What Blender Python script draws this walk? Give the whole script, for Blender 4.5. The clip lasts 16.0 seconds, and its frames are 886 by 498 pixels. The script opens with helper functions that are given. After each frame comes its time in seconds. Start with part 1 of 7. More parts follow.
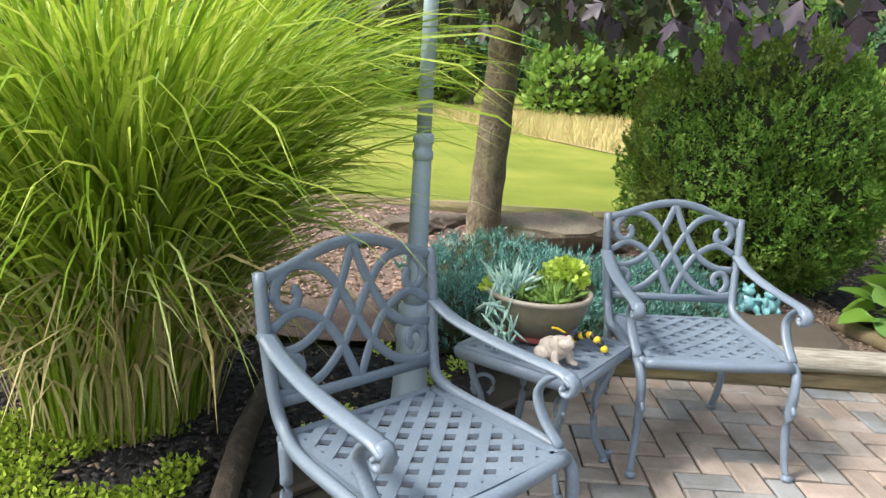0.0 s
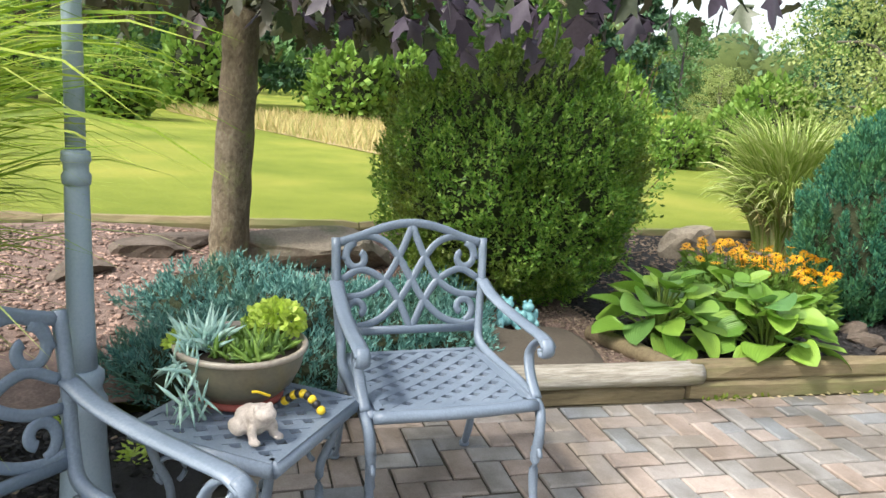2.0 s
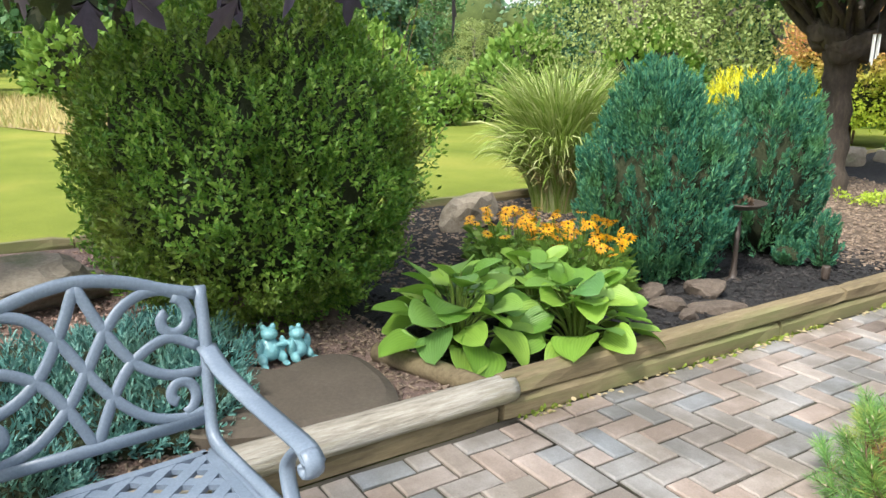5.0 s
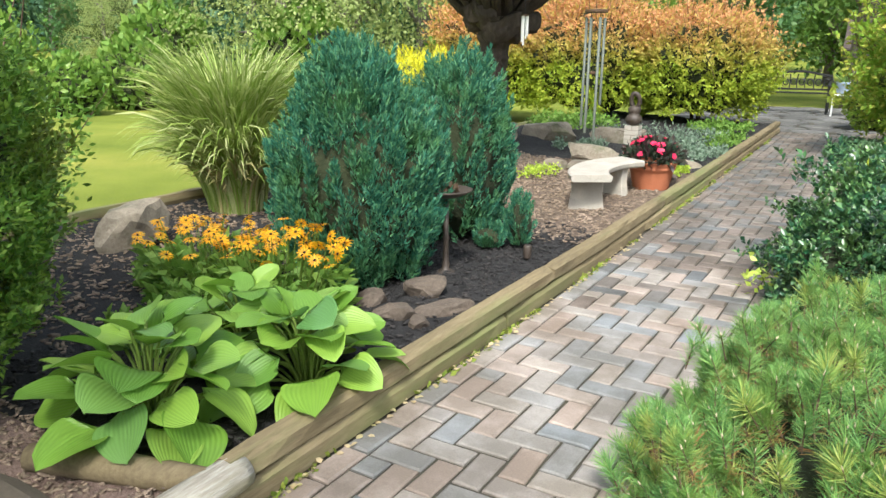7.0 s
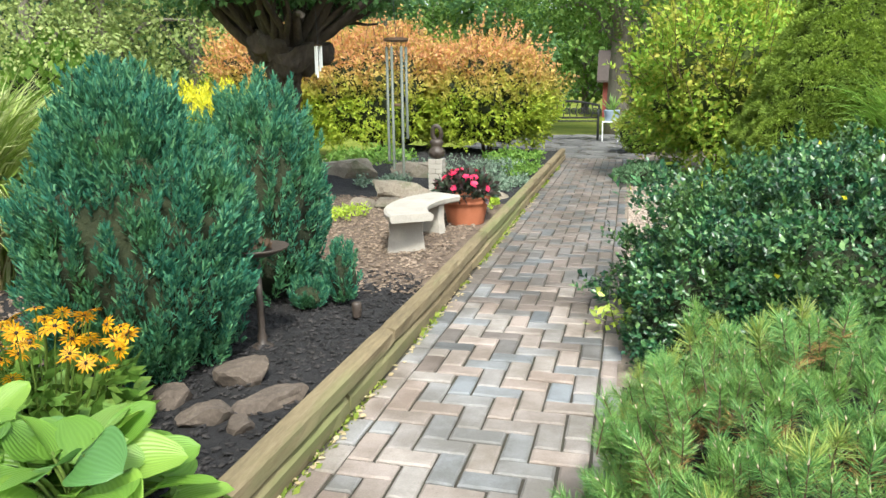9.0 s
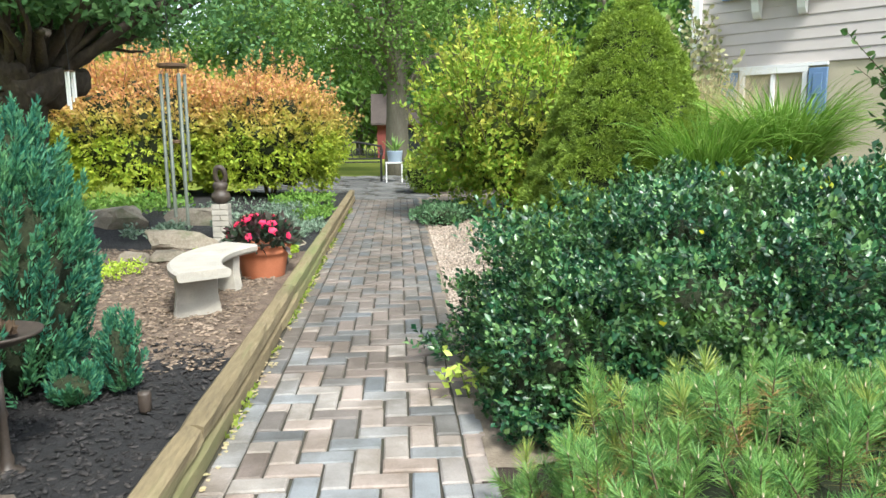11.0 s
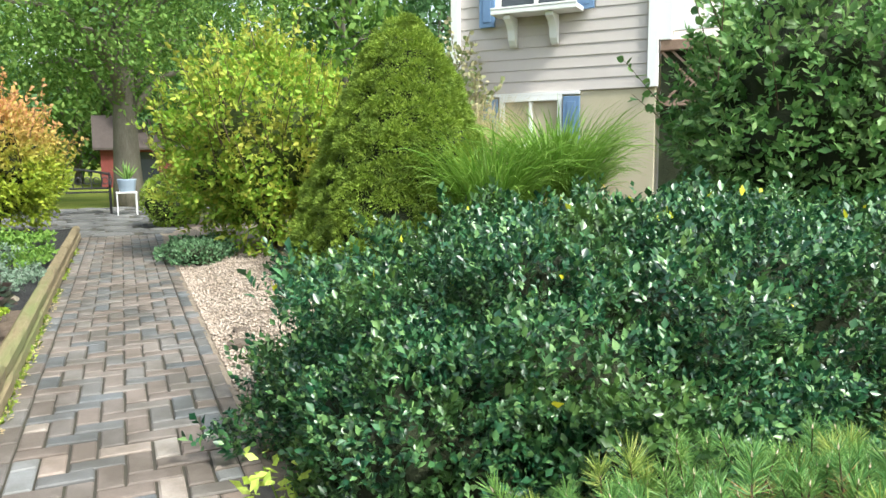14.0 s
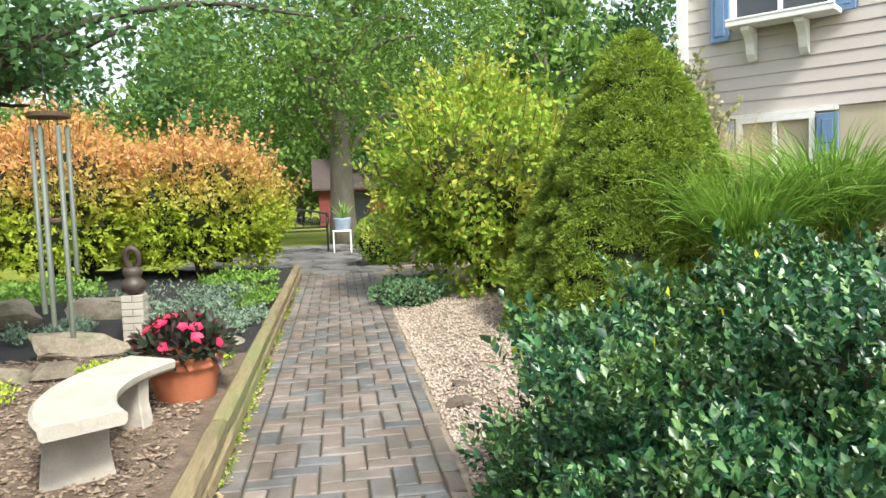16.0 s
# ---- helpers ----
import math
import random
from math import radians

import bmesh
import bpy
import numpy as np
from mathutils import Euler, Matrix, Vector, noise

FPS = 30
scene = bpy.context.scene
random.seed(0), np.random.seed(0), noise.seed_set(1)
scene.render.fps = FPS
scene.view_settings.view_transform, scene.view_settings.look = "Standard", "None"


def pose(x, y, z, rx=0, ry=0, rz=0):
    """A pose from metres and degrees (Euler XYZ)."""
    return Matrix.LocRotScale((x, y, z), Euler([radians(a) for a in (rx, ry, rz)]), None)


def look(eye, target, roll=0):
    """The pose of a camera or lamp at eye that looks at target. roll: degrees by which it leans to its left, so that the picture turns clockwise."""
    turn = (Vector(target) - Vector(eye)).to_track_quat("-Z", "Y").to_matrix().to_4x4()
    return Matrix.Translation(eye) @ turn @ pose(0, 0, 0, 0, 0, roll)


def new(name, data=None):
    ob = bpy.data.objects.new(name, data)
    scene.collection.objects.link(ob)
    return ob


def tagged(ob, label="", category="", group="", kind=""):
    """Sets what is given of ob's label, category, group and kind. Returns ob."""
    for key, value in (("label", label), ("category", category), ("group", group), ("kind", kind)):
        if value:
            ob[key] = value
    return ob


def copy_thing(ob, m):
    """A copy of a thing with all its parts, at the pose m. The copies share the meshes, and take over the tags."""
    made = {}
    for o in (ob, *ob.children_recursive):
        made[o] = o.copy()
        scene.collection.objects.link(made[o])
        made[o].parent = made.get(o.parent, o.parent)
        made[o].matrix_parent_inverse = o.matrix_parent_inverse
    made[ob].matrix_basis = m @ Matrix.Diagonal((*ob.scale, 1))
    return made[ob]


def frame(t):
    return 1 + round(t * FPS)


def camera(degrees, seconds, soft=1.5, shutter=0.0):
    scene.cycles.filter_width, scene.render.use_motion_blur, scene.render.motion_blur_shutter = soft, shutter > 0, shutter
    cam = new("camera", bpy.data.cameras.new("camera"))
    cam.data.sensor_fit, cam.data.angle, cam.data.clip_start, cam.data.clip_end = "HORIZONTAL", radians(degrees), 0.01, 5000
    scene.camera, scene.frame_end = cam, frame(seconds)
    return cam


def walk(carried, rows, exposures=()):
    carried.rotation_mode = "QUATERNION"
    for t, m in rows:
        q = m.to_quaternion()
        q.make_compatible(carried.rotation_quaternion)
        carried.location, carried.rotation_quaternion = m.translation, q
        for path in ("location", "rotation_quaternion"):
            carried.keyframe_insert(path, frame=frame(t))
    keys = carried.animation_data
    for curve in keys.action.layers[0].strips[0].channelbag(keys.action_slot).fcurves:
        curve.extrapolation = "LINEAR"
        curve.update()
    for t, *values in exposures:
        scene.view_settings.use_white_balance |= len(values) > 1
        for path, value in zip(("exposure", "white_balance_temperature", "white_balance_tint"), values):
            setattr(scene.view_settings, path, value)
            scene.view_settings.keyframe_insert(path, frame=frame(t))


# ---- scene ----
cam = camera(62.7, 16.0)
PATH = [
    (0, (3.356, -5.845, 1.344), (1.409, -5.852, 0.889), 3.7),
    (0.5, (3.267, -5.793, 1.342), (1.313, -5.718, 0.923), 4.1),
    (1, (3.118, -5.764, 1.365), (1.17, -5.551, 0.965), 4.3),
    (1.5, (2.989, -5.674, 1.353), (1.067, -5.292, 0.951), 4.4),
    (2, (2.921, -5.509, 1.37), (1.039, -4.971, 0.958), 4.3),
    (2.5, (2.847, -5.427, 1.346), (1.01, -4.759, 0.925), 3.7),
    (3, (2.646, -5.372, 1.365), (0.852, -4.614, 0.909), 3.3),
    (3.2, (2.579, -5.353, 1.354), (0.798, -4.563, 0.902), 2.9),
    (5.3, (2.042, -5.003, 1.39), (0.489, -3.842, 0.899), 0.6),
    (5.5, (1.976, -4.956, 1.383), (0.479, -3.726, 0.888), 0.6),
    (6, (1.835, -4.835, 1.38), (0.495, -3.439, 0.873), 0.3),
    (6.5, (1.661, -4.778, 1.38), (0.509, -3.228, 0.859), 0.4),
    (7, (1.516, -4.726, 1.37), (0.554, -3.051, 0.851), 0.6),
    (7.5, (1.421, -4.592, 1.367), (0.632, -2.824, 0.866), 0.4),
    (8, (1.329, -4.454, 1.378), (0.688, -2.62, 0.901), 0.3),
    (8.2, (1.272, -4.408, 1.371), (0.675, -2.557, 0.903), 0.1),
    (10.3, (0.866, -3.762, 1.262), (0.734, -1.796, 0.919), -0.8),
    (10.5, (0.824, -3.699, 1.268), (0.766, -1.727, 0.935), -0.7),
    (11, (0.771, -3.569, 1.256), (0.925, -1.6, 0.942), -0.5),
    (11.5, (0.791, -3.433, 1.266), (1.17, -1.492, 0.966), -0.2),
    (12, (0.779, -3.308, 1.262), (1.356, -1.416, 0.971), 0.3),
    (12.5, (0.701, -3.174, 1.259), (1.416, -1.328, 0.974), 0.5),
    (13, (0.621, -3.08, 1.256), (1.416, -1.266, 0.976), 0.5),
    (13.5, (0.626, -2.916, 1.249), (1.458, -1.117, 0.979), 0.2),
    (14, (0.652, -2.75, 1.263), (1.478, -0.946, 1.011), -0.5),
    (14.5, (0.608, -2.579, 1.281), (1.381, -0.748, 1.054), -1.3),
    (15, (0.613, -2.389, 1.272), (1.278, -0.513, 1.074), -1.9),
    (15.5, (0.659, -2.217, 1.275), (1.165, -0.29, 1.106), -2.2),
    (16, (0.632, -2.098, 1.272), (0.949, -0.128, 1.124), -2.1),
]
walk(cam, [(t, look(eye, target, roll)) for t, eye, target, roll in PATH], [(0.0, 1.15, 6500, 9), (3.0, 1.15, 6450, 9), (6.5, 1.08, 6250, 7), (8.0, 1.15, 6250, 5), (10.5, 1.15, 6100, 4), (13.5, 1.25, 6150, 3), (16.0, 1.2, 6450, 6)])

# ---- world and sun ----
SUN_ELEV, SUN_AZ = 50.0, 158.0
world = bpy.data.worlds.new("world")
scene.world = world
world.use_nodes = True
wn, wl = world.node_tree.nodes, world.node_tree.links
sky = wn.new("ShaderNodeTexSky")
sky.sky_type = "NISHITA"
sky.sun_disc = False
sky.sun_elevation, sky.sun_rotation = radians(SUN_ELEV), radians(SUN_AZ)
sky.dust_density, sky.air_density = 3.0, 1.2
haze = wn.new("ShaderNodeHueSaturation")
haze.inputs["Saturation"].default_value = 0.45
wl.new(sky.outputs[0], haze.inputs["Color"])
wl.new(haze.outputs[0], wn["Background"].inputs["Color"])
wn["Background"].inputs["Strength"].default_value = 0.15
sun_data = bpy.data.lights.new("sun", "SUN")
sun_data.energy, sun_data.angle, sun_data.color = 2.6, radians(9), (1.0, 0.95, 0.86)
sun = new("sun", sun_data)
_az, _el = radians(SUN_AZ), radians(SUN_ELEV)
sun.matrix_world = look((0, 0, 30), Vector((0, 0, 30)) - 10 * Vector((math.sin(_az) * math.cos(_el), math.cos(_az) * math.cos(_el), math.sin(_el))))

# ---- helpers for meshes ----
rng = np.random.default_rng(7)


def gz(y):
    """Height of the path: level at first, then a gentle rise."""
    return 0.0155 * max(0.0, min(y, 9.5))


def lean_x(y):
    """The path drifts a little towards the house as it goes."""
    return 0.018 * max(0.0, y + 3.3)


def part(name, bm, material, parent=None, label="", smooth=False):
    me = bpy.data.meshes.new(name)
    if smooth:
        for f in bm.faces:
            f.smooth = True
    bm.to_mesh(me)
    bm.free()
    me.materials.append(material)
    ob = new(name, me)
    ob.parent = parent
    if label:
        ob["label"] = label
    return ob


def mesh_ob(name, verts, faces, material, parent=None, label="", smooth=False):
    """An object from arrays: verts n x 3, faces m x k with one k for all."""
    verts, faces = np.asarray(verts, np.float32), np.asarray(faces, np.int32)
    me = bpy.data.meshes.new(name)
    m, k = faces.shape
    me.vertices.add(len(verts))
    me.vertices.foreach_set("co", verts.ravel())
    me.loops.add(m * k)
    me.loops.foreach_set("vertex_index", faces.ravel())
    me.polygons.add(m)
    me.polygons.foreach_set("loop_start", np.arange(0, m * k, k, dtype=np.int32))
    me.polygons.foreach_set("loop_total", np.full(m, k, np.int32))
    me.update(calc_edges=True)
    me.validate()
    if smooth:
        me.polygons.foreach_set("use_smooth", np.ones(m, bool))
    me.materials.append(material)
    ob = new(name, me)
    ob.parent = parent
    if label:
        ob["label"] = label
    return ob


def thing(name, x, y, z, label, category, group="", rz=0.0, kind=""):
    ob = new(name)
    ob.matrix_basis = pose(x, y, z, 0, 0, rz)
    return tagged(ob, label, category, group, kind)


def add_box(bm, x0, x1, y0, y1, z0, z1, bevel=0.0):
    m = Matrix.Translation(((x0 + x1) / 2, (y0 + y1) / 2, (z0 + z1) / 2)) @ Matrix.Diagonal((x1 - x0, y1 - y0, z1 - z0, 1))
    r = bmesh.ops.create_cube(bm, size=1, matrix=m)
    if bevel:
        es = list({e for v in r["verts"] for e in v.link_edges})
        bmesh.ops.bevel(bm, geom=es, offset=bevel, segments=1, affect="EDGES", profile=0.6)


def box(x0, x1, y0, y1, z0, z1, bevel=0.0):
    bm = bmesh.new()
    add_box(bm, x0, x1, y0, y1, z0, z1, bevel)
    return bm


def add_lathe(bm, rings, n=24, cx=0.0, cy=0.0, cap=True):
    """A turned shape from (radius, height) pairs."""
    loops = []
    for r, z in rings:
        loops.append([bm.verts.new((cx + r * math.cos(2 * math.pi * i / n), cy + r * math.sin(2 * math.pi * i / n), z)) for i in range(n)])
    for a, b in zip(loops, loops[1:]):
        for i in range(n):
            bm.faces.new((a[i], a[(i + 1) % n], b[(i + 1) % n], b[i]))
    if cap:
        bm.faces.new(loops[0][::-1])
        bm.faces.new(loops[-1])


def lathe(rings, n=24, cx=0.0, cy=0.0, cap=True):
    bm = bmesh.new()
    add_lathe(bm, rings, n, cx, cy, cap)
    return bm


def add_sweep(bm, pts, radii, n=8, flat=1.0, up=(0, 0, 1), cap=True):
    """A tube along pts; radii one number or one each; flat squeezes it along the up side."""
    pts = [Vector(p) for p in pts]
    if not hasattr(radii, "__len__"):
        radii = [radii] * len(pts)
    radii = [float(r) for r in radii]
    loops = []
    for i, p in enumerate(pts):
        t = (pts[min(i + 1, len(pts) - 1)] - pts[max(i - 1, 0)]).normalized()
        s = t.cross(Vector(up))
        if s.length < 1e-3:
            s = t.cross(Vector((1, 0, 0)))
        s.normalize()
        u = s.cross(t).normalized()
        loops.append([bm.verts.new(p + radii[i] * (math.cos(2 * math.pi * (k + .5) / n) * s + flat * math.sin(2 * math.pi * (k + .5) / n) * u)) for k in range(n)])
    for a, b in zip(loops, loops[1:]):
        for k in range(n):
            bm.faces.new((a[k], a[(k + 1) % n], b[(k + 1) % n], b[k]))
    if cap:
        bm.faces.new(loops[0][::-1])
        bm.faces.new(loops[-1])


def sweep(pts, radii, n=8, flat=1.0, up=(0, 0, 1)):
    bm = bmesh.new()
    add_sweep(bm, pts, radii, n, flat, up)
    return bm


def smooth_line(ctrl, n=24):
    """Points on a smooth curve through the control points."""
    p = np.array(ctrl, float)
    p = np.vstack([2 * p[0] - p[1], p, 2 * p[-1] - p[-2]])
    out = []
    segs = len(p) - 3
    for s in range(segs):
        a, b, c, d = p[s:s + 4]
        m = max(2, n // segs)
        for i in range(m + (s == segs - 1)):
            t = i / m
            out.append(.5 * ((2 * b) + (c - a) * t + (2 * a - 5 * b + 4 * c - d) * t * t + (3 * b - a - 3 * c + d) * t ** 3))
    return [tuple(q) for q in out]


def add_rock(bm, cx, cy, cz, sx, sy, sz, seed, rz=0.0, rough=0.25, sub=3):
    r = bmesh.ops.create_icosphere(bm, subdivisions=sub, radius=1)
    off = Vector((seed * 7.3, seed * 3.1, seed * 1.7))
    c, s = math.cos(rz), math.sin(rz)
    gr_ = random.Random(seed)
    cuts = [(Vector((gr_.gauss(0, 1), gr_.gauss(0, 1), gr_.gauss(0, .8))).normalized(), gr_.uniform(.5, .85)) for _ in range(12)] + [(Vector((gr_.gauss(0, .12), gr_.gauss(0, .12), 1)).normalized(), .62)]
    for v in r["verts"]:
        p = v.co.copy()
        q = p * 1.12
        for nrm, lim in cuts:
            over = q.dot(nrm) - lim
            if over > 0:
                q -= nrm * over * .93
        q *= 1 + .45 * rough * noise.noise(p * 1.4 + off) + rough * .4 * noise.noise(p * 4 + off) + rough * .15 * noise.noise(p * 11 + off)
        x, y, z = q.x * sx, q.y * sy, q.z * sz
        v.co = (cx + c * x - s * y, cy + s * x + c * y, cz + z)


def rock(cx, cy, cz, sx, sy, sz, seed, rz=0.0, rough=0.25, sub=3):
    bm = bmesh.new()
    add_rock(bm, cx, cy, cz, sx, sy, sz, seed, rz, rough, sub)
    return bm


# ---- scattering of leaves, needles and blades ----
def unit(v):
    return v / np.maximum(np.linalg.norm(v, axis=-1, keepdims=True), 1e-9)


def scatter(pos, tip, scale, tv, tf, wide=None, roll=None):
    """Copies of a template (length along +y, face along +z) at pos, pointing along tip. Returns verts, faces."""
    n = len(pos)
    tip = unit(tip)
    r = rng.normal(size=(n, 3)) if roll is None else roll
    side = unit(np.cross(tip, r))
    face = np.cross(side, tip)
    tv, tf = np.asarray(tv, float), np.asarray(tf, int)
    sc = np.broadcast_to(np.asarray(scale, float), (n,))[:, None, None]
    wd = 1.0 if wide is None else np.broadcast_to(np.asarray(wide, float), (n,))[:, None, None]
    v = pos[:, None, :] + sc * (wd * tv[None, :, 0:1] * side[:, None, :] + tv[None, :, 1:2] * tip[:, None, :] + wd * tv[None, :, 2:3] * face[:, None, :])
    f = tf[None] + (np.arange(n) * len(tv))[:, None, None]
    return v.reshape(-1, 3), f.reshape(-1, tf.shape[1])


LEAF_V = [(0, 0, 0), (-.26, .45, .07), (0, 1, -.04), (.26, .45, .07), (0, .45, 0)]
LEAF_F = [(0, 4, 1), (1, 4, 2), (0, 3, 4), (4, 3, 2)]
DIAMOND_V = [(0, 0, 0), (-.3, .45, .06), (0, 1, -.03), (.3, .45, .06)]
DIAMOND_F = [(0, 3, 1), (1, 3, 2)]
# a leaf folded along its midrib
FOLD_V = [(0, 0, 0), (-.27, .42, .11), (0, 1, -.05), (.27, .42, .11)]
FOLD_F = [(0, 3, 2), (0, 2, 1)]
WIDE_FOLD_V = [(0, 0, 0), (-.33, .48, .11), (0, 1, -.06), (.33, .48, .11)]
BROAD_V = [(0, 0, 0), (-.42, .35, .08), (-.3, .75, .05), (0, 1, -.05), (.3, .75, .05), (.42, .35, .08), (0, .5, 0)]
BROAD_F = [(0, 6, 1), (1, 6, 2), (2, 6, 3), (3, 6, 4), (4, 6, 5), (5, 6, 0)]
NEEDLE_V = [(-.02, 0, 0), (.02, 0, 0), (0, 1, 0)]
NEEDLE_F = [(0, 1, 2)]


def lumps(d, seed, freq, amp):
    off = Vector((seed * 5.1, seed * 2.7, seed * 9.3))
    return np.array([1 + amp * noise.noise(Vector(q) * freq + off) + .5 * amp * noise.noise(Vector(q) * freq * 2.7 + off) for q in d])


def dome(n, dims, power=2.0, seed=1, freq=2.0, amp=.12, low=-.6, shell=.14):
    """n places on and just under the skin of a lumpy super-ellipsoid about the origin, and the skin's normals."""
    d = unit(rng.normal(size=(int(n * 2.6), 3)))
    d = d[d[:, 2] > low][:n]
    r = (np.abs(d) ** power).sum(1) ** (-1 / power) * lumps(d, seed, freq, amp)
    depth = 1 - shell * rng.random(len(d)) ** 1.5
    return d * (r * depth)[:, None] * np.array(dims), unit(d / np.array(dims)), depth


def core(dims, power=2.0, seed=1, freq=2.0, amp=.12, shrink=.84, sub=4):
    """A solid filler under the leaves, with the same lumps; its dark colour stands for inner shade."""
    bm = bmesh.new()
    vs = bmesh.ops.create_icosphere(bm, subdivisions=sub, radius=1)["verts"]
    d = np.array([v.co[:] for v in vs])
    r = (np.abs(d) ** power).sum(1) ** (-1 / power) * lumps(d, seed, freq, amp) * shrink
    for v, q in zip(vs, d * r[:, None] * np.array(dims)):
        v.co = q
    return bm


def blades(n, base_r, length, spread, droop, width, segs=7, seed=1, lean_x=0.0, lean_y=0.0, wide_shape=None):
    """Arching grass blades as ribbons with a keel, rooted about the origin."""
    g = np.random.default_rng(seed)
    a = g.random(n) * 2 * math.pi
    rr = base_r * np.sqrt(g.random(n))
    base = np.stack([rr * np.cos(a), rr * np.sin(a), np.zeros(n)], 1)
    out = a + g.normal(size=n) * .5
    L = length * (.55 + .45 * g.random(n))
    sp = spread * (.15 + .85 * g.random(n))
    dr = droop * (.4 + .8 * g.random(n))
    t = np.linspace(0, 1, segs + 1)[None]
    ang = sp[:, None] * (.35 + .65 * t) + dr[:, None] * t ** 2.2
    ds = L[:, None] / segs
    hx = np.cumsum(np.sin(ang) * ds, 1) - np.sin(ang) * ds
    hz = np.cumsum(np.cos(ang) * ds, 1) - np.cos(ang) * ds
    ox, oy = np.cos(out)[:, None], np.sin(out)[:, None]
    twist = g.normal(size=(n, 1)) * .12
    c = np.stack([base[:, :1] + hx * ox - hx * twist * oy + lean_x * t ** 2, base[:, 1:2] + hx * oy + hx * twist * ox + lean_y * t ** 2, hz], 2)
    w = width * (.6 + .7 * g.random(n))[:, None] * np.minimum(1, 1.6 * (1 - t) ** .6) * (.55 + .45 * np.minimum(1, 4 * t))
    s = np.stack([-oy + 0 * t, ox + 0 * t, 0 * t + 0 * ox], 2)
    tilt = g.normal(size=(n, 1, 1)) * .5
    s = s + tilt * np.array([0, 0, 1.0])
    left, right = c - s * w[..., None] / 2, c + s * w[..., None] / 2
    v = np.stack([left, right], 2).reshape(-1, 3)
    k = 2 * (segs + 1)
    q = np.array([(2 * i, 2 * i + 1, 2 * i + 3, 2 * i + 2) for i in range(segs)])
    f = (q[None] + (np.arange(n) * k)[:, None, None]).reshape(-1, 4)
    return v, f


# ---- materials ----
def mat(name):
    m = bpy.data.materials.new(name)
    m.use_nodes = True
    nt = m.node_tree
    return m, nt.nodes, nt.links, nt.nodes["Principled BSDF"]


def ramp(n, stops):
    r = n.new("ShaderNodeValToRGB")
    e = r.color_ramp.elements
    while len(e) < len(stops):
        e.new(.5)
    for el, (p, c) in zip(e, stops):
        el.position, el.color = p, (*c, 1)
    return r


def texco(n, l, kind="Object", scale=(1, 1, 1)):
    tc = n.new("ShaderNodeTexCoord")
    mp = n.new("ShaderNodeMapping")
    mp.inputs["Scale"].default_value = scale
    if kind == "World":
        geo = n.new("ShaderNodeNewGeometry")
        l.new(geo.outputs["Position"], mp.inputs[0])
    else:
        l.new(tc.outputs[kind], mp.inputs[0])
    return mp.outputs[0]


def noise_tex(n, l, co, scale, detail=5, rough=.6):
    t = n.new("ShaderNodeTexNoise")
    t.inputs["Scale"].default_value, t.inputs["Detail"].default_value, t.inputs["Roughness"].default_value = scale, detail, rough
    l.new(co, t.inputs["Vector"])
    return t.outputs["Fac"]


def mix_col(n, l, fac, a, b, blend="MIX"):
    m = n.new("ShaderNodeMix")
    m.data_type, m.blend_type = "RGBA", blend
    for sock, val in ((m.inputs["Factor"], fac), (m.inputs[6], a), (m.inputs[7], b)):
        if hasattr(val, "is_linked"):
            l.new(val, sock)
        elif isinstance(val, tuple):
            sock.default_value = (*val, 1)
        else:
            sock.default_value = val
    return m.outputs[2]


def bump(n, l, height, strength, dist, bsdf):
    b = n.new("ShaderNodeBump")
    b.inputs["Strength"].default_value, b.inputs["Distance"].default_value = strength, dist
    l.new(height, b.inputs["Height"])
    l.new(b.outputs[0], bsdf.inputs["Normal"])


def surface(name, stops, scale=6.0, fine=60.0, rough=.8, relief=.4, dist=.01, metal=0.0, kind="Object", stretch=(1, 1, 1), piece=0.0, stain=None, spec=.5):
    """A mineral, wood or metal surface: colour from coarse noise, grain from fine noise, relief from both."""
    m, n, l, b = mat(name)
    co = texco(n, l, kind, stretch)
    big, small = noise_tex(n, l, co, scale), noise_tex(n, l, co, fine, 4, .7)
    add = n.new("ShaderNodeMath")
    add.operation = "MULTIPLY_ADD"
    add.inputs[1].default_value = .55
    l.new(small, add.inputs[0])
    half = n.new("ShaderNodeMath")
    half.operation = "MULTIPLY"
    half.inputs[1].default_value = .5
    l.new(big, half.inputs[0])
    l.new(half.outputs[0], add.inputs[2])
    r = ramp(n, [(.3 + .45 * i / max(1, len(stops) - 1), c) for i, c in enumerate(stops)])
    l.new(add.outputs[0], r.inputs[0])
    col = r.outputs[0]
    if stain:
        st = ramp(n, [(.52, (0, 0, 0)), (.66, (1, 1, 1))])
        l.new(noise_tex(n, l, co, scale * .6, 6, .65), st.inputs[0])
        col = mix_col(n, l, st.outputs[0], col, stain)
    if piece:
        oi = n.new("ShaderNodeObjectInfo")
        geo = n.new("ShaderNodeNewGeometry")
        s = n.new("ShaderNodeMath")
        s.operation = "ADD"
        l.new(oi.outputs["Random"], s.inputs[0])
        l.new(geo.outputs["Random Per Island"], s.inputs[1])
        fr = n.new("ShaderNodeMath")
        fr.operation = "FRACT"
        l.new(s.outputs[0], fr.inputs[0])
        pr = ramp(n, [(0, (1 - piece,) * 3), (1, (1 + piece,) * 3)])
        l.new(fr.outputs[0], pr.inputs[0])
        col = mix_col(n, l, 1.0, col, pr.outputs[0], "MULTIPLY")
    l.new(col, b.inputs["Base Color"])
    b.inputs["Roughness"].default_value, b.inputs["Metallic"].default_value = rough, metal
    b.inputs["Specular IOR Level"].default_value = spec
    bump(n, l, add.outputs[0], relief, dist, b)
    return m


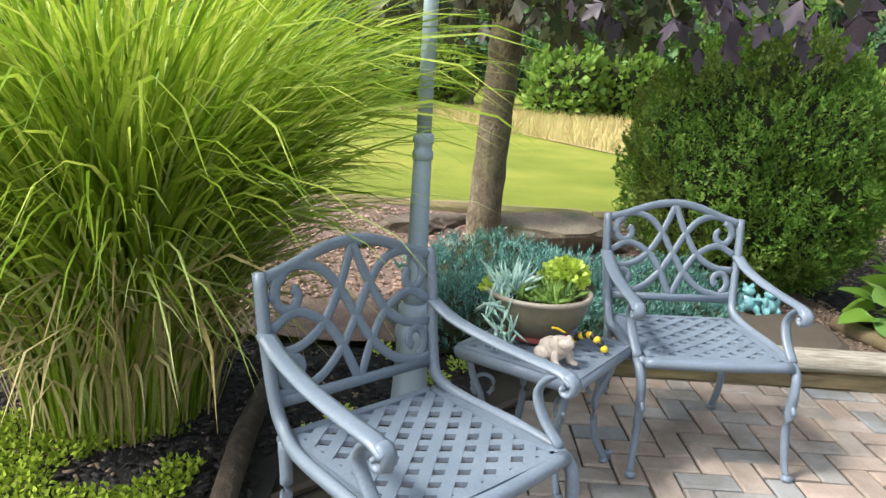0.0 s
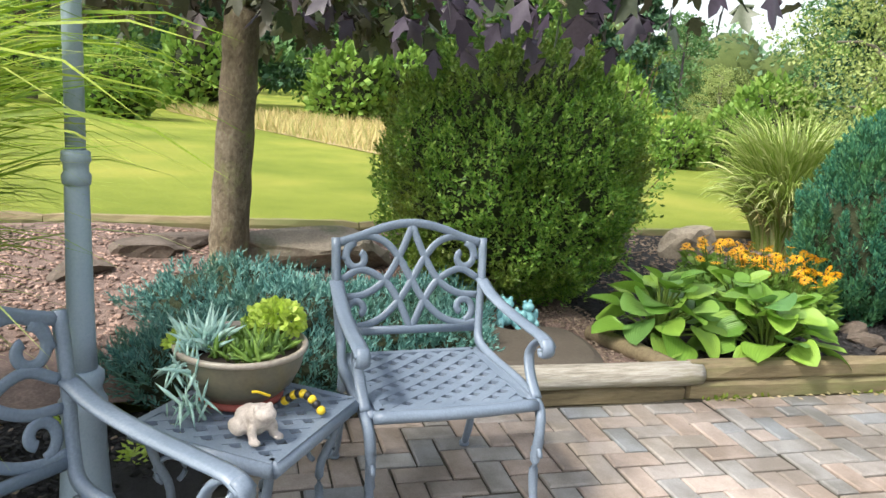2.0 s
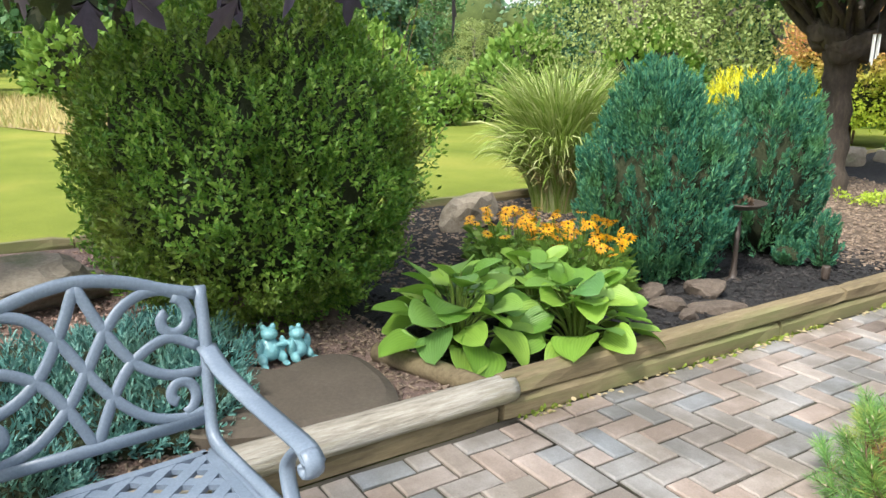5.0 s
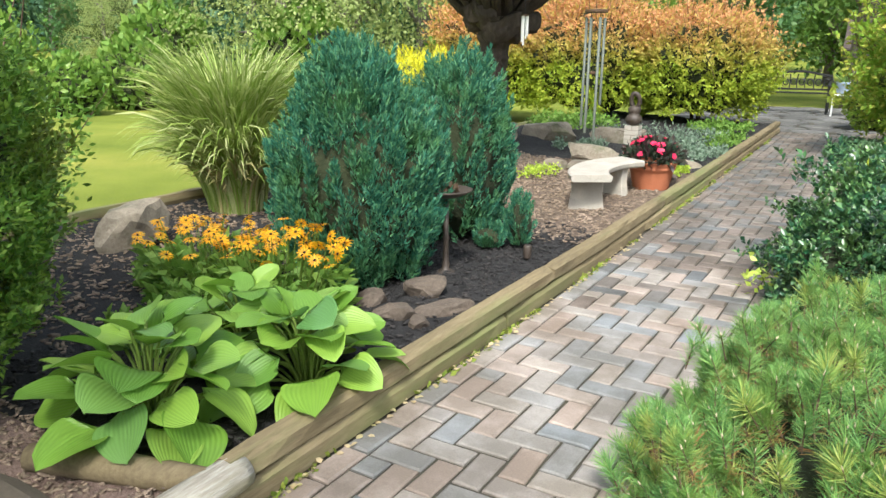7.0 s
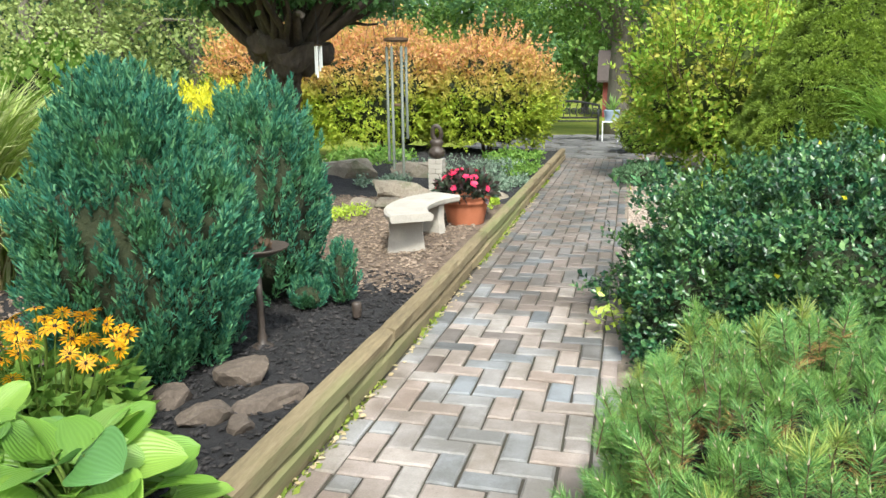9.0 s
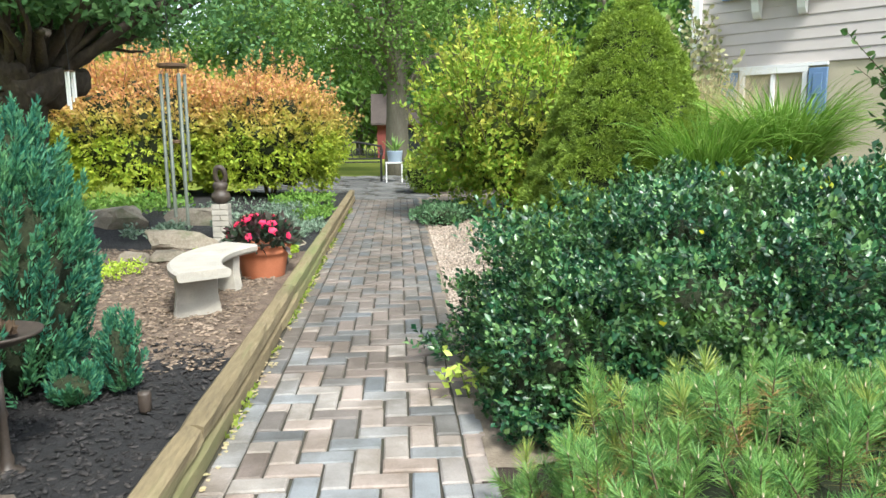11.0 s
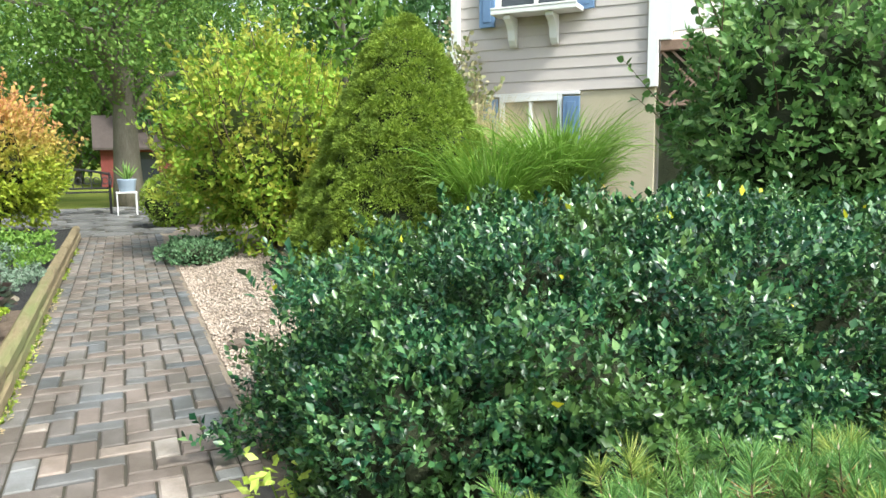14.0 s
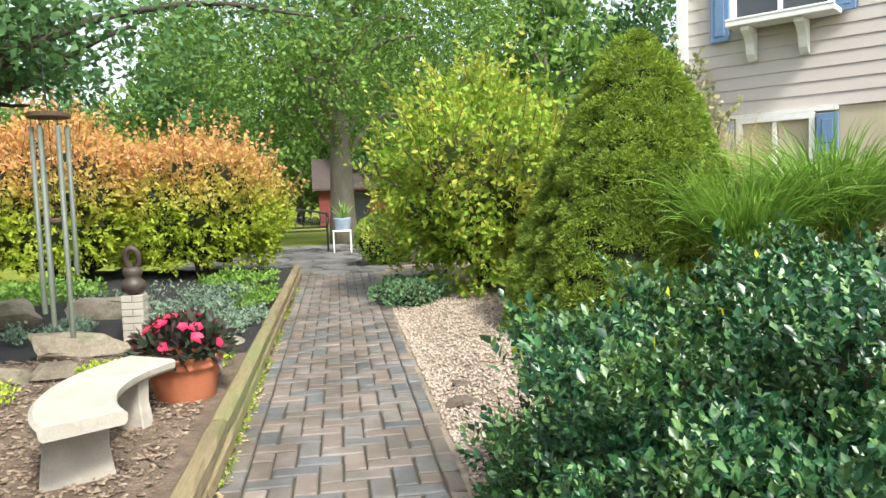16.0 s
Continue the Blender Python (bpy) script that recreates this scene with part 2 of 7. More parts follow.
def leafy(name, stops, rough=.5, through_light=.3, patch=None, patch_scale=1.5, spec=.4, top=None):
    """Leaves: each leaf takes its colour from a ramp, patches of another colour run over the plant."""
    m, n, l, b = mat(name)
    geo = n.new("ShaderNodeNewGeometry")
    stops = [tuple(min(.9, 1.3 * q) for q in c) for c in stops]
    r = ramp(n, [(i / max(1, len(stops) - 1), c) for i, c in enumerate(stops)])
    l.new(geo.outputs["Random Per Island"], r.inputs[0])
    col = r.outputs[0]
    co = texco(n, l, "Object")
    if patch:
        pr = ramp(n, [(.48, (0, 0, 0)), (.66, (1, 1, 1))])
        l.new(noise_tex(n, l, co, patch_scale, 4), pr.inputs[0])
        col = mix_col(n, l, pr.outputs[0], col, mix_col(n, l, .35, patch, col))
    if top:
        colour, z0, z1 = top
        sx = n.new("ShaderNodeSeparateXYZ")
        l.new(co, sx.inputs[0])
        nz = n.new("ShaderNodeMath")
        nz.operation = "MULTIPLY_ADD"
        nz.inputs[1].default_value = (z1 - z0) * 1.4
        l.new(noise_tex(n, l, co, 2.2, 3), nz.inputs[0])
        l.new(sx.outputs["Z"], nz.inputs[2])
        mr = n.new("ShaderNodeMapRange")
        mr.inputs["From Min"].default_value, mr.inputs["From Max"].default_value = z0 + .7 * (z1 - z0), z1 + .7 * (z1 - z0)
        l.new(nz.outputs[0], mr.inputs["Value"])
        tr = ramp(n, [(i / max(1, len(colour) - 1), c) for i, c in enumerate(colour)])
        l.new(geo.outputs["Random Per Island"], tr.inputs[0])
        col = mix_col(n, l, mr.outputs[0], col, tr.outputs[0])
    grain = noise_tex(n, l, co, 90, 2)
    gr = ramp(n, [(.3, (.82, .82, .82)), (.7, (1.12, 1.12, 1.12))])
    l.new(grain, gr.inputs[0])
    col = mix_col(n, l, 1.0, col, gr.outputs[0], "MULTIPLY")
    l.new(col, b.inputs["Base Color"])
    b.inputs["Roughness"].default_value = rough
    b.inputs["Specular IOR Level"].default_value = spec
    if through_light:
        tl = n.new("ShaderNodeBsdfTranslucent")
        l.new(col, tl.inputs["Color"])
        mx = n.new("ShaderNodeMixShader")
        mx.inputs[0].default_value = through_light
        l.new(b.outputs[0], mx.inputs[1])
        l.new(tl.outputs[0], mx.inputs[2])
        l.new(mx.outputs[0], n["Material Output"].inputs["Surface"])
    return m


M = {}


def paver_mat(name="concrete_paver", tone=1.0):
    m, n, l, b = mat(name)
    oi, geo = n.new("ShaderNodeObjectInfo"), n.new("ShaderNodeNewGeometry")
    s = n.new("ShaderNodeMath")
    s.operation = "ADD"
    l.new(oi.outputs["Random"], s.inputs[0])
    l.new(geo.outputs["Random Per Island"], s.inputs[1])
    fr = n.new("ShaderNodeMath")
    fr.operation = "FRACT"
    l.new(s.outputs[0], fr.inputs[0])
    shades = [(0, (.29, .25, .225)), (.25, (.345, .275, .24)), (.45, (.275, .262, .255)), (.62, (.215, .228, .245)), (.8, (.33, .295, .27)), (1, (.38, .31, .275))]
    r = ramp(n, [(p, tuple(tone * q for q in c)) for p, c in shades])
    l.new(fr.outputs[0], r.inputs[0])
    co = texco(n, l, "World")
    g = noise_tex(n, l, co, 160, 5, .8)
    gr = ramp(n, [(.25, (.72, .72, .72)), (.75, (1.22, 1.22, 1.2))])
    l.new(g, gr.inputs[0])
    col = mix_col(n, l, 1.0, r.outputs[0], gr.outputs[0], "MULTIPLY")
    st = ramp(n, [(.42, (.62, .6, .56)), (.62, (1.08, 1.08, 1.08))])
    l.new(noise_tex(n, l, co, 2.3, 6, .65), st.inputs[0])
    col = mix_col(n, l, 1.0, col, st.outputs[0], "MULTIPLY")
    l.new(col, b.inputs["Base Color"])
    b.inputs["Roughness"].default_value = .62
    b.inputs["Specular IOR Level"].default_value = .5
    bump(n, l, g, .45, .004, b)
    return m


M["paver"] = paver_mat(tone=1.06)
# same paver at a lower tone: shade over the path put into its colour
M["paver_shaded"] = paver_mat("shaded_paver", .6)
M["joint"] = surface("sand_joint", [(.022, .02, .016), (.055, .048, .036), (.045, .05, .022)], 5, 120, .95, .5, .004, kind="World")
M["timber"] = surface("weathered_timber", [(.10, .075, .045), (.20, .155, .085), (.29, .235, .14)], 5, 70, .9, .7, .008, stretch=(1, .12, 1), stain=(.15, .16, .06), piece=.12)
M["white_log"] = surface("bleached_log", [(.07, .055, .04), (.32, .29, .24), (.60, .57, .51)], 7, 60, .9, 1, .02, stretch=(1, .1, 1), stain=(.21, .19, .09))
M["mulch_dark"] = surface("black_mulch", [(.008, .008, .009), (.018, .017, .018), (.038, .034, .033)], 9, 90, .95, 1, .02, kind="World")
M["mulch_brown"] = surface("wood_chip_mulch", [(.05, .034, .024), (.14, .10, .073), (.27, .205, .155)], 8, 70, .95, 1, .02, kind="World")
M["mulch_pink"] = surface("faded_red_mulch", [(.06, .04, .034), (.17, .115, .095), (.32, .23, .19)], 8, 70, .95, 1, .02, kind="World")
M["chip_dark"] = surface("dark_chip", [(.009, .009, .010), (.026, .023, .023), (.075, .064, .058)], 3, 40, .9, .3, .003, piece=.6)
M["chip_brown"] = surface("brown_chip", [(.085, .06, .043), (.20, .148, .108), (.35, .275, .21)], 3, 40, .9, .3, .003, piece=.5)
M["chip_pink"] = surface("pink_chip", [(.10, .06, .05), (.26, .17, .135), (.40, .28, .235)], 3, 40, .9, .3, .003, piece=.5)
M["gravel"] = surface("pale_pebble", [(.22, .17, .13), (.36, .29, .235), (.5, .43, .37)], 4, 50, .85, .3, .003, piece=.35)
M["gravel_bed"] = surface("gravel_bed", [(.13, .10, .075), (.25, .20, .15), (.36, .30, .24)], 12, 90, .95, 1, .015, kind="World")
M["stone"] = surface("field_stone", [(.14, .115, .085), (.25, .21, .16), (.36, .32, .26)], 4, 50, .9, .7, .012, stain=(.12, .125, .07))
M["stone_red"] = surface("brown_stone", [(.055, .042, .032), (.11, .085, .066), (.19, .15, .12)], 4, 50, .9, .9, .014)
M["flat_rock"] = surface("flat_sandstone", [(.058, .048, .037), (.088, .071, .053), (.119, .101, .078)], 3, 60, .85, .5, .008)
M["concrete"] = surface("cast_concrete", [(.29, .265, .225), (.38, .35, .305), (.46, .43, .38)], 6, 140, .9, .35, .003, stain=(.50, .45, .38))
M["terracotta"] = surface("terracotta", [(.36, .115, .055), (.46, .155, .075), (.52, .19, .10)], 5, 90, .75, .15, .002)
M["cast"] = surface("painted_cast_aluminium", [(.115, .15, .20), (.155, .195, .255), (.225, .27, .335)], 5, 140, .42, .12, .0015, spec=.5)
M["post"] = surface("painted_lamp_post", [(.25, .32, .40), (.31, .385, .47), (.36, .43, .51)], 5, 120, .45, .12, .0015)
M["bowl"] = surface("glazed_stoneware", [(.10, .09, .06), (.15, .135, .095), (.2, .175, .12)], 5, 60, .35, .1, .002)
M["bowl_rim"] = surface("glazed_rim", [(.24, .20, .16), (.36, .31, .26), (.42, .38, .33)], 5, 60, .4, .1, .002)
M["bowl_foot"] = surface("red_clay_foot", [(.28, .06, .05), (.36, .09, .07)], 5, 60, .7, .1, .002)
M["toad"] = surface("speckled_stone_toad", [(.26, .22, .20), (.46, .40, .36), (.62, .56, .51)], 20, 120, .8, .5, .004)
M["frog"] = surface("glazed_blue_ceramic", [(.12, .31, .34), (.19, .42, .45), (.30, .54, .56)], 9, 60, .22, .1, .002)
M["yellow"] = surface("yellow_enamel", [(.75, .52, .02), (.85, .62, .04)], 6, 40, .35, .05, .001)
M["black"] = surface("black_metal", [(.012, .012, .013), (.025, .025, .027)], 6, 60, .45, .15, .002)
M["bronze"] = surface("dark_bronze", [(.03, .022, .018), (.06, .045, .036), (.09, .07, .055)], 6, 80, .5, .3, .003)
M["steel"] = surface("dull_tube", [(.075, .088, .07), (.105, .12, .098), (.145, .16, .135)], 5, 80, .5, .1, .001)
M["wood_disc"] = surface("stained_wood", [(.07, .04, .02), (.13, .075, .04)], 6, 60, .6, .2, .002)
M["bark"] = surface("maple_bark", [(.07, .052, .034), (.19, .15, .10), (.36, .31, .22)], 9, 38, .95, 1, .06, stretch=(1, 1, .7), stain=(.24, .24, .11))
M["bark_dark"] = surface("dark_rugged_bark", [(.022, .018, .014), (.055, .042, .032), (.11, .085, .062)], 4, 30, .95, 1, .04, stretch=(1, 1, .3))
M["bark_grey"] = surface("grey_bark", [(.09, .08, .065), (.16, .14, .115), (.23, .205, .17)], 4, 30, .95, 1, .03, stretch=(1, 1, .25))
M["siding"] = surface("vinyl_siding", [(.475, .425, .40), (.515, .465, .44), (.54, .49, .465)], 3, 90, .6, .08, .001)
M["white_paint"] = surface("white_paint", [(.70, .70, .69), (.78, .78, .77), (.82, .82, .81)], 3, 90, .5, .05, .001)
M["shutter"] = surface("blue_shutter_paint", [(.09, .17, .31), (.13, .22, .38), (.16, .26, .42)], 3, 60, .55, .08, .001)
M["foundation"] = surface("painted_block_wall", [(.40, .35, .24), (.46, .41, .29), (.5, .45, .33)], 3, 80, .85, .3, .003)
M["lattice"] = surface("brown_lattice", [(.18, .11, .075), (.27, .18, .13), (.34, .24, .18)], 5, 60, .8, .3, .002)
M["blind"] = surface("window_blind", [(.20, .22, .18), (.27, .29, .24)], 3, 30, .7, .1, .001)
M["roof"] = surface("shed_shingle", [(.045, .034, .03), (.085, .066, .06)], 5, 40, .9, .5, .01)
M["shed_red"] = surface("barn_red_board", [(.13, .026, .022), (.20, .042, .034)], 5, 40, .8, .3, .005)
M["slate"] = surface("flagstone", [(.06, .06, .062), (.11, .108, .105), (.17, .162, .155)], 4, 60, .85, .4, .006, piece=.3)
M["soil"] = surface("soil", [(.03, .022, .016), (.07, .05, .036)], 8, 60, .95, .8, .01)


def glass_mat():
    m, n, l, b = mat("window_glass")
    b.inputs["Base Color"].default_value = (.03, .035, .04, 1)
    b.inputs["Roughness"].default_value = .04
    b.inputs["Specular IOR Level"].default_value = .9
    return m


M["glass"] = glass_mat()


def lawn_mat():
    m, n, l, b = mat("mown_lawn")
    co = texco(n, l, "World")
    a = noise_tex(n, l, co, .35, 5, .6)
    f = noise_tex(n, l, co, 55, 4, .8)
    r = ramp(n, [(.32, (.13, .165, .025)), (.5, (.195, .225, .04)), (.68, (.28, .275, .06))])
    l.new(a, r.inputs[0])
    g = ramp(n, [(.3, (.7, .75, .6)), (.7, (1.2, 1.2, 1.15))])
    l.new(f, g.inputs[0])
    col = mix_col(n, l, 1.0, r.outputs[0], g.outputs[0], "MULTIPLY")
    l.new(col, b.inputs["Base Color"])
    b.inputs["Roughness"].default_value = .9
    b.inputs["Specular IOR Level"].default_value = .15
    bump(n, l, f, .6, .02, b)
    return m


M["lawn"] = lawn_mat()
M["meadow"] = surface("dry_meadow", [(.24, .21, .08), (.40, .32, .16), (.50, .41, .23)], .8, 14, .95, 1, .05, kind="World", spec=.1)
M["meadow_blade"] = leafy("meadow_blade", [(.30, .27, .10), (.45, .36, .18), (.22, .26, .07)], .8, .2)
M["moss"] = leafy("moss_leaf", [(.08, .13, .014), (.15, .20, .025), (.24, .28, .05)], .8, .2)
M["bright_moss"] = leafy("bright_moss_leaf", [(.12, .19, .012), (.20, .28, .02), (.30, .37, .04)], .8, .25)
M["grass_green"] = leafy("miscanthus_blade", [(.115, .20, .013), (.19, .295, .022), (.28, .375, .04), (.39, .45, .09)], .45, .46)
M["grass_core"] = surface("grass_thatch", [(.045, .07, .012), (.10, .13, .025), (.18, .18, .06)], 3, 30, .9, 1, .02, stretch=(1, 1, .2))
M["grass_striped"] = leafy("variegated_blade", [(.15, .235, .035), (.24, .32, .07), (.34, .40, .13), (.48, .50, .26)], .5, .35)
M["straw"] = leafy("straw_blade", [(.30, .24, .10), (.45, .38, .19), (.2, .2, .06)], .7, .2)
M["hakone"] = leafy("fountain_grass_blade", [(.10, .21, .025), (.17, .30, .045), (.25, .37, .08)], .45, .4)
M["plume"] = leafy("tan_seed_head", [(.42, .33, .18), (.52, .43, .27), (.36, .33, .15)], .8, .3)
M["boxwood"] = leafy("boxwood_leaf", [(.052, .125, .018), (.095, .205, .028), (.16, .285, .042), (.26, .38, .07)], .4, .35, patch=(.17, .165, .03), patch_scale=1.6)
# near-black filler colour: shade between leaves is painted, not cast
M["dark_core"] = surface("inner_shade", [(.010, .014, .006), (.022, .03, .010), (.04, .045, .018)], 6, 50, .95, 1, .02)
# greener filler colour, kept darker than the leaves to paint inner shade
M["green_core"] = surface("inner_shade_green", [(.03, .05, .012), (.06, .085, .018), (.10, .125, .03)], 6, 50, .95, 1, .02)
# lightest stop: yellow-green leaves, plus leaf highlights put into the colour
M["holly"] = leafy("holly_leaf", [(.006, .034, .016), (.015, .068, .028), (.042, .13, .048), (.15, .26, .085)], .34, .15, patch=(.10, .17, .025), patch_scale=2.6, spec=.65)
M["holly_yellow"] = leafy("yellow_leaf", [(.60, .52, .03), (.42, .47, .04)], .4, .3)
M["pine"] = leafy("pine_needle", [(.075, .185, .055), (.11, .245, .072), (.155, .30, .08), (.22, .355, .095)], .5, .2, patch=(.18, .29, .045), patch_scale=6)
M["pine_pale"] = leafy("pale_pine_needle", [(.17, .26, .055), (.25, .32, .07), (.33, .36, .10)], .5, .2)
M["pine_old"] = leafy("brown_needle", [(.22, .11, .04), (.3, .18, .07), (.2, .2, .05)], .7, .15)
M["twig"] = surface("brown_twig", [(.07, .045, .028), (.14, .09, .055)], 9, 60, .9, .4, .003)
M["bud"] = surface("pale_bud", [(.42, .33, .22), (.55, .46, .34)], 9, 60, .8, .2, .002)
M["juniper"] = leafy("blue_juniper_spray", [(.014, .085, .058), (.028, .13, .082), (.055, .18, .10), (.11, .245, .115)], .6, .15, patch=(.09, .21, .05), patch_scale=3.2)
M["rug"] = leafy("rug_juniper_spray", [(.03, .105, .10), (.062, .175, .16), (.11, .25, .225), (.18, .33, .29)], .6, .12, patch=(.07, .15, .085), patch_scale=3)
M["rug_green"] = leafy("creeping_green_leaf", [(.05, .11, .05), (.085, .165, .075), (.13, .22, .11)], .6, .2)
M["gold"] = leafy("golden_conifer", [(.50, .47, .02), (.66, .60, .03), (.36, .40, .03)], .6, .3)
M["spruce"] = leafy("dwarf_spruce_needle", [(.115, .18, .018), (.155, .23, .024), (.195, .275, .032), (.25, .325, .05)], .7, .25, patch=(.13, .20, .035), patch_scale=5)
M["maple_purple"] = leafy("purple_maple_leaf", [(.028, .022, .034), (.048, .036, .055), (.07, .055, .075), (.05, .07, .03)], .42, .12)
M["maple_green"] = leafy("dark_maple_leaf", [(.035, .055, .020), (.055, .045, .03), (.075, .095, .03), (.045, .032, .036)], .45, .3)
M["burning"] = leafy("burning_bush_leaf", [(.23, .32, .025), (.30, .37, .034), (.37, .41, .045), (.17, .28, .024)], .6, .4, top=([(.68, .38, .19), (.66, .31, .14), (.68, .44, .17), (.52, .42, .08)], .95, 1.75))
M["shrub_yellow"] = leafy("spicebush_leaf", [(.13, .255, .022), (.19, .32, .03), (.26, .36, .04), (.38, .37, .06)], .65, .35, patch=(.45, .39, .075), patch_scale=1.3)
M["pale_shrub"] = leafy("faded_shrub_leaf", [(.14, .19, .07), (.25, .26, .12), (.40, .35, .23)], .7, .3)
M["viburnum"] = leafy("viburnum_leaf", [(.055, .135, .035), (.09, .20, .05), (.14, .265, .075), (.23, .34, .115)], .45, .3, patch=(.13, .19, .06), patch_scale=1.6)
M["tree_leaf"] = leafy("broad_tree_leaf", [(.065, .14, .022), (.105, .20, .034), (.15, .255, .05), (.21, .30, .075)], .7, .35, patch=(.075, .15, .03), patch_scale=.45)
M["tree_leaf2"] = leafy("deep_tree_leaf", [(.045, .115, .038), (.07, .155, .05), (.105, .195, .068)], .6, .3)
M["tree_leaf3"] = leafy("pale_willow_leaf", [(.17, .235, .065), (.24, .30, .095), (.32, .36, .14)], .6, .35)
M["conifer_far"] = leafy("far_conifer_spray", [(.025, .075, .040), (.045, .105, .052), (.07, .135, .06)], .7, .1)
# distance haze is put in as a paler, bluer leaf colour
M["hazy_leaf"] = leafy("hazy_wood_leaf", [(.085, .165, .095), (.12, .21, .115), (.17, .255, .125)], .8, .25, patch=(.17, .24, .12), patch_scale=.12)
M["far_bush"] = leafy("bright_bush_leaf", [(.09, .18, .025), (.14, .245, .04), (.20, .30, .055)], .6, .35)
M["silver"] = leafy("silver_leaf", [(.085, .14, .085), (.135, .195, .135), (.21, .265, .20)], .7, .2)
M["stonecrop"] = leafy("yellow_stonecrop", [(.24, .34, .03), (.36, .46, .05), (.3, .42, .04)], .6, .3)
M["impatiens_leaf"] = leafy("bronze_green_leaf", [(.018, .035, .022), (.035, .05, .03), (.06, .03, .035)], .35, .1)
M["petal"] = leafy("pink_red_petal", [(.62, .015, .07), (.72, .03, .13), (.66, .05, .10)], .5, .3)
M["rud_petal"] = leafy("orange_yellow_petal", [(.62, .26, .004), (.68, .33, .006), (.70, .40, .01)], .5, .3)
M["rud_eye"] = surface("dark_flower_eye", [(.025, .012, .006), (.05, .025, .012)], 9, 90, .9, .4, .003)
M["stem"] = leafy("green_stem", [(.07, .13, .02), (.12, .18, .03), (.16, .22, .05)], .6, .2)
M["rud_leaf"] = leafy("rudbeckia_leaf", [(.07, .15, .02), (.11, .21, .03), (.17, .27, .05)], .6, .25)
M["succ_blue"] = leafy("blue_chalk_stick", [(.27, .43, .39), (.35, .52, .47), (.42, .57, .50)], .6, .1)
M["succ_green"] = leafy("green_rosette", [(.10, .19, .03), (.16, .26, .045), (.08, .15, .05)], .5, .15)
M["succ_lime"] = leafy("lime_sedum", [(.38, .50, .06), (.48, .58, .12), (.33, .44, .08)], .5, .25)


def hosta_mat():
    m, n, l, b = mat("hosta_leaf")
    geo = n.new("ShaderNodeNewGeometry")
    oi = n.new("ShaderNodeObjectInfo")
    r = ramp(n, [(0, (.14, .29, .045)), (.4, (.22, .40, .055)), (.75, (.31, .48, .075)), (1, (.13, .29, .085))])
    l.new(oi.outputs["Random"], r.inputs[0])
    uvn = n.new("ShaderNodeUVMap")
    w = n.new("ShaderNodeTexWave")
    w.wave_type, w.bands_direction = "BANDS", "X"
    w.inputs["Scale"].default_value, w.inputs["Distortion"].default_value = 2.6, .4
    l.new(uvn.outputs[0], w.inputs["Vector"])
    wr = ramp(n, [(0, (.92, .94, .92)), (1, (1.04, 1.03, 1.03))])
    l.new(w.outputs["Fac"], wr.inputs[0])
    col = mix_col(n, l, 1.0, r.outputs[0], wr.outputs[0], "MULTIPLY")
    l.new(col, b.inputs["Base Color"])
    b.inputs["Roughness"].default_value = .42
    bump(n, l, w.outputs["Fac"], .3, .004, b)
    tl = n.new("ShaderNodeBsdfTranslucent")
    l.new(col, tl.inputs["Color"])
    mx = n.new("ShaderNodeMixShader")
    mx.inputs[0].default_value = .25
    l.new(b.outputs[0], mx.inputs[1])
    l.new(tl.outputs[0], mx.inputs[2])
    l.new(mx.outputs[0], n["Material Output"].inputs["Surface"])
    return m


M["hosta"] = hosta_mat()

# ---- ground ----
def grid_sheet(name, x0, x1, y0, y1, nx, ny, height, material, label, kind="structure", category="ground"):
    xs, ys = np.linspace(x0, x1, nx + 1), np.linspace(y0, y1, ny + 1)
    v = np.array([(x, y, height(x, y)) for y in ys for x in xs])
    f = np.array([(j * (nx + 1) + i, j * (nx + 1) + i + 1, (j + 1) * (nx + 1) + i + 1, (j + 1) * (nx + 1) + i) for j in range(ny) for i in range(nx)])
    return tagged(mesh_ob(name, v, f, material, smooth=True), label, category, kind=kind)


def far_rise(x, y):
    """The land: level near the garden, rising towards wooded hills far off, and raised beside the house."""
    d = math.hypot(x, y)
    z = -.04
    if d > 60:
        z += 14 * min(1, (d - 60) / 160) * (.6 + .4 * noise.noise(Vector((x / 90, y / 90, 3))))
    return z


axis = [-1500, -700, -400, -260, -200, -160, -130, -105, -85, -70, -58, -46, -36, -28, -20, -14, -9, -6, -3.3]
xs = np.array(axis + [0, 3, 6, 10, 16, 24, 36, 50, 70, 95, 130, 180, 260, 400, 700, 1500], float)
v = np.array([(x, y, far_rise(x, y)) for y in xs for x in xs])
nx = len(xs)
f = np.array([(j * nx + i, j * nx + i + 1, (j + 1) * nx + i + 1, (j + 1) * nx + i) for j in range(nx - 1) for i in range(nx - 1)])
tagged(mesh_ob("ground", v, f, M["lawn"], smooth=True), "bright green mown lawn stretching to far wooded hills", "lawn", kind="structure")


def lawn_height(x, y):
    return .07 + .03 * noise.noise(Vector((x * .1, y * .1, 0))) - .11 * max(0, min(1, (-x - 30) / 8)) - .11 * max(0, min(1, (abs(y + 2) - 32) / 6))


grid_sheet("lawn", -40, -3.34, -40, 34, 30, 50, lawn_height, M["lawn"], "bright yellow-green mown lawn behind the garden bed", category="lawn")

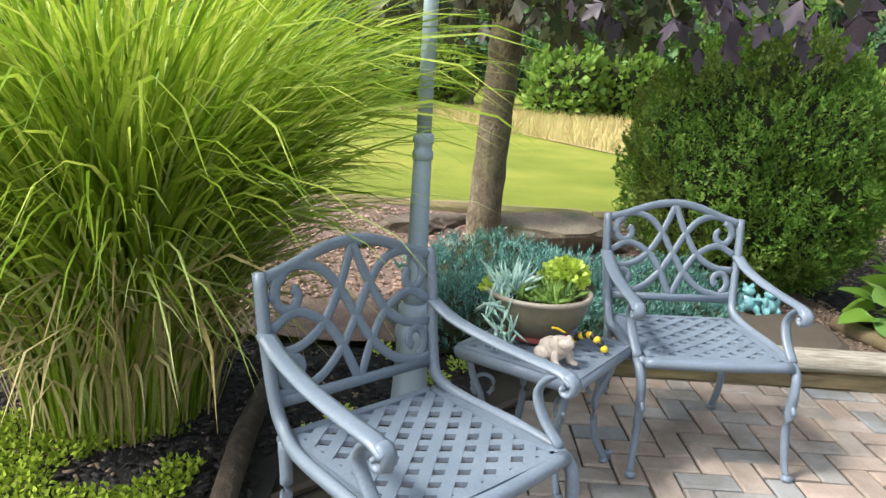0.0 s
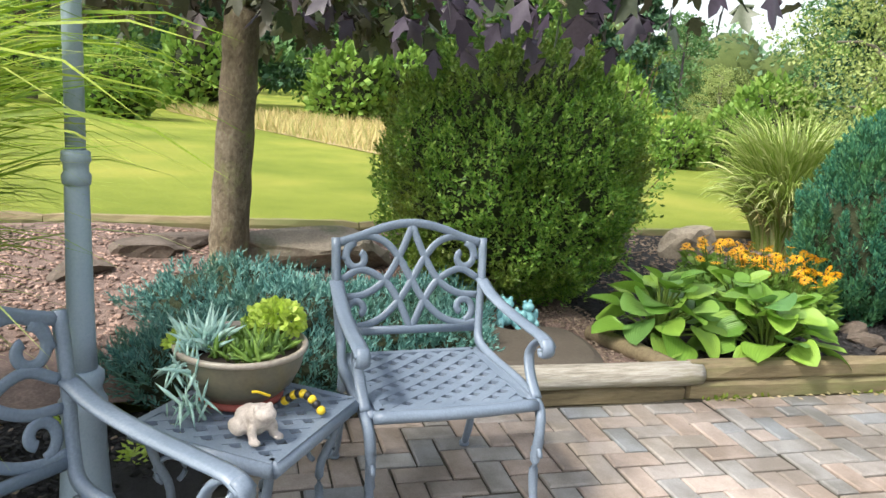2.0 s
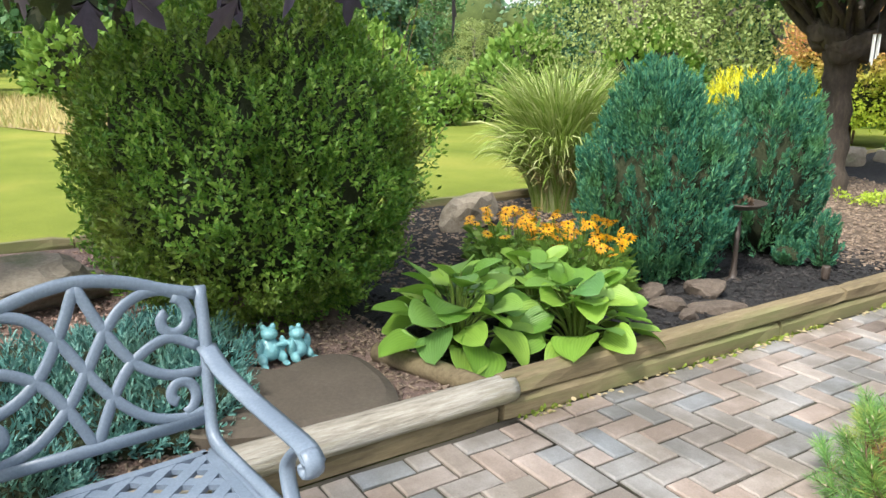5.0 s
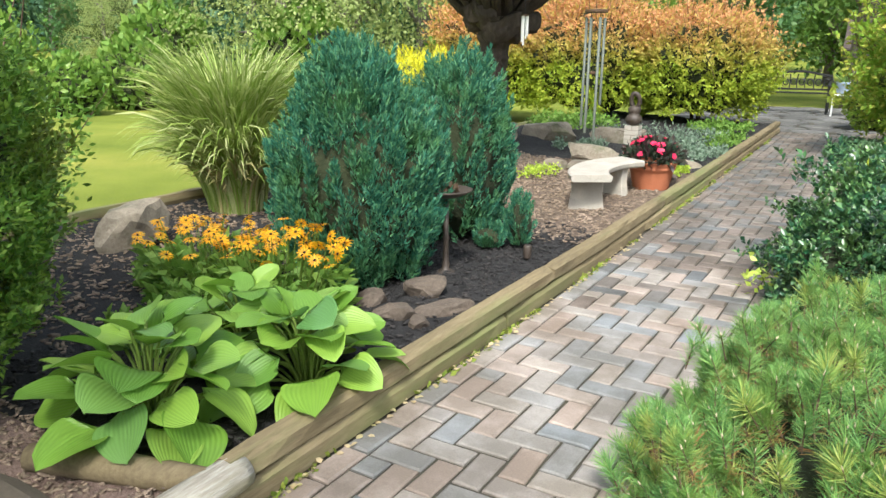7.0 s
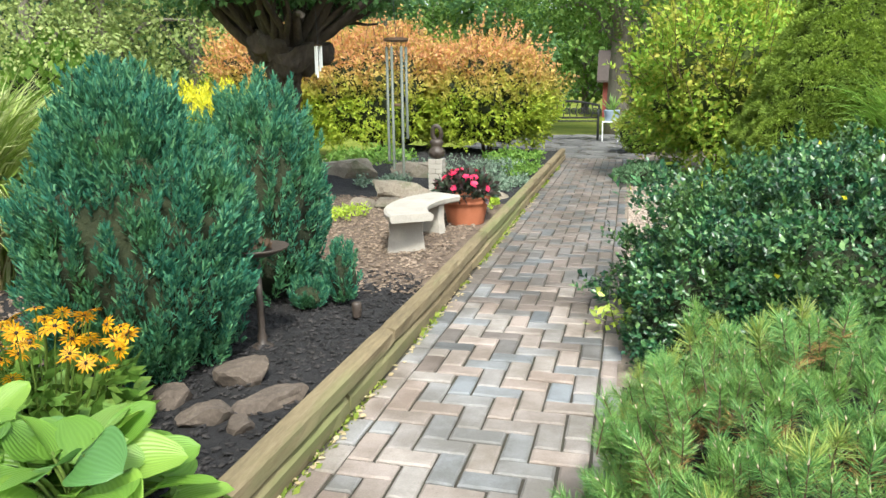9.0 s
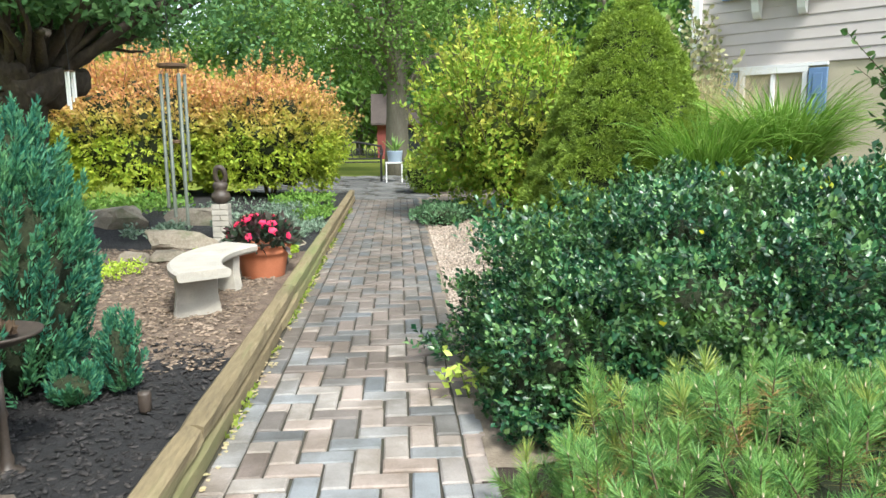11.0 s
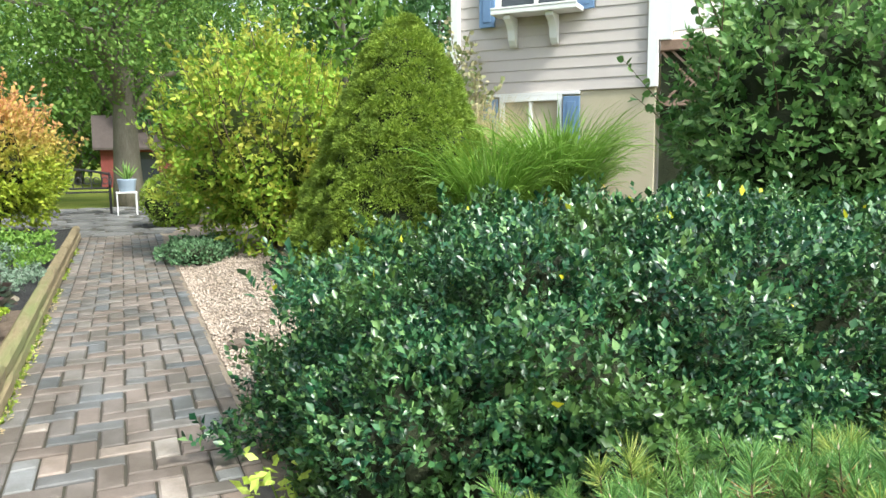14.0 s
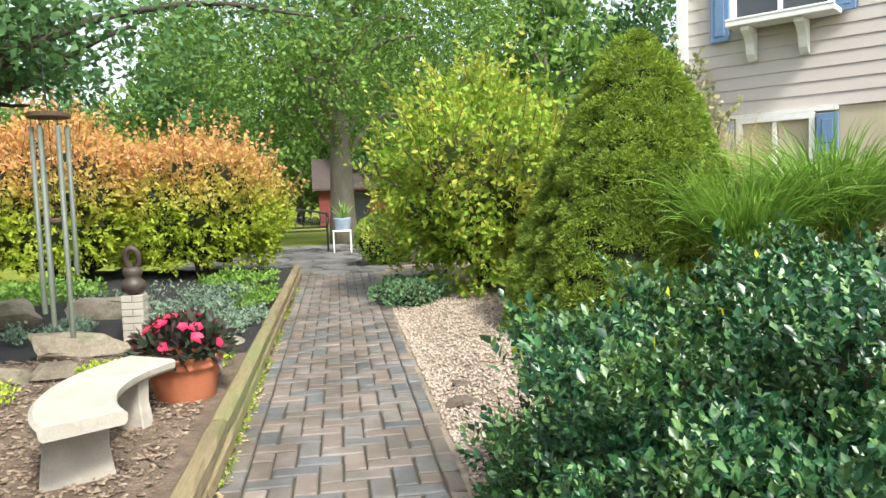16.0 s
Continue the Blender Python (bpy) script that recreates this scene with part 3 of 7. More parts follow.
# dry meadow strip beyond the lawn, with a slanting edge
mv, mf = [], []
NE = 14
for i in range(NE + 1):
    a = i / NE
    x0, y0 = -10.5 - 15.5 * a, -2.2 - 6.0 * a
    for j in range(7):
        b_ = j / 6
        x, y = x0 + b_ * (-29 - x0) * (.85 + .15 * a), y0 + b_ * (14 - .35 * i)
        mv.append((x, y, lawn_height(x, y) + .02 + .04 * min(1, b_ * 3) * (1 + .5 * noise.noise(Vector((x, y, 0))))))
for i in range(NE):
    for j in range(6):
        mf.append((i * 7 + j, i * 7 + j + 1, (i + 1) * 7 + j + 1, (i + 1) * 7 + j))
tagged(mesh_ob("meadow", mv, mf, M["meadow"], smooth=True), "tan dry meadow grass beyond the mown lawn", "meadow", kind="structure")
n = 14000
g = np.random.default_rng(3)
a_, b_ = g.random(n), g.random(n) ** 1.4
px = -10.5 - 15.5 * a_
px2 = px + b_ * (-29 - px) * (.85 + .15 * a_)
py2 = -2.2 - 6 * a_ + b_ * (14 - 4.9 * a_)
vv, ff = scatter(np.stack([px2, py2, np.full(n, .1)], 1), np.stack([g.normal(size=n) * .3, g.normal(size=n) * .3, np.ones(n)], 1), .18 + .3 * g.random(n) ** 2, [(-.045, 0, 0), (.045, 0, 0), (.1, 1, .2)], NEEDLE_F)
tagged(mesh_ob("meadow_grass", vv, ff, M["meadow_blade"]), "tall tan and green meadow grass blades", "grass", kind="stuff")


def bed_height(x, y):
    return gz(y) + .085 + .035 * noise.noise(Vector((x * 1.3, y * 1.3, 0))) + .012 * noise.noise(Vector((x * 9, y * 9, 4))) + .05 * max(0, -x - 1.6)


def bed_sheet(name, x0, x1, y0, y1, material, label, lift=0.0, step=.07):
    ob = grid_sheet(name, x0, x1, y0, y1, int((x1 - x0) / step), int((y1 - y0) / step), lambda x, y: bed_height(x, y) + lift, material, label, category="mulch bed")
    for v_ in ob.data.vertices:
        v_.co.x += lean_x(v_.co.y) * max(0, (v_.co.x - x0) / (x1 - x0))
    return ob


bed_sheet("ground_bed_patio", -3.28, .02, -10.5, -3.45, M["mulch_pink"], "faded reddish mulch in the raised garden bed", step=.12)
bed_sheet("ground_bed_front", -3.28, -.06, -3.45, .25, M["mulch_dark"], "dark mulch in the garden bed beside the path")
bed_sheet("ground_bed_bench", -3.28, -.06, .25, 3.6, M["mulch_brown"], "brown wood-chip mulch under the concrete bench")
bed_sheet("ground_bed_far", -3.28, -.06, 3.6, 9.6, M["mulch_dark"], "dark mulch and stones beneath the bushes", step=.12)
grid_sheet("ground_bed_left", -.0, .95, -10.5, -5.62, 20, 60, lambda x, y: .035 + .02 * noise.noise(Vector((x * 3, y * 3, 1))), M["mulch_dark"], "dark soil bed under the ornamental grass", category="mulch bed")
grid_sheet("ground_bed_left_2", .95, 2.4, -10.5, -6.35, 20, 60, lambda x, y: .03 + .02 * noise.noise(Vector((x * 3, y * 3, 1))), M["mulch_dark"], "dark soil bed behind the patio chair", category="mulch bed")


def chips(name, x0, x1, y0, y1, n, size, material, label, seed, mask=None, level=None):
    """Loose chips lying on the bed."""
    g = np.random.default_rng(seed)
    x, y = x0 + (x1 - x0) * g.random(n), y0 + (y1 - y0) * g.random(n)
    if mask:
        keep = np.array([mask(a, b) for a, b in zip(x, y)])
        x, y = x[keep], y[keep]
    z = np.array([bed_height(a, b) if level is None else level for a, b in zip(x, y)]) + .004 + .008 * g.random(len(x))
    ang = g.random(len(x)) * 6.28
    tip = np.stack([np.cos(ang), np.sin(ang), g.normal(size=len(x)) * .18], 1)
    up = np.stack([g.normal(size=len(x)) * .3, g.normal(size=len(x)) * .3, np.ones(len(x))], 1)
    tv = [(-.22, 0, -.06), (.22, .05, -.06), (.18, 1, -.06), (-.2, .9, -.06), (-.2, 0, .1), (.2, .06, .12), (.15, .98, .08), (-.18, .88, .1)]
    tf = [(4, 5, 6, 7), (0, 1, 5, 4), (1, 2, 6, 5), (2, 3, 7, 6), (3, 0, 4, 7)]
    vv, ff = scatter(np.stack([x, y, z], 1), tip, size * (.4 + .8 * g.random(len(x))), tv, tf, roll=up)
    return tagged(mesh_ob(name, vv, ff, material), label, "mulch", kind="stuff")


chips("dark_mulch_chips", -1.5, -.1, -3.4, .5, 5200, .032, M["chip_dark"], "dark wood mulch chips on the bed", 11)
chips("brown_mulch_chips", -2.6, -.1, .05, 3.7, 9000, .035, M["chip_brown"], "tan and brown wood chips round the bench", 12)
chips("brown_mulch_chips", -1.2, 0, -5.2, -3.4, 4200, .026, M["chip_brown"], "brown wood chips under the boxwood", 13)
chips("pale_mulch_chips", -3.2, -1.4, -3.0, .3, 3500, .035, M["chip_brown"], "pale wood chips at the back of the bed", 14)
chips("pale_mulch_chips", -3.2, -.6, -8.5, -4.2, 7000, .04, M["chip_pink"], "faded reddish chips round the maple tree", 15)

chips("dark_mulch_chips", .02, .95, -8.5, -5.7, 3600, .035, M["chip_dark"], "dark mulch chips in the soil bed", 16, lambda a, b: b < -5.25 - .95 * a, .04)
chips("dark_mulch_chips", .95, 2.4, -8.5, -6.4, 3600, .035, M["chip_dark"], "dark mulch chips behind the chair", 17, None, .035)
chips("pale_litter", .1, 2.3, -8.2, -5.9, 700, .028, M["chip_brown"], "pale leaf litter on the dark soil", 18, lambda a, b: b < -5.3 - .95 * a, .045)

# low ground on the side of the house
grid_sheet("ground_house_side", 1.75, 16, -3.4, 14, 60, 70, lambda x, y: .02 + gz(y) + .45 * max(0, min(1, (x - 3.0) / 2.0)) + .02 * noise.noise(Vector((x, y, 2))), M["soil"], "soil bed rising towards the house", category="soil")
grid_sheet("ground_hedge_foot", 1.1, 1.77, -3.36, -.98, 10, 30, lambda x, y: -.004 + .006 * noise.noise(Vector((x * 4, y * 4, 2))), M["soil"], "dark soil strip between path and pine", category="soil")


def gravel_height(x, y):
    u = max(0, min(1, (x - 1.2) / .45))
    return gz(y) + .002 + .058 * u * u * (3 - 2 * u) + .012 * noise.noise(Vector((x * 6, y * 6, 0)))


gravel_bed = grid_sheet("ground_gravel", 1.1, 2.7, -1.0, 9.2, 30, 130, gravel_height, M["gravel_bed"], "pale pea gravel bed beside the brick path", category="gravel")
for v_ in gravel_bed.data.vertices:
    v_.co.x += lean_x(v_.co.y)
g = np.random.default_rng(21)
n = 11000
x, y = 1.135 + 1.1 * g.random(n) ** 1.3, .3 + 5.6 * g.random(n)
p = np.stack([x + .018 * (y + 3.3), y, np.array([gravel_height(a, b) for a, b in zip(x, y)]) + .008], 1)
OCT_V = [(.5, 0, 0), (-.5, 0, 0), (0, .6, 0), (0, -.6, 0), (0, 0, .4), (0, 0, -.4)]
OCT_F = [(0, 2, 4), (2, 1, 4), (1, 3, 4), (3, 0, 4), (2, 0, 5), (1, 2, 5), (3, 1, 5), (0, 3, 5)]
vv, ff = scatter(p, np.stack([g.normal(size=n), g.normal(size=n), g.normal(size=n) * .3], 1), .012 + .018 * g.random(n), OCT_V, OCT_F, roll=np.tile([0, 0, 1.0], (n, 1)) + .2 * g.normal(size=(n, 3)))
tagged(mesh_ob("gravel", vv, ff, M["gravel"], smooth=True), "pale tan pea gravel pebbles", "gravel", kind="stuff")

# ---- bedding under the pavers ----
path_bed = grid_sheet("ground_path", .0, 1.14, -3.5, 9.05, 6, 80, lambda x, y: gz(y) - .012, M["joint"], "dark sandy joints of the brick path", category="path")
for v_ in path_bed.data.vertices:
    v_.co.x += lean_x(v_.co.y)
bm = bmesh.new()
add_box(bm, .02, 6.5, -11, -3.3, -.08, -.012)
tagged(part("ground_patio", bm, M["joint"]), "dark sandy joints of the brick patio", "patio", kind="structure")

# ---- edging timbers ----
def timber(name, x0, x1, y0, y1, z0, z1, material, label, seed, parent=None):
    """A worn squared log along y, with uneven faces."""
    k = max(6, int(abs(y1 - y0) / .12))
    bm = bmesh.new()
    prof = [(0, .18), (.18, 0), (.82, 0), (1, .18), (1, .8), (.8, 1), (.2, 1), (0, .8)]
    loops = []
    for i in range(k + 1):
        y = y0 + (y1 - y0) * i / k
        lift = gz(y)
        row = []
        for j, (u, w) in enumerate(prof):
            d = .012 * noise.noise(Vector((y * 4 + seed, j * 2.1, seed))) + .004 * noise.noise(Vector((y * 17, j * 3.3, seed)))
            sq = .88 if i in (0, k) else 1
            row.append(bm.verts.new((x0 + (lean_x(y) if x0 > -1 else 0) + (x1 - x0) * (.5 + (u - .5) * sq) + d, y, lift + z0 + (z1 - z0) * (.5 + (w - .5) * sq) + d)))
        loops.append(row)
    for a, b in zip(loops, loops[1:]):
        for j in range(8):
            bm.faces.new((a[j], a[(j + 1) % 8], b[(j + 1) % 8], b[j]))
    bm.faces.new(loops[0][::-1])
    bm.faces.new(loops[-1])
    bmesh.ops.recalc_face_normals(bm, faces=bm.faces)
    ob = part(name, bm, material, parent)
    return tagged(ob, label, "timber edging", "edging timbers of the bed") if label else ob


for i in range(5):
    y0 = -3.36 + 2.48 * i
    timber("edging_timber", -.075, .02, y0, y0 + 2.465, .085, .178, M["timber"], "weathered mossy timber topping the bed edge", i)
    timber("edging_timber", -.085, .025, y0 - (.6 if i else 0), y0 + 2.455 - (.6 if i < 4 else 0), -.02, .083, M["timber"], "damp brown lower timber of the bed edge", i + 9)


def round_log(x0, y0, x1, y1, r, z, seed):
    """A bleached round log with flutes, checks and a sawn end."""
    bm = bmesh.new()
    k, m_ = 44, 22
    loops = []
    for i in range(k + 1):
        t = i / k
        cx, cy = x0 + (x1 - x0) * t, y0 + (y1 - y0) * t
        row = []
        for j in range(m_):
            a = 2 * math.pi * j / m_
            rr = r * (1 + .10 * noise.noise(Vector((math.cos(a) * 1.5 + seed, math.sin(a) * 1.5, t * 4))) + .07 * noise.noise(Vector((math.cos(a) * 5, math.sin(a) * 5 + seed, t * 7))) - (.10 if j % 7 == 3 and .1 < t < .8 else 0))
            if i in (0, k):
                rr *= .9
            row.append(bm.verts.new((cx + rr * math.cos(a), cy, z + rr * .92 * math.sin(a))))
        loops.append(row)
    for a, b in zip(loops, loops[1:]):
        for j in range(m_):
            bm.faces.new((a[j], a[(j + 1) % m_], b[(j + 1) % m_], b[j]))
    bm.faces.new(loops[0][::-1])
    bm.faces.new(loops[-1])
    bmesh.ops.recalc_face_normals(bm, faces=bm.faces)
    return part("edging_log", bm, M["white_log"], smooth=True)


tagged(round_log(-.015, -3.30, -.03, -5.4, .064, .118, 31), "bleached cracked round log on the patio edge", "timber edging", "edging timbers of the bed")
timber("edging_timber", -.11, .01, -5.45, -3.38, -.03, .062, M["timber"], "damp brown timber below the bleached log", 33)
bm = bmesh.new()
add_sweep(bm, [(-.03, -3.42, .13), (-.3, -3.5, .135), (-.62, -3.6, .13)], [.046, .05, .045], 10)
tagged(part("cross_log", bm, M["timber"], smooth=True), "mossy brown log dividing the hosta bed", "timber edging", "edging timbers of the bed")
for i in range(5):
    y0 = -12 + 2.5 * i
    timber("lawn_edging", -3.42, -3.3, y0, y0 + 2.49, .0, .235, M["timber"], "grey weathered timber between bed and lawn", i + 50)
for i in range(3):
    y0 = .5 + 2.5 * i
    timber("lawn_edging", -3.42, -3.3, y0, y0 + 2.49, .0, .2, M["timber"], "grey weathered timber between bed and lawn", i + 60)

# thin metal edging strip between patio and soil
bm = bmesh.new()
add_sweep(bm, [(.03, -5.2, .01), (.27, -5.36, .01), (.58, -5.62, .01), (.9, -5.92, .01), (1.3, -6.35, .01)], .02, 6, .8)
tagged(part("metal_edging", bm, M["bronze"]), "dark metal edging strip beside the patio", "edging")

# moss and weeds along the base of the timber
g = np.random.default_rng(5)
n = 1500
y = -3.3 + 11 * g.random(n)
keep = np.array([noise.noise(Vector((q * 1.7, 0, 8))) > -.05 for q in y])
y = y[keep]
n = len(y)
x = .03 + .018 * (y + 3.3) + .035 * g.random(n) ** 2
tip = np.stack([g.normal(size=n) * .7 + .4, g.normal(size=n) * .7, .8 + 0 * y], 1)
vv, ff = scatter(np.stack([x, y, np.array([gz(b) for b in y]) + 0 * y], 1), tip, .012 + .03 * g.random(n) ** 2, DIAMOND_V, DIAMOND_F)
tagged(mesh_ob("joint_weeds", vv, ff, M["moss"]), "small moss and weeds along the timber base", "weeds", kind="stuff")
n = 260
y = -3.2 + 8 * g.random(n)
vv, ff = scatter(np.stack([.035 + .018 * (y + 3.3) + .04 * g.random(n), y, np.array([gz(b) for b in y]) + .006], 1), np.stack([g.normal(size=n), g.normal(size=n), .1 + 0 * y], 1), .018 + .014 * g.random(n), BROAD_V, BROAD_F, roll=np.tile([0, 0, 1.0], (n, 1)))
tagged(mesh_ob("fallen_leaves", vv, ff, M["plume"]), "small tan fallen leaves beside the timber", "leaf litter", kind="stuff")

# ---- house ----
house = thing("house", 5.907, 4.963, 0, "house with beige vinyl siding, blue shutters and white window shelf", "house", rz=40)
HY0, HY1 = -1.05, 1.55
hx = 0.0
part("foundation", box(.04, .3, HY0, HY1, .1, 2.06), M["foundation"], house, "cream painted block foundation")
# wall behind the siding, with two window openings
WIN = [(-.05, .90, 3.10, 4.5), (.13, .84, 1.42, 1.95)]
bm = bmesh.new()
add_box(bm, .04, .25, HY0, WIN[0][0], 2.06, 5.6)
add_box(bm, .04, .25, WIN[0][1], HY1, 2.06, 5.6)
add_box(bm, .04, .25, WIN[0][0], WIN[0][1], 2.06, 3.10)
add_box(bm, .04, .25, WIN[0][0], WIN[0][1], 4.5, 5.6)
part("wall", bm, M["siding"], house)
part("side_wall", box(.3, 8, HY1 - .2, HY1, .1, 5.6), M["siding"], house)
part("back_wall", box(.3, 8, HY0, HY0 + .2, .1, 5.6), M["siding"], house)
part("roof", box(-.35, 8.2, HY0 - .3, HY1 + .3, 5.6, 5.8), M["roof"], house, "dark shingle roof")
part("corner_trim", box(-.03, .07, HY1 - .09, HY1 + .03, 2.06, 5.6, .006), M["white_paint"], house, "white corner board")
part("corner_trim", box(-.03, .07, HY0 - .03, HY0 + .09, 2.06, 5.6, .006), M["white_paint"], house, "white corner board")


def lap(y0, y1, z):
    """One course of lapped siding, tilted, its lower edge proud."""
    bm = bmesh.new()
    c = [(.035, z), (.02, z + .001), (.017, z + .006), (.028, z + .14), (.035, z + .14)]
    a = [bm.verts.new((q[0], y0, q[1])) for q in c]
    b = [bm.verts.new((q[0], y1, q[1])) for q in c]
    for i in range(5):
        bm.faces.new((a[i], a[(i + 1) % 5], b[(i + 1) % 5], b[i]))
    bm.faces.new(a[::-1])
    bm.faces.new(b)
    bmesh.ops.recalc_face_normals(bm, faces=bm.faces)
    return bm


for i in range(25):
    z = 2.06 + .14 * i
    if z + .14 > WIN[0][2] - .02 and z < WIN[0][3]:
        for a, b in ((HY0 + .09, WIN[0][0] - .28), (WIN[0][1] + .28, HY1 - .09)):
            part("siding_board", lap(a, b, z), M["siding"], house)
    else:
        part("siding_board", lap(HY0 + .09, HY1 - .09, z), M["siding"], house)


def window(y0, y1, z0, z1, parent, blind):
    w = part("window", box(-.02, .05, y0 - .06, y1 + .06, z1, z1 + .07, .004), M["white_paint"], parent, "white framed window")
    part("frame_side", box(-.02, .05, y0 - .06, y0, z0, z1, .004), M["white_paint"], w)
    part("frame_side", box(-.02, .05, y1, y1 + .06, z0, z1, .004), M["white_paint"], w)
    part("frame_sill", box(-.03, .05, y0 - .06, y1 + .06, z0 - .06, z0, .004), M["white_paint"], w)
    part("mullion", box(-.01, .04, (y0 + y1) / 2 - .02, (y0 + y1) / 2 + .02, z0, z1), M["white_paint"], w)
    part("pane", box(.045, .05, y0, y1, z0, z1), M["glass"], w)
    if blind:
        bm = bmesh.new()
        for k in range(int((z1 - z0) / .03)):
            add_box(bm, .052, .062, y0, y1, z0 + .03 * k, z0 + .03 * k + .024)
        part("blind", bm, M["blind"], w, "closed slatted blind")
    return w


window(*WIN[0], house, True)
window(*WIN[1], house, True)
part("lintel", box(-.02, .2, WIN[1][0] - .28, WIN[1][1] + .28, 2.02, 2.058), M["white_paint"], house)


def shutter(y0, y1, z0, z1):
    s = part("shutter", box(-.045, -.008, y0, y1, z0, z1, .005), M["shutter"], house, "slate blue shutter")
    for a, b in ((z0 + .06, (z0 + z1) / 2 - .03), ((z0 + z1) / 2 + .03, z1 - .06)):
        part("panel", box(-.054, -.044, y0 + .05, y1 - .05, a, b, .006), M["shutter"], s)


shutter(WIN[0][1] + .06, WIN[0][1] + .27, 2.9, 4.55)
shutter(WIN[0][0] - .27, WIN[0][0] - .06, 3.02, 4.55)
shutter(WIN[1][0] - .29, WIN[1][0] - .08, 1.30, 1.99)
shutter(WIN[1][1] + .08, WIN[1][1] + .29, 1.30, 1.99)
box_sill = part("window_box", box(-.34, -.03, WIN[0][0] - .14, WIN[0][1] + .0, 2.99, 3.05, .006), M["white_paint"], house, "white window shelf on brackets")
part("shelf_rim", box(-.345, -.325, WIN[0][0] - .14, WIN[0][1] + .0, 3.05, 3.075, .004), M["white_paint"], box_sill)
for yb in (.12, .66):
    bm = bmesh.new()
    c = [(0, 2.985), (-.28, 2.985), (-.28, 2.94), (-.2, 2.9), (-.13, 2.82), (-.1, 2.7), (-.05, 2.64), (0, 2.63)]
    a = [bm.verts.new((q[0] - .004, yb, q[1])) for q in c]
    b = [bm.verts.new((q[0] - .004, yb + .09, q[1])) for q in c]
    for i in range(len(c)):
        bm.faces.new((a[i], a[(i + 1) % len(c)], b[(i + 1) % len(c)], b[i]))
    bm.faces.new(a[::-1])
    bm.faces.new(b)
    bmesh.ops.recalc_face_normals(bm, faces=bm.faces)
    part("bracket", bm, M["white_paint"], box_sill, "white scrolled bracket")

# porch with railing and lattice
porch = thing("porch", 6.60, 4.145, -.15, "raised porch with white railing over brown lattice", "porch", rz=40)
part("deck", box(.0, 3, -2.4, -.03, 2.62, 2.74, .008), M["lattice"], porch)
part("post", box(-.02, .13, -.16, -.01, 2.74, 4.9, .006), M["white_paint"], porch, "white porch post")
part("post", box(-.02, .13, -2.4, -2.25, .4, 4.9, .006), M["white_paint"], porch, "white porch post")
part("rail", box(.02, .09, -2.25, -.16, 3.55, 3.62, .006), M["white_paint"], porch)
part("rail", box(.03, .08, -2.25, -.16, 2.84, 2.9, .006), M["white_paint"], porch)
for i in range(16):
    y = -2.18 + .125 * i
    part("baluster", box(.035, .075, y, y + .04, 2.9, 3.55), M["white_paint"], porch)
for s in (1, -1):
    for i in range(24):
        y = -2.6 + .125 * i
        a0, b0 = Vector((.04 + .008 * s, y, 2.05)), Vector((.04 + .008 * s, y + s * .57, 2.62))
        if -2.4 < min(a0.y, b0.y) and max(a0.y, b0.y) < -.02:
            part("lattice_slat", sweep([a0, b0], .02, 4, .35, up=(1, 0, 0)), M["lattice"], porch)
part("lattice_frame", box(.02, .07, -2.4, -.03, 1.98, 2.05, .004), M["lattice"], porch)
# near-black sheet added to stand for the shade under the deck
part("skirt", box(.09, .12, -2.4, -.03, .4, 2.62), M["dark_core"], porch)

# ---- far terrace ----
bm = bmesh.new()
add_box(bm, -2.2, 3.2, 9.02, 16.5, .0, .118)
tagged(part("pavement_terrace", bm, M["joint"]), "dark joints of the flagstone terrace", "terrace", kind="structure")
g = np.random.default_rng(8)
terrace = thing("flagstones", 0, 0, 0, "irregular grey flagstones of the far terrace", "flagstones", kind="structure")
for j in range(12):
    for i in range(8):
        cx, cy = -1.9 + .65 * i + .2 * (j % 2) + g.normal() * .04, 9.3 + .6 * j + g.normal() * .04
        k = 6 + (i + j) % 3
        bm = bmesh.new()
        ring = []
        for q in range(k):
            a = 2 * math.pi * q / k + g.normal() * .1
            r = .3 * (.86 + .2 * g.random())
            ring.append((cx + r * 1.08 * math.cos(a), cy + r * math.sin(a)))
        lo = [bm.verts.new((p_, q_, .115)) for p_, q_ in ring]
        hi = [bm.verts.new((cx + (p_ - cx) * .96, cy + (q_ - cy) * .96, .145 + g.normal() * .003)) for p_, q_ in ring]
        bm.faces.new(hi)
        for q in range(k):
            bm.faces.new((lo[q], lo[(q + 1) % k], hi[(q + 1) % k], hi[q]))
        part("flagstone", bm, M["slate"], terrace)

# ---- patio furniture ----
def scroll(cx, cz, r0, r1, a0, a1, n=18):
    """A spiral in the back's plane, from angle a0 to a1 (degrees)."""
    return [(cx + (r0 + (r1 - r0) * i / n) * math.cos(radians(a0 + (a1 - a0) * i / n)), cz + (r0 + (r1 - r0) * i / n) * math.sin(radians(a0 + (a1 - a0) * i / n))) for i in range(n + 1)]


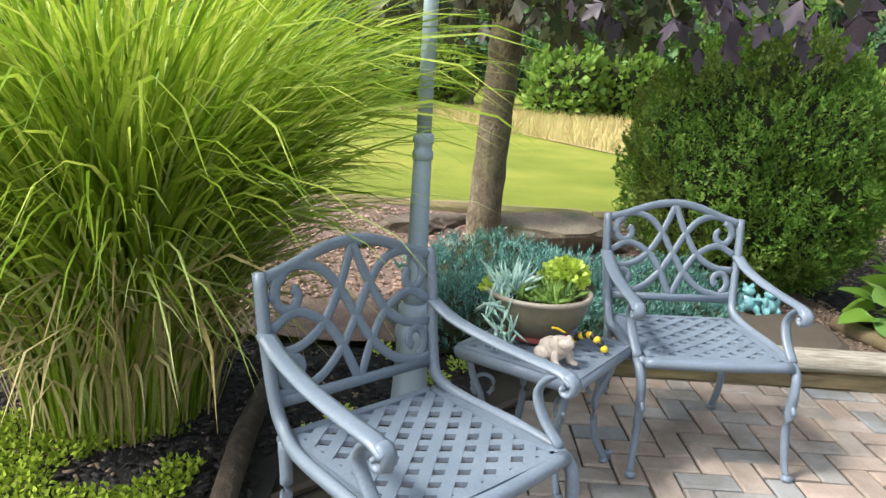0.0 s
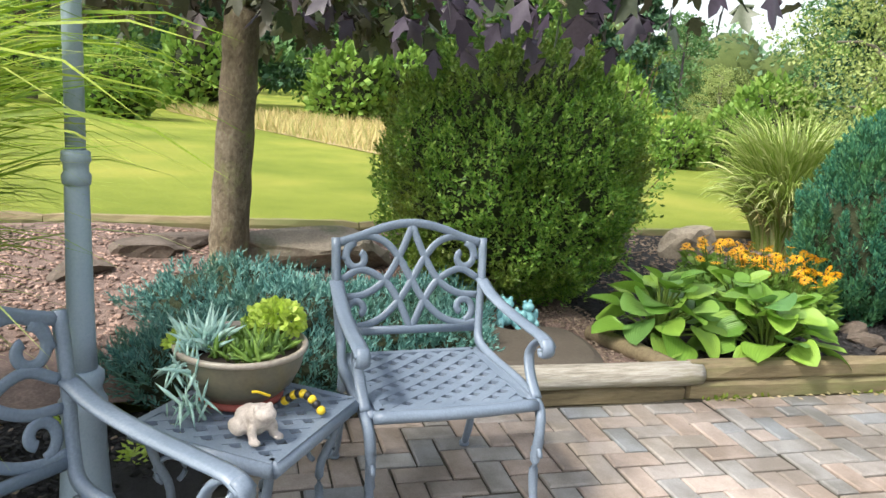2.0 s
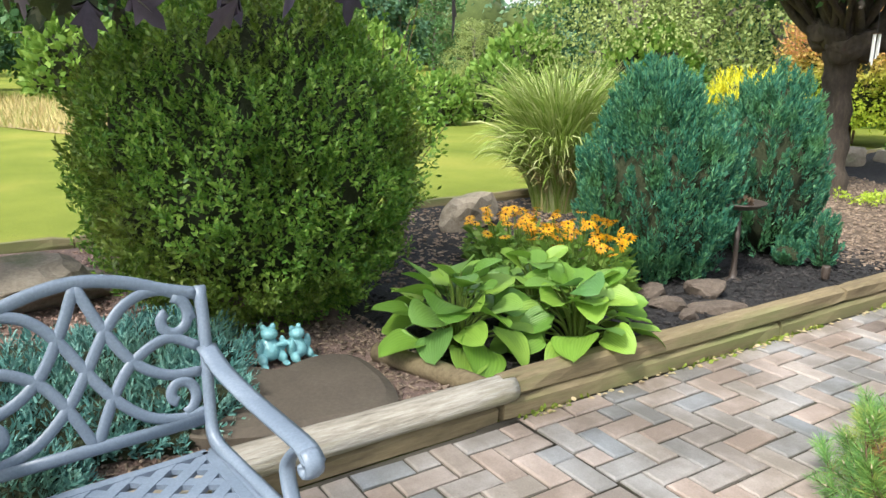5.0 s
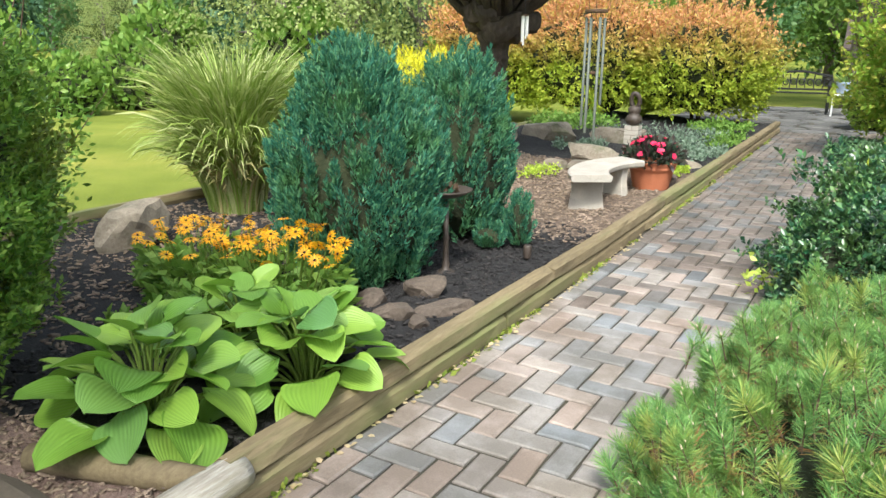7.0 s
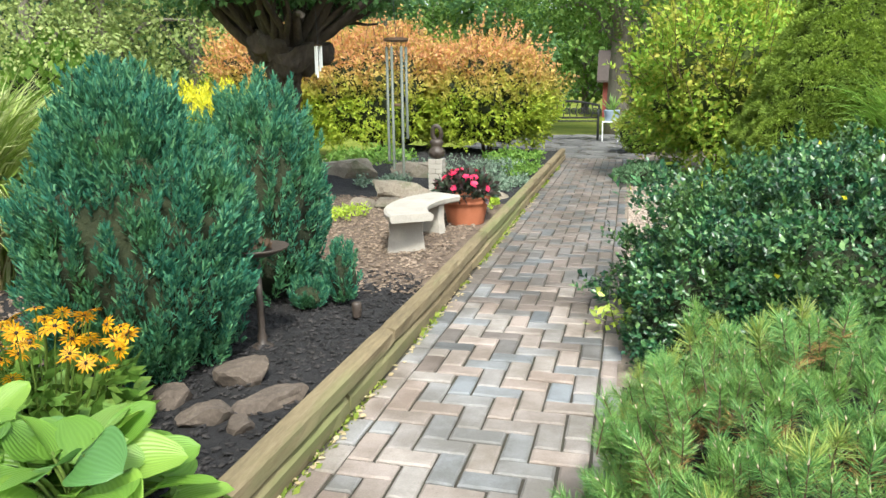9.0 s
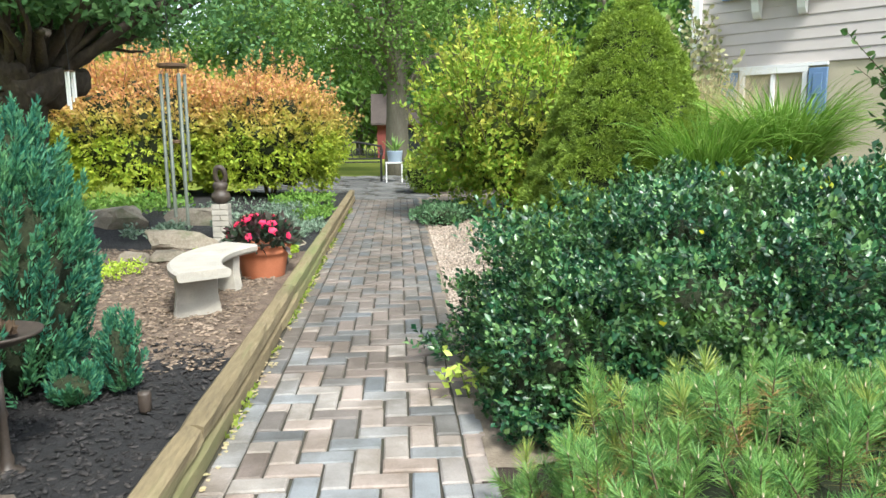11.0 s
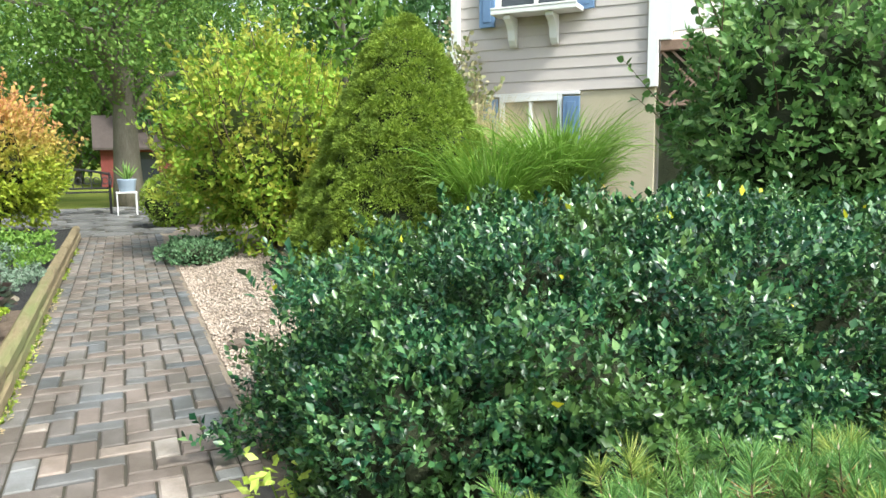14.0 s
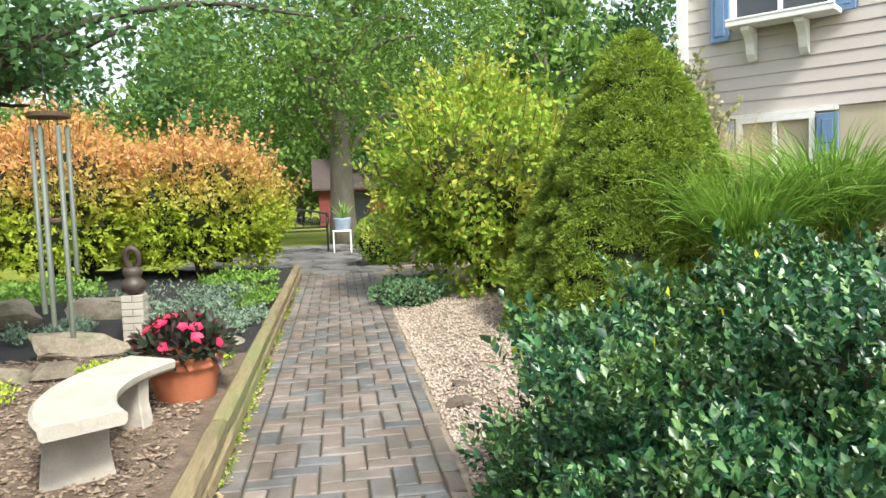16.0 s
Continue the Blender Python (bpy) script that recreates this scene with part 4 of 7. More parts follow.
def lattice_plate(x0, x1, y0, y1, z, cell=.052, bar=.026, thick=.012, bow=0.0, rim=.03):
    """A cast plate of diagonal bars in a solid rim."""
    bm = bmesh.new()

    def zz(x, y):
        return z - bow * (1 - ((2 * x - x0 - x1) / (x1 - x0)) ** 2) * (1 - ((2 * y - y0 - y1) / (y1 - y0)) ** 2)

    step = cell * math.sqrt(2)
    for s in (1, -1):
        c = -(x1 - x0) - (y1 - y0)
        while c < (x1 - x0) + (y1 - y0):
            pts = []
            for t in np.linspace(0, 1, 61):
                x = x0 + (x1 - x0) * t
                y = (y0 + y1) / 2 + s * (x - (x0 + x1) / 2) * .8 + c
                if y0 <= y <= y1:
                    pts.append((x, y, zz(x, y) - (.002 if s < 0 else 0)))
            if len(pts) > 3:
                add_sweep(bm, pts[::4] + ([pts[-1]] if (len(pts) - 1) % 4 else []), bar / 2, 4, .45)
            c += step
    for a, b in (((x0, y0), (x1, y0)), ((x1, y0), (x1, y1)), ((x1, y1), (x0, y1)), ((x0, y1), (x0, y0))):
        add_sweep(bm, [(a[0], a[1], z), ((a[0] + b[0]) / 2, (a[1] + b[1]) / 2, z), (b[0], b[1], z)], rim / 2 * 1.2, 4, .6)
    return bm


def build_chair(x, y, rz, label):
    """Cast armchair; it faces its own +y, x runs across."""
    ch = thing("patio_armchair", x, y, 0, label, "patio chair", "patio armchairs", rz)
    c = M["cast"]
    part("seat", lattice_plate(-.245, .245, -.23, .25, .425, .055, .043, bow=.012), c, ch)
    part("seat_apron", sweep(smooth_line([(-.27, .262, .415), (0, .285, .42), (.27, .262, .415)], 14), .022, 8, .9), c, ch, smooth=True)
    part("seat_rail", sweep([(-.262, -.24, .42), (-.268, 0, .416), (-.272, .26, .415)], .015, 8), c, ch, smooth=True)
    part("seat_rail", sweep([(.262, -.24, .42), (.268, 0, .416), (.272, .26, .415)], .015, 8), c, ch, smooth=True)
    # back: leans, with an arched crest and scrollwork
    lean = lambda z: -.25 - .16 * (z - .43)

    def line(pts, r, flat=.6):
        return sweep([(px, lean(pz), pz) for px, pz in pts], r, 8, flat, up=(0, 1, 0))

    back = part("back_frame", line(smooth_line([(-.275, .828), (-.2, .85), (-.1, .885), (0, .9), (.1, .885), (.2, .85), (.275, .828)], 30), .017, .5), c, ch, smooth=True)
    part("back_bottom_bar", line([(-.27, .507), (0, .507), (.27, .507)], .017, .5), c, back, smooth=True)
    for s in (-1, 1):
        bm = bmesh.new()
        pts = smooth_line([(s * .285, lean(.84) - .004, .845), (s * .283, lean(.7), .70), (s * .272, lean(.5), .53), (s * .268, -.225, .46), (s * .285, -.12, .43), (s * .292, .1, .425), (s * .288, .25, .405), (s * .28, .29, .33), (s * .275, .285, .2), (s * .282, .295, .08), (s * .29, .315, .015)], 44)
        add_sweep(bm, pts, [.017] * 10 + [.0175] * (len(pts) - 22) + list(np.linspace(.0175, .012, 12)), 6, 1.1)
        part("side_frame", bm, c, ch, smooth=True)
        part("foot", lathe([(.008, 0), (.02, .004), (.021, .014), (.012, .024)], 12, s * .29, .318), c, ch, smooth=True)
        part("knee_scroll", sweep([(s * .276, .29 + .026 * math.cos(a), .255 + .026 * math.sin(a)) for a in np.linspace(0, 4.6, 12)], .009, 6), c, ch, smooth=True)
        part("back_leg", sweep(smooth_line([(s * .262, -.225, .42), (s * .262, -.21, .28), (s * .262, -.235, .12), (s * .264, -.275, .02)], 18), [.017] * 10 + [.015] * 9, 8), c, ch, smooth=True)
        part("foot", lathe([(.008, 0), (.02, .004), (.021, .016), (.012, .028)], 12, s * .264, -.28), c, ch, smooth=True)
        arm = part("armrest", sweep(smooth_line([(s * .283, lean(.68), .69), (s * .288, -.2, .655), (s * .298, -.06, .632), (s * .306, .1, .622), (s * .308, .2, .618), (s * .306, .245, .6)], 25), .027, 8, .4), c, ch, smooth=True)
        part("arm_scroll", sweep([(s * .305, .222 + (.034 - .0055 * a) * math.sin(a), .585 + (.034 - .0055 * a) * math.cos(a)) for a in np.linspace(0, 4.8, 18)], .0085, 8, 2.7, (1, 0, 0)), c, arm, smooth=True)
        part("arm_support", sweep(smooth_line([(s * .304, .19, .612), (s * .302, .155, .585), (s * .296, .135, .54), (s * .29, .17, .48), (s * .287, .235, .425)], 22), .010, 8, 1.9, (1, 0, 0)), c, arm, smooth=True)
        w = s
        bars = [
            smooth_line([(w * .255, .78), (w * .235, .835), (w * .178, .86), (w * .105, .842), (w * .048, .785), (0, .71), (-w * .05, .64), (-w * .12, .58), (-w * .2, .556), (-w * .265, .56)], 36),
            smooth_line([(0, .897), (w * .045, .80), (w * .105, .71), (w * .18, .664), (w * .265, .655)], 20),
            smooth_line([(w * .265, .715), (w * .19, .748), (w * .105, .71), (w * .05, .64), (0, .54)], 20),
            [(w * q[0], q[1]) for q in scroll(.205, .79, .05, .018, 80, -240)],
            [(w * q[0], q[1]) for q in scroll(.205, .61, .046, .016, -80, 240)],
        ]
        for b_ in bars:
            b_ = [(u_, .507 + (v_ - .54) * (.393 / .365)) if v_ < .72 else (u_, .700 + (v_ - .72) * (.2 / .185)) for u_, v_ in b_]
            part("scroll_bar", line(b_, .0145, .42), c, back, smooth=True)
    part("stretcher", sweep([(-.26, -.235, .40), (.26, -.235, .40)], .011, 8), c, ch, smooth=True)
    return ch


build_chair(.654, -4.869, -85.7, "blue-grey cast aluminium armchair with scrolled back by the juniper")
build_chair(1.645, -5.88, -46.5, "blue-grey cast aluminium armchair beside the ornamental grass")


def build_table():
    tb = thing("side_table", .94, -5.475, 0, "blue-grey cast aluminium side table with lattice top", "side table", rz=55)
    c = M["cast"]
    part("tabletop", lattice_plate(-.215, .215, -.215, .215, .452, .05, .039), c, tb)
    for a, b in (((-1, -1), (1, -1)), ((1, -1), (1, 1)), ((1, 1), (-1, 1)), ((-1, 1), (-1, -1))):
        part("apron", sweep([(a[0] * .217, a[1] * .217, .435), (b[0] * .217, b[1] * .217, .435)], .022, 8, 1.1), c, tb, smooth=True)
    for sx, sy in ((-1, -1), (1, -1), (1, 1), (-1, 1)):
        part("leg", sweep(smooth_line([(sx * .195, sy * .195, .43), (sx * .175, sy * .175, .34), (sx * .15, sy * .15, .25), (sx * .155, sy * .155, .12), (sx * .185, sy * .185, .03), (sx * .2, sy * .2, .02), (sx * .2, sy * .2, .045)], 28), .013, 8), c, tb, smooth=True)
        part("foot", lathe([(.008, 0), (.018, .003), (.018, .012), (.01, .02)], 12, sx * .19, sy * .19), c, tb, smooth=True)
        part("leg_scroll", sweep([(sx * (.15 - .028 * math.cos(a)), sy * (.15 - .028 * math.cos(a)), .31 + .04 * math.sin(a)) for a in np.linspace(-1, 4.2, 14)], .008, 6), c, tb, smooth=True)


build_table()

# planter bowl with succulents on the table
BX, BY, BZ = .85, -5.50, .468
bowl = thing("planter_bowl", BX, BY, BZ, "brown glazed bowl planter with succulents on the side table", "planter")
part("bowl_body", lathe([(.075, .008), (.115, .02), (.15, .055), (.172, .1), (.182, .145), (.186, .158), (.176, .16), (.168, .15), (.16, .13)], 40, cap=False), M["bowl"], bowl, smooth=True)
part("foot_ring", lathe([(.105, 0), (.122, .002), (.124, .018), (.1, .02)], 32), M["bowl_foot"], bowl, "red clay foot", smooth=True)
part("rim", lathe([(.178, .15), (.189, .152), (.191, .162), (.186, .168), (.176, .166), (.172, .15)], 40, cap=False), M["bowl_rim"], bowl, "pale worn rim", smooth=True)
part("potting_soil", lathe([(.162, .125), (.163, .135), (.08, .146), (.01, .15)], 32), M["soil"], bowl)
part("painted_mark", sweep([(.186 * math.cos(a), .186 * math.sin(a) - 0, .075 + .012 * math.sin(9 * a)) for a in np.linspace(.15, .42, 9)], .004, 6), M["yellow"], bowl, "small yellow glaze mark")
g = np.random.default_rng(41)


def finger_plant(name, pos, n, length, width, material, parent, spread, label, droop=0.0):
    """A tuft of fleshy pointed leaves."""
    a = g.random(n) * 6.283
    e = g.random(n) ** .7 * spread
    tip = np.stack([np.sin(e) * np.cos(a), np.sin(e) * np.sin(a), np.cos(e) - droop * e], 1)
    base = np.tile(pos, (n, 1)) + .02 * g.normal(size=(n, 3)) * [1, 1, .3]
    tv = [(-.5, 0, 0), (0, 0, .45), (.5, 0, 0), (0, 0, -.45), (-.6, .5, 0), (0, .5, .5), (.6, .5, 0), (0, .5, -.5), (0, 1, .0)]
    tf = [(0, 1, 5), (0, 5, 4), (1, 2, 6), (1, 6, 5), (2, 3, 7), (2, 7, 6), (3, 0, 4), (3, 4, 7), (4, 5, 8), (5, 6, 8), (6, 7, 8), (7, 4, 8)]
    tv = [(p[0] * width / length, p[1], p[2] * width / length) for p in tv]
    vv, ff = scatter(base, tip, length * (.6 + .5 * g.random(n)), tv, tf)
    return mesh_ob(name, vv, ff, material, parent, label, smooth=True)


finger_plant("finger_succulent", (.01, -.10, .16), 70, .12, .012, M["succ_blue"], bowl, 1.2, "blue-grey finger succulent")
finger_plant("finger_succulent", (.09, -.15, .13), 42, .10, .011, M["succ_blue"], bowl, 2.2, "blue-grey finger succulent trailing over the rim", .25)
finger_plant("finger_succulent", (.15, -.13, .05), 30, .09, .010, M["succ_blue"], bowl, 2.4, "", .4)
for dx, dy, s in ((.03, .06, 1), (-.03, .02, 1), (.09, .03, .9), (.06, -.03, .8), (.0, .1, .8)):
    finger_plant("rosette", (dx, dy, .145), 46, .085 * s, .014, M["succ_green"], bowl, 1.35, "dark green spiky rosette")
vv, nn, _ = dome(520, (.075, .075, .06), 2, 5, 3, .2, -.3, .4)
tv, tf = scatter(vv + [-.06, .10, .2], nn + .5 * g.normal(size=nn.shape), .026, BROAD_V, BROAD_F)
mesh_ob("lime_sedum", tv, tf, M["succ_lime"], bowl, "lime green ruffled sedum")
vv, nn, _ = dome(160, (.04, .05, .03), 2, 5, 3, .2, -.3, .4)
tv, tf = scatter(vv + [-.02, -.15, .16], nn + .5 * g.normal(size=nn.shape), .025, BROAD_V, BROAD_F)
mesh_ob("lime_sedum", tv, tf, M["succ_lime"], bowl)


def blob(bm, c, r, seed=0, sub=3, rough=.04):
    vs = bmesh.ops.create_icosphere(bm, subdivisions=sub, radius=1)["verts"]
    for v in vs:
        k = 1 + rough * noise.noise(v.co * 3 + Vector((seed, 0, 0)))
        v.co = Vector(c) + Vector((v.co.x * r[0] * k, v.co.y * r[1] * k, v.co.z * r[2] * k))


def figure(name, bm, x, y, z, rz, material, label, category, voxel=.004):
    me = bpy.data.meshes.new(name)
    bm.to_mesh(me)
    bm.free()
    me.materials.append(material)
    for p in me.polygons:
        p.use_smooth = True
    ob = new(name, me)
    ob.matrix_basis = pose(x, y, z, 0, 0, rz)
    weld = ob.modifiers.new("weld", "REMESH")
    weld.mode, weld.voxel_size, weld.use_smooth_shade = "VOXEL", voxel, True
    return tagged(ob, label, category)


bm = bmesh.new()
blob(bm, (0, -.012, .036), (.044, .056, .038), 1, 3, .12)
blob(bm, (0, .022, .058), (.036, .04, .034), 2, 3, .12)
blob(bm, (0, .046, .074), (.030, .034, .021), 3, 3, .1)
for s in (-1, 1):
    blob(bm, (s * .02, .04, .09), (.009, .01, .008), 4, 2)
    blob(bm, (s * .04, -.02, .022), (.018, .036, .024), 5, 2, .1)
    blob(bm, (s * .03, .04, .024), (.013, .015, .028), 6, 2, .1)
    blob(bm, (s * .034, .058, .007), (.015, .02, .009), 7, 2, .1)
figure("toad_figurine", bm, 1.10, -5.465, .467, -60, M["toad"], "speckled stone toad figurine on the side table", "figurine")

cat = thing("caterpillar_toy", .97, -5.33, .467, "yellow and black jointed caterpillar ornament on the table", "ornament", rz=52)
for i in range(9):
    u = i / 8
    bm = bmesh.new()
    blob(bm, (-.06 + .12 * u, 0, .014 + .036 * math.sin(math.pi * u)), (.0135, .0135, .0135), i, 2, .02)
    part("segment", bm, M["yellow"] if i % 2 == 0 else M["black"], cat, "yellow segment" if i % 2 == 0 else "black segment", smooth=True)

# lamp post
lp = thing("lamp_post", .71, -5.95, .02, "slate-blue painted fluted lamp post in the garden bed", "lamp post")
part("post_base", lathe([(.084, 0), (.084, .05), (.074, .07), (.066, .2), (.06, .34), (.068, .36), (.068, .39), (.056, .41), (.053, .43), (.06, .45), (.06, .475), (.046, .49)], 24), M["post"], lp, smooth=True)
part("post_shaft", lathe([(.043, .49), (.039, .6), (.033, 1.03), (.029, 1.04)], 16), M["post"], lp, smooth=True)
part("post_collar", lathe([(.028, 1.03), (.037, 1.035), (.039, 1.06), (.033, 1.07), (.033, 1.09), (.039, 1.1), (.037, 1.125), (.028, 1.13)], 24), M["post"], lp, smooth=True)
part("upper_shaft", lathe([(.027, 1.12), (.026, 1.6), (.025, 2.75)], 12), M["post"], lp, smooth=True)

# ---- garden bed: figures, stones, bird bath ----
def frog_pair():
    bm = bmesh.new()
    for dx, dy, s, t in ((0, 0, 1, 0), (.03, .115, .92, .4)):
        q = lambda x, y, z: (dx + s * (x * math.cos(t) - y * math.sin(t)), dy + s * (x * math.sin(t) + y * math.cos(t)), s * z)
        blob(bm, q(0, 0, .06), (.05 * s, .048 * s, .06 * s), 1)
        blob(bm, q(.02, 0, .055), (.045 * s, .042 * s, .045 * s), 2)
        blob(bm, q(.01, 0, .135), (.042 * s, .038 * s, .03 * s), 3)
        for k in (-1, 1):
            blob(bm, q(.0, k * .023, .165), (.014 * s, .014 * s, .014 * s), 4, 2)
            blob(bm, q(.04, k * .045, .03), (.045 * s, .022 * s, .028 * s), 5, 2)
            blob(bm, q(.08, k * .05, .01), (.03 * s, .018 * s, .01 * s), 6, 2)
            blob(bm, q(.03, k * .052, .085), (.016 * s, .018 * s, .04 * s), 7, 2)
    blob(bm, (.045, .06, .09), (.016, .05, .014), 8, 2)
    return bm


figure("frog_statue", frog_pair(), -.84, -4.03, .10, 0, M["frog"], "pair of glazed blue-green ceramic frogs under the boxwood", "garden statue")

bm = bmesh.new()
ring = [(-.80, -4.42), (-.50, -4.62), (-.24, -4.5), (-.10, -4.15), (-.07, -3.86), (-.24, -3.72), (-.62, -3.70), (-.72, -3.86), (-.66, -4.06), (-.78, -4.2)]
ring = [q[:2] for q in smooth_line([(a, b, 0) for a, b in ring + ring[:1]], 40)][:-1]
lo = [bm.verts.new((x, y, .05)) for x, y in ring]
hi = [bm.verts.new((x, y, .125 + .008 * noise.noise(Vector((x * 6, y * 6, 0))))) for x, y in ring]
ce = [bm.verts.new((-.44 + (x + .44) * .88, -4.12 + (y + 4.12) * .9, .145 + .008 * noise.noise(Vector((x * 4, y * 4, 2))))) for x, y in ring]
for i in range(len(ring)):
    j = (i + 1) % len(ring)
    bm.faces.new((lo[i], lo[j], hi[j], hi[i]))
    bm.faces.new((hi[i], hi[j], ce[j], ce[i]))
bm.faces.new(ce)
tagged(part("flat_stone", bm, M["flat_rock"]), "large flat brown sandstone slab in the mulch", "stone")


def stone(x, y, sx, sy, sz, seed, rz=0.0, material="stone", label="grey-brown field stone in the bed", name="stone", sink=.35, base=None):
    z = bed_height(x, y) if base is None else base
    return tagged(part(name, rock(x, y, z + sz * (1 - 2 * sink) * .8, sx, sy, sz, seed, rz), M[material]), label, "stone", "garden stones")


stone(-.44, -1.50, .15, .11, .10, 2, .9, "stone_red", "angular brown stone at the foot of the juniper")
stone(-.20, -1.68, .17, .10, .055, 3, 1.1, "stone_red", "flat brown stone beside the path timber")
stone(-.40, -1.90, .11, .09, .075, 4, .2, "stone_red", "rounded brown stone by the hosta")
stone(-.22, -1.92, .07, .06, .05, 5, .2, "stone_red", "small brown stone by the hosta")
stone(-.62, -1.75, .11, .1, .08, 6, 1.2, "stone_red", "brown stone under the coneflowers")
stone(-2.55, -1.72, .24, .30, .22, 7, .2, "stone", "grey boulder at the back of the bed", "boulder", .15)
stone(-2.15, -4.95, .26, .68, .20, 8, .1, "stone", "long flat-topped grey boulder by the maple", "boulder", .15)
stone(-2.75, -5.95, .3, .36, .09, 9, .5, "stone_red", "flat tan stone slab by the lawn edge")
stone(-2.45, -6.1, .22, .26, .10, 10, .1, "stone_red", "flat reddish stone slab by the lawn edge")
stone(-2.0, -6.5, .2, .24, .08, 11, .8, "stone_red", "flat reddish stone slab in the mulch")
stone(-1.3, 3.75, .42, .22, .19, 12, .3, "stone", "large grey boulder behind the bench", "boulder")
stone(-1.22, 3.15, .24, .17, .10, 13, .2, "stone", "flat tan stones behind the bench")
stone(-1.45, 3.0, .17, .13, .12, 14, .9, "stone", "flat tan stones behind the bench")
stone(-2.3, 5.1, .5, .3, .26, 15, .1, "stone", "low grey boulder wall under the bushes", "boulder")
stone(-1.5, 5.6, .42, .28, .24, 16, .5, "stone", "low grey boulder wall under the bushes", "boulder")
stone(-3.0, 4.6, .4, .3, .22, 17, .5, "stone", "low grey boulder wall under the bushes", "boulder")
stone(-.25, 3.45, .16, .13, .10, 18, .5, "stone_red", "tan stone beside the path timber")
stone(-.17, 2.85, .10, .09, .08, 19, .1, "stone_red", "tan stone beside the terracotta pot")
stone(-.12, 3.1, .09, .08, .07, 20, .1, "stone_red", "tan stone beside the terracotta pot")
stone(-.3, 3.9, .24, .16, .10, 22, .1, "stone", "flat grey stone beside the path timber")
for i, (x, y, s) in enumerate(((1.36, 2.05, .10), (1.46, 2.4, .08), (1.42, 1.5, .07), (1.55, 2.8, .07), (1.32, .9, .06))):
    stone(x, y, s, s * .85, s * .6, 30 + i, i, "stone_red", "rounded brown stone edging the gravel", base=gz(y))

bath = thing("bird_bath", -.57, -1.06, bed_height(-.57, -1.06) - .01, "dark metal bird bath with a shallow dish", "bird bath")
part("pole", lathe([(.06, 0), (.055, .012), (.022, .03), (.026, .06), (.018, .08), (.016, .2), (.022, .22), (.016, .24), (.015, .47)], 16), M["bronze"], bath, smooth=True)
part("dish", lathe([(.02, .46), (.09, .475), (.15, .505), (.156, .515), (.148, .516), (.085, .49), (.01, .482)], 28), M["bronze"], bath, "shallow dark dish", smooth=True)
vv, nn, _ = dome(70, (.06, .06, .03), 2, 3, 3, .2, 0, .5)
tv, tf = scatter(vv + [0, 0, .49], nn + .6 * g.normal(size=nn.shape), .05, DIAMOND_V, DIAMOND_F)
mesh_ob("dry_twigs", tv, tf, M["twig"], bath, "dry twigs in the dish")

sl = thing("solar_light", -.27, -.52, bed_height(-.27, -.52), "small dark grey solar spotlight in the mulch", "garden light", rz=20)
part("lamp_body", lathe([(.022, .01), (.026, .02), (.028, .09), (.024, .1)], 16), M["bronze"], sl, smooth=True)
part("stake", lathe([(.006, -.05), (.008, .012)], 8), M["bronze"], sl)

# ---- concrete bench ----
bench = thing("garden_bench", .54, 1.53, bed_height(-.4, 1.5) - .015, "pale cast concrete curved garden bench on wood chips", "bench")
bm = bmesh.new()
R0, R1, A = .90, 1.235, 33.0
rings = []
for i in range(23):
    a = radians(180 - A + 2 * A * i / 22)
    ends = 1 - .25 * (abs(i - 11) / 11) ** 8 * .3
    row = []
    for r, z in ((R0 + .012, .275), (R0, .29), (R0 - .004, .322), (R0 + .014, .335), (R1 - .014, .335), (R1 + .004, .322), (R1, .29), (R1 - .012, .275)):
        row.append(bm.verts.new((r * math.cos(a), r * math.sin(a), z)))
    rings.append(row)
for a, b in zip(rings, rings[1:]):
    for j in range(8):
        bm.faces.new((a[j], a[(j + 1) % 8], b[(j + 1) % 8], b[j]))
bm.faces.new(rings[0])
bm.faces.new(rings[-1][::-1])
bmesh.ops.recalc_face_normals(bm, faces=bm.faces)
part("seat_slab", bm, M["concrete"], bench)
for s in (-1, 1):
    a = radians(180 + s * 20)
    bm = bmesh.new()
    lo = [(-.15, -.05), (.15, -.05), (.15, .05), (-.15, .05)]
    vlo = [bm.verts.new((x, y, 0)) for x, y in lo]
    vmid = [bm.verts.new((x * .86, y * .85, .15)) for x, y in lo]
    vhi = [bm.verts.new((x * .9, y * .9, .285)) for x, y in lo]
    for p_, q_ in ((vlo, vmid), (vmid, vhi)):
        for i in range(4):
            bm.faces.new((p_[i], p_[(i + 1) % 4], q_[(i + 1) % 4], q_[i]))
    bm.faces.new(vlo[::-1])
    bm.faces.new(vhi)
    bmesh.ops.bevel(bm, geom=list(bm.edges), offset=.006, segments=1, affect="EDGES")
    bm.transform(Matrix.Translation((1.07 * math.cos(a), 1.07 * math.sin(a), 0)) @ Matrix.Rotation(a, 4, "Z"))
    part("bench_leg", bm, M["concrete"], bench)

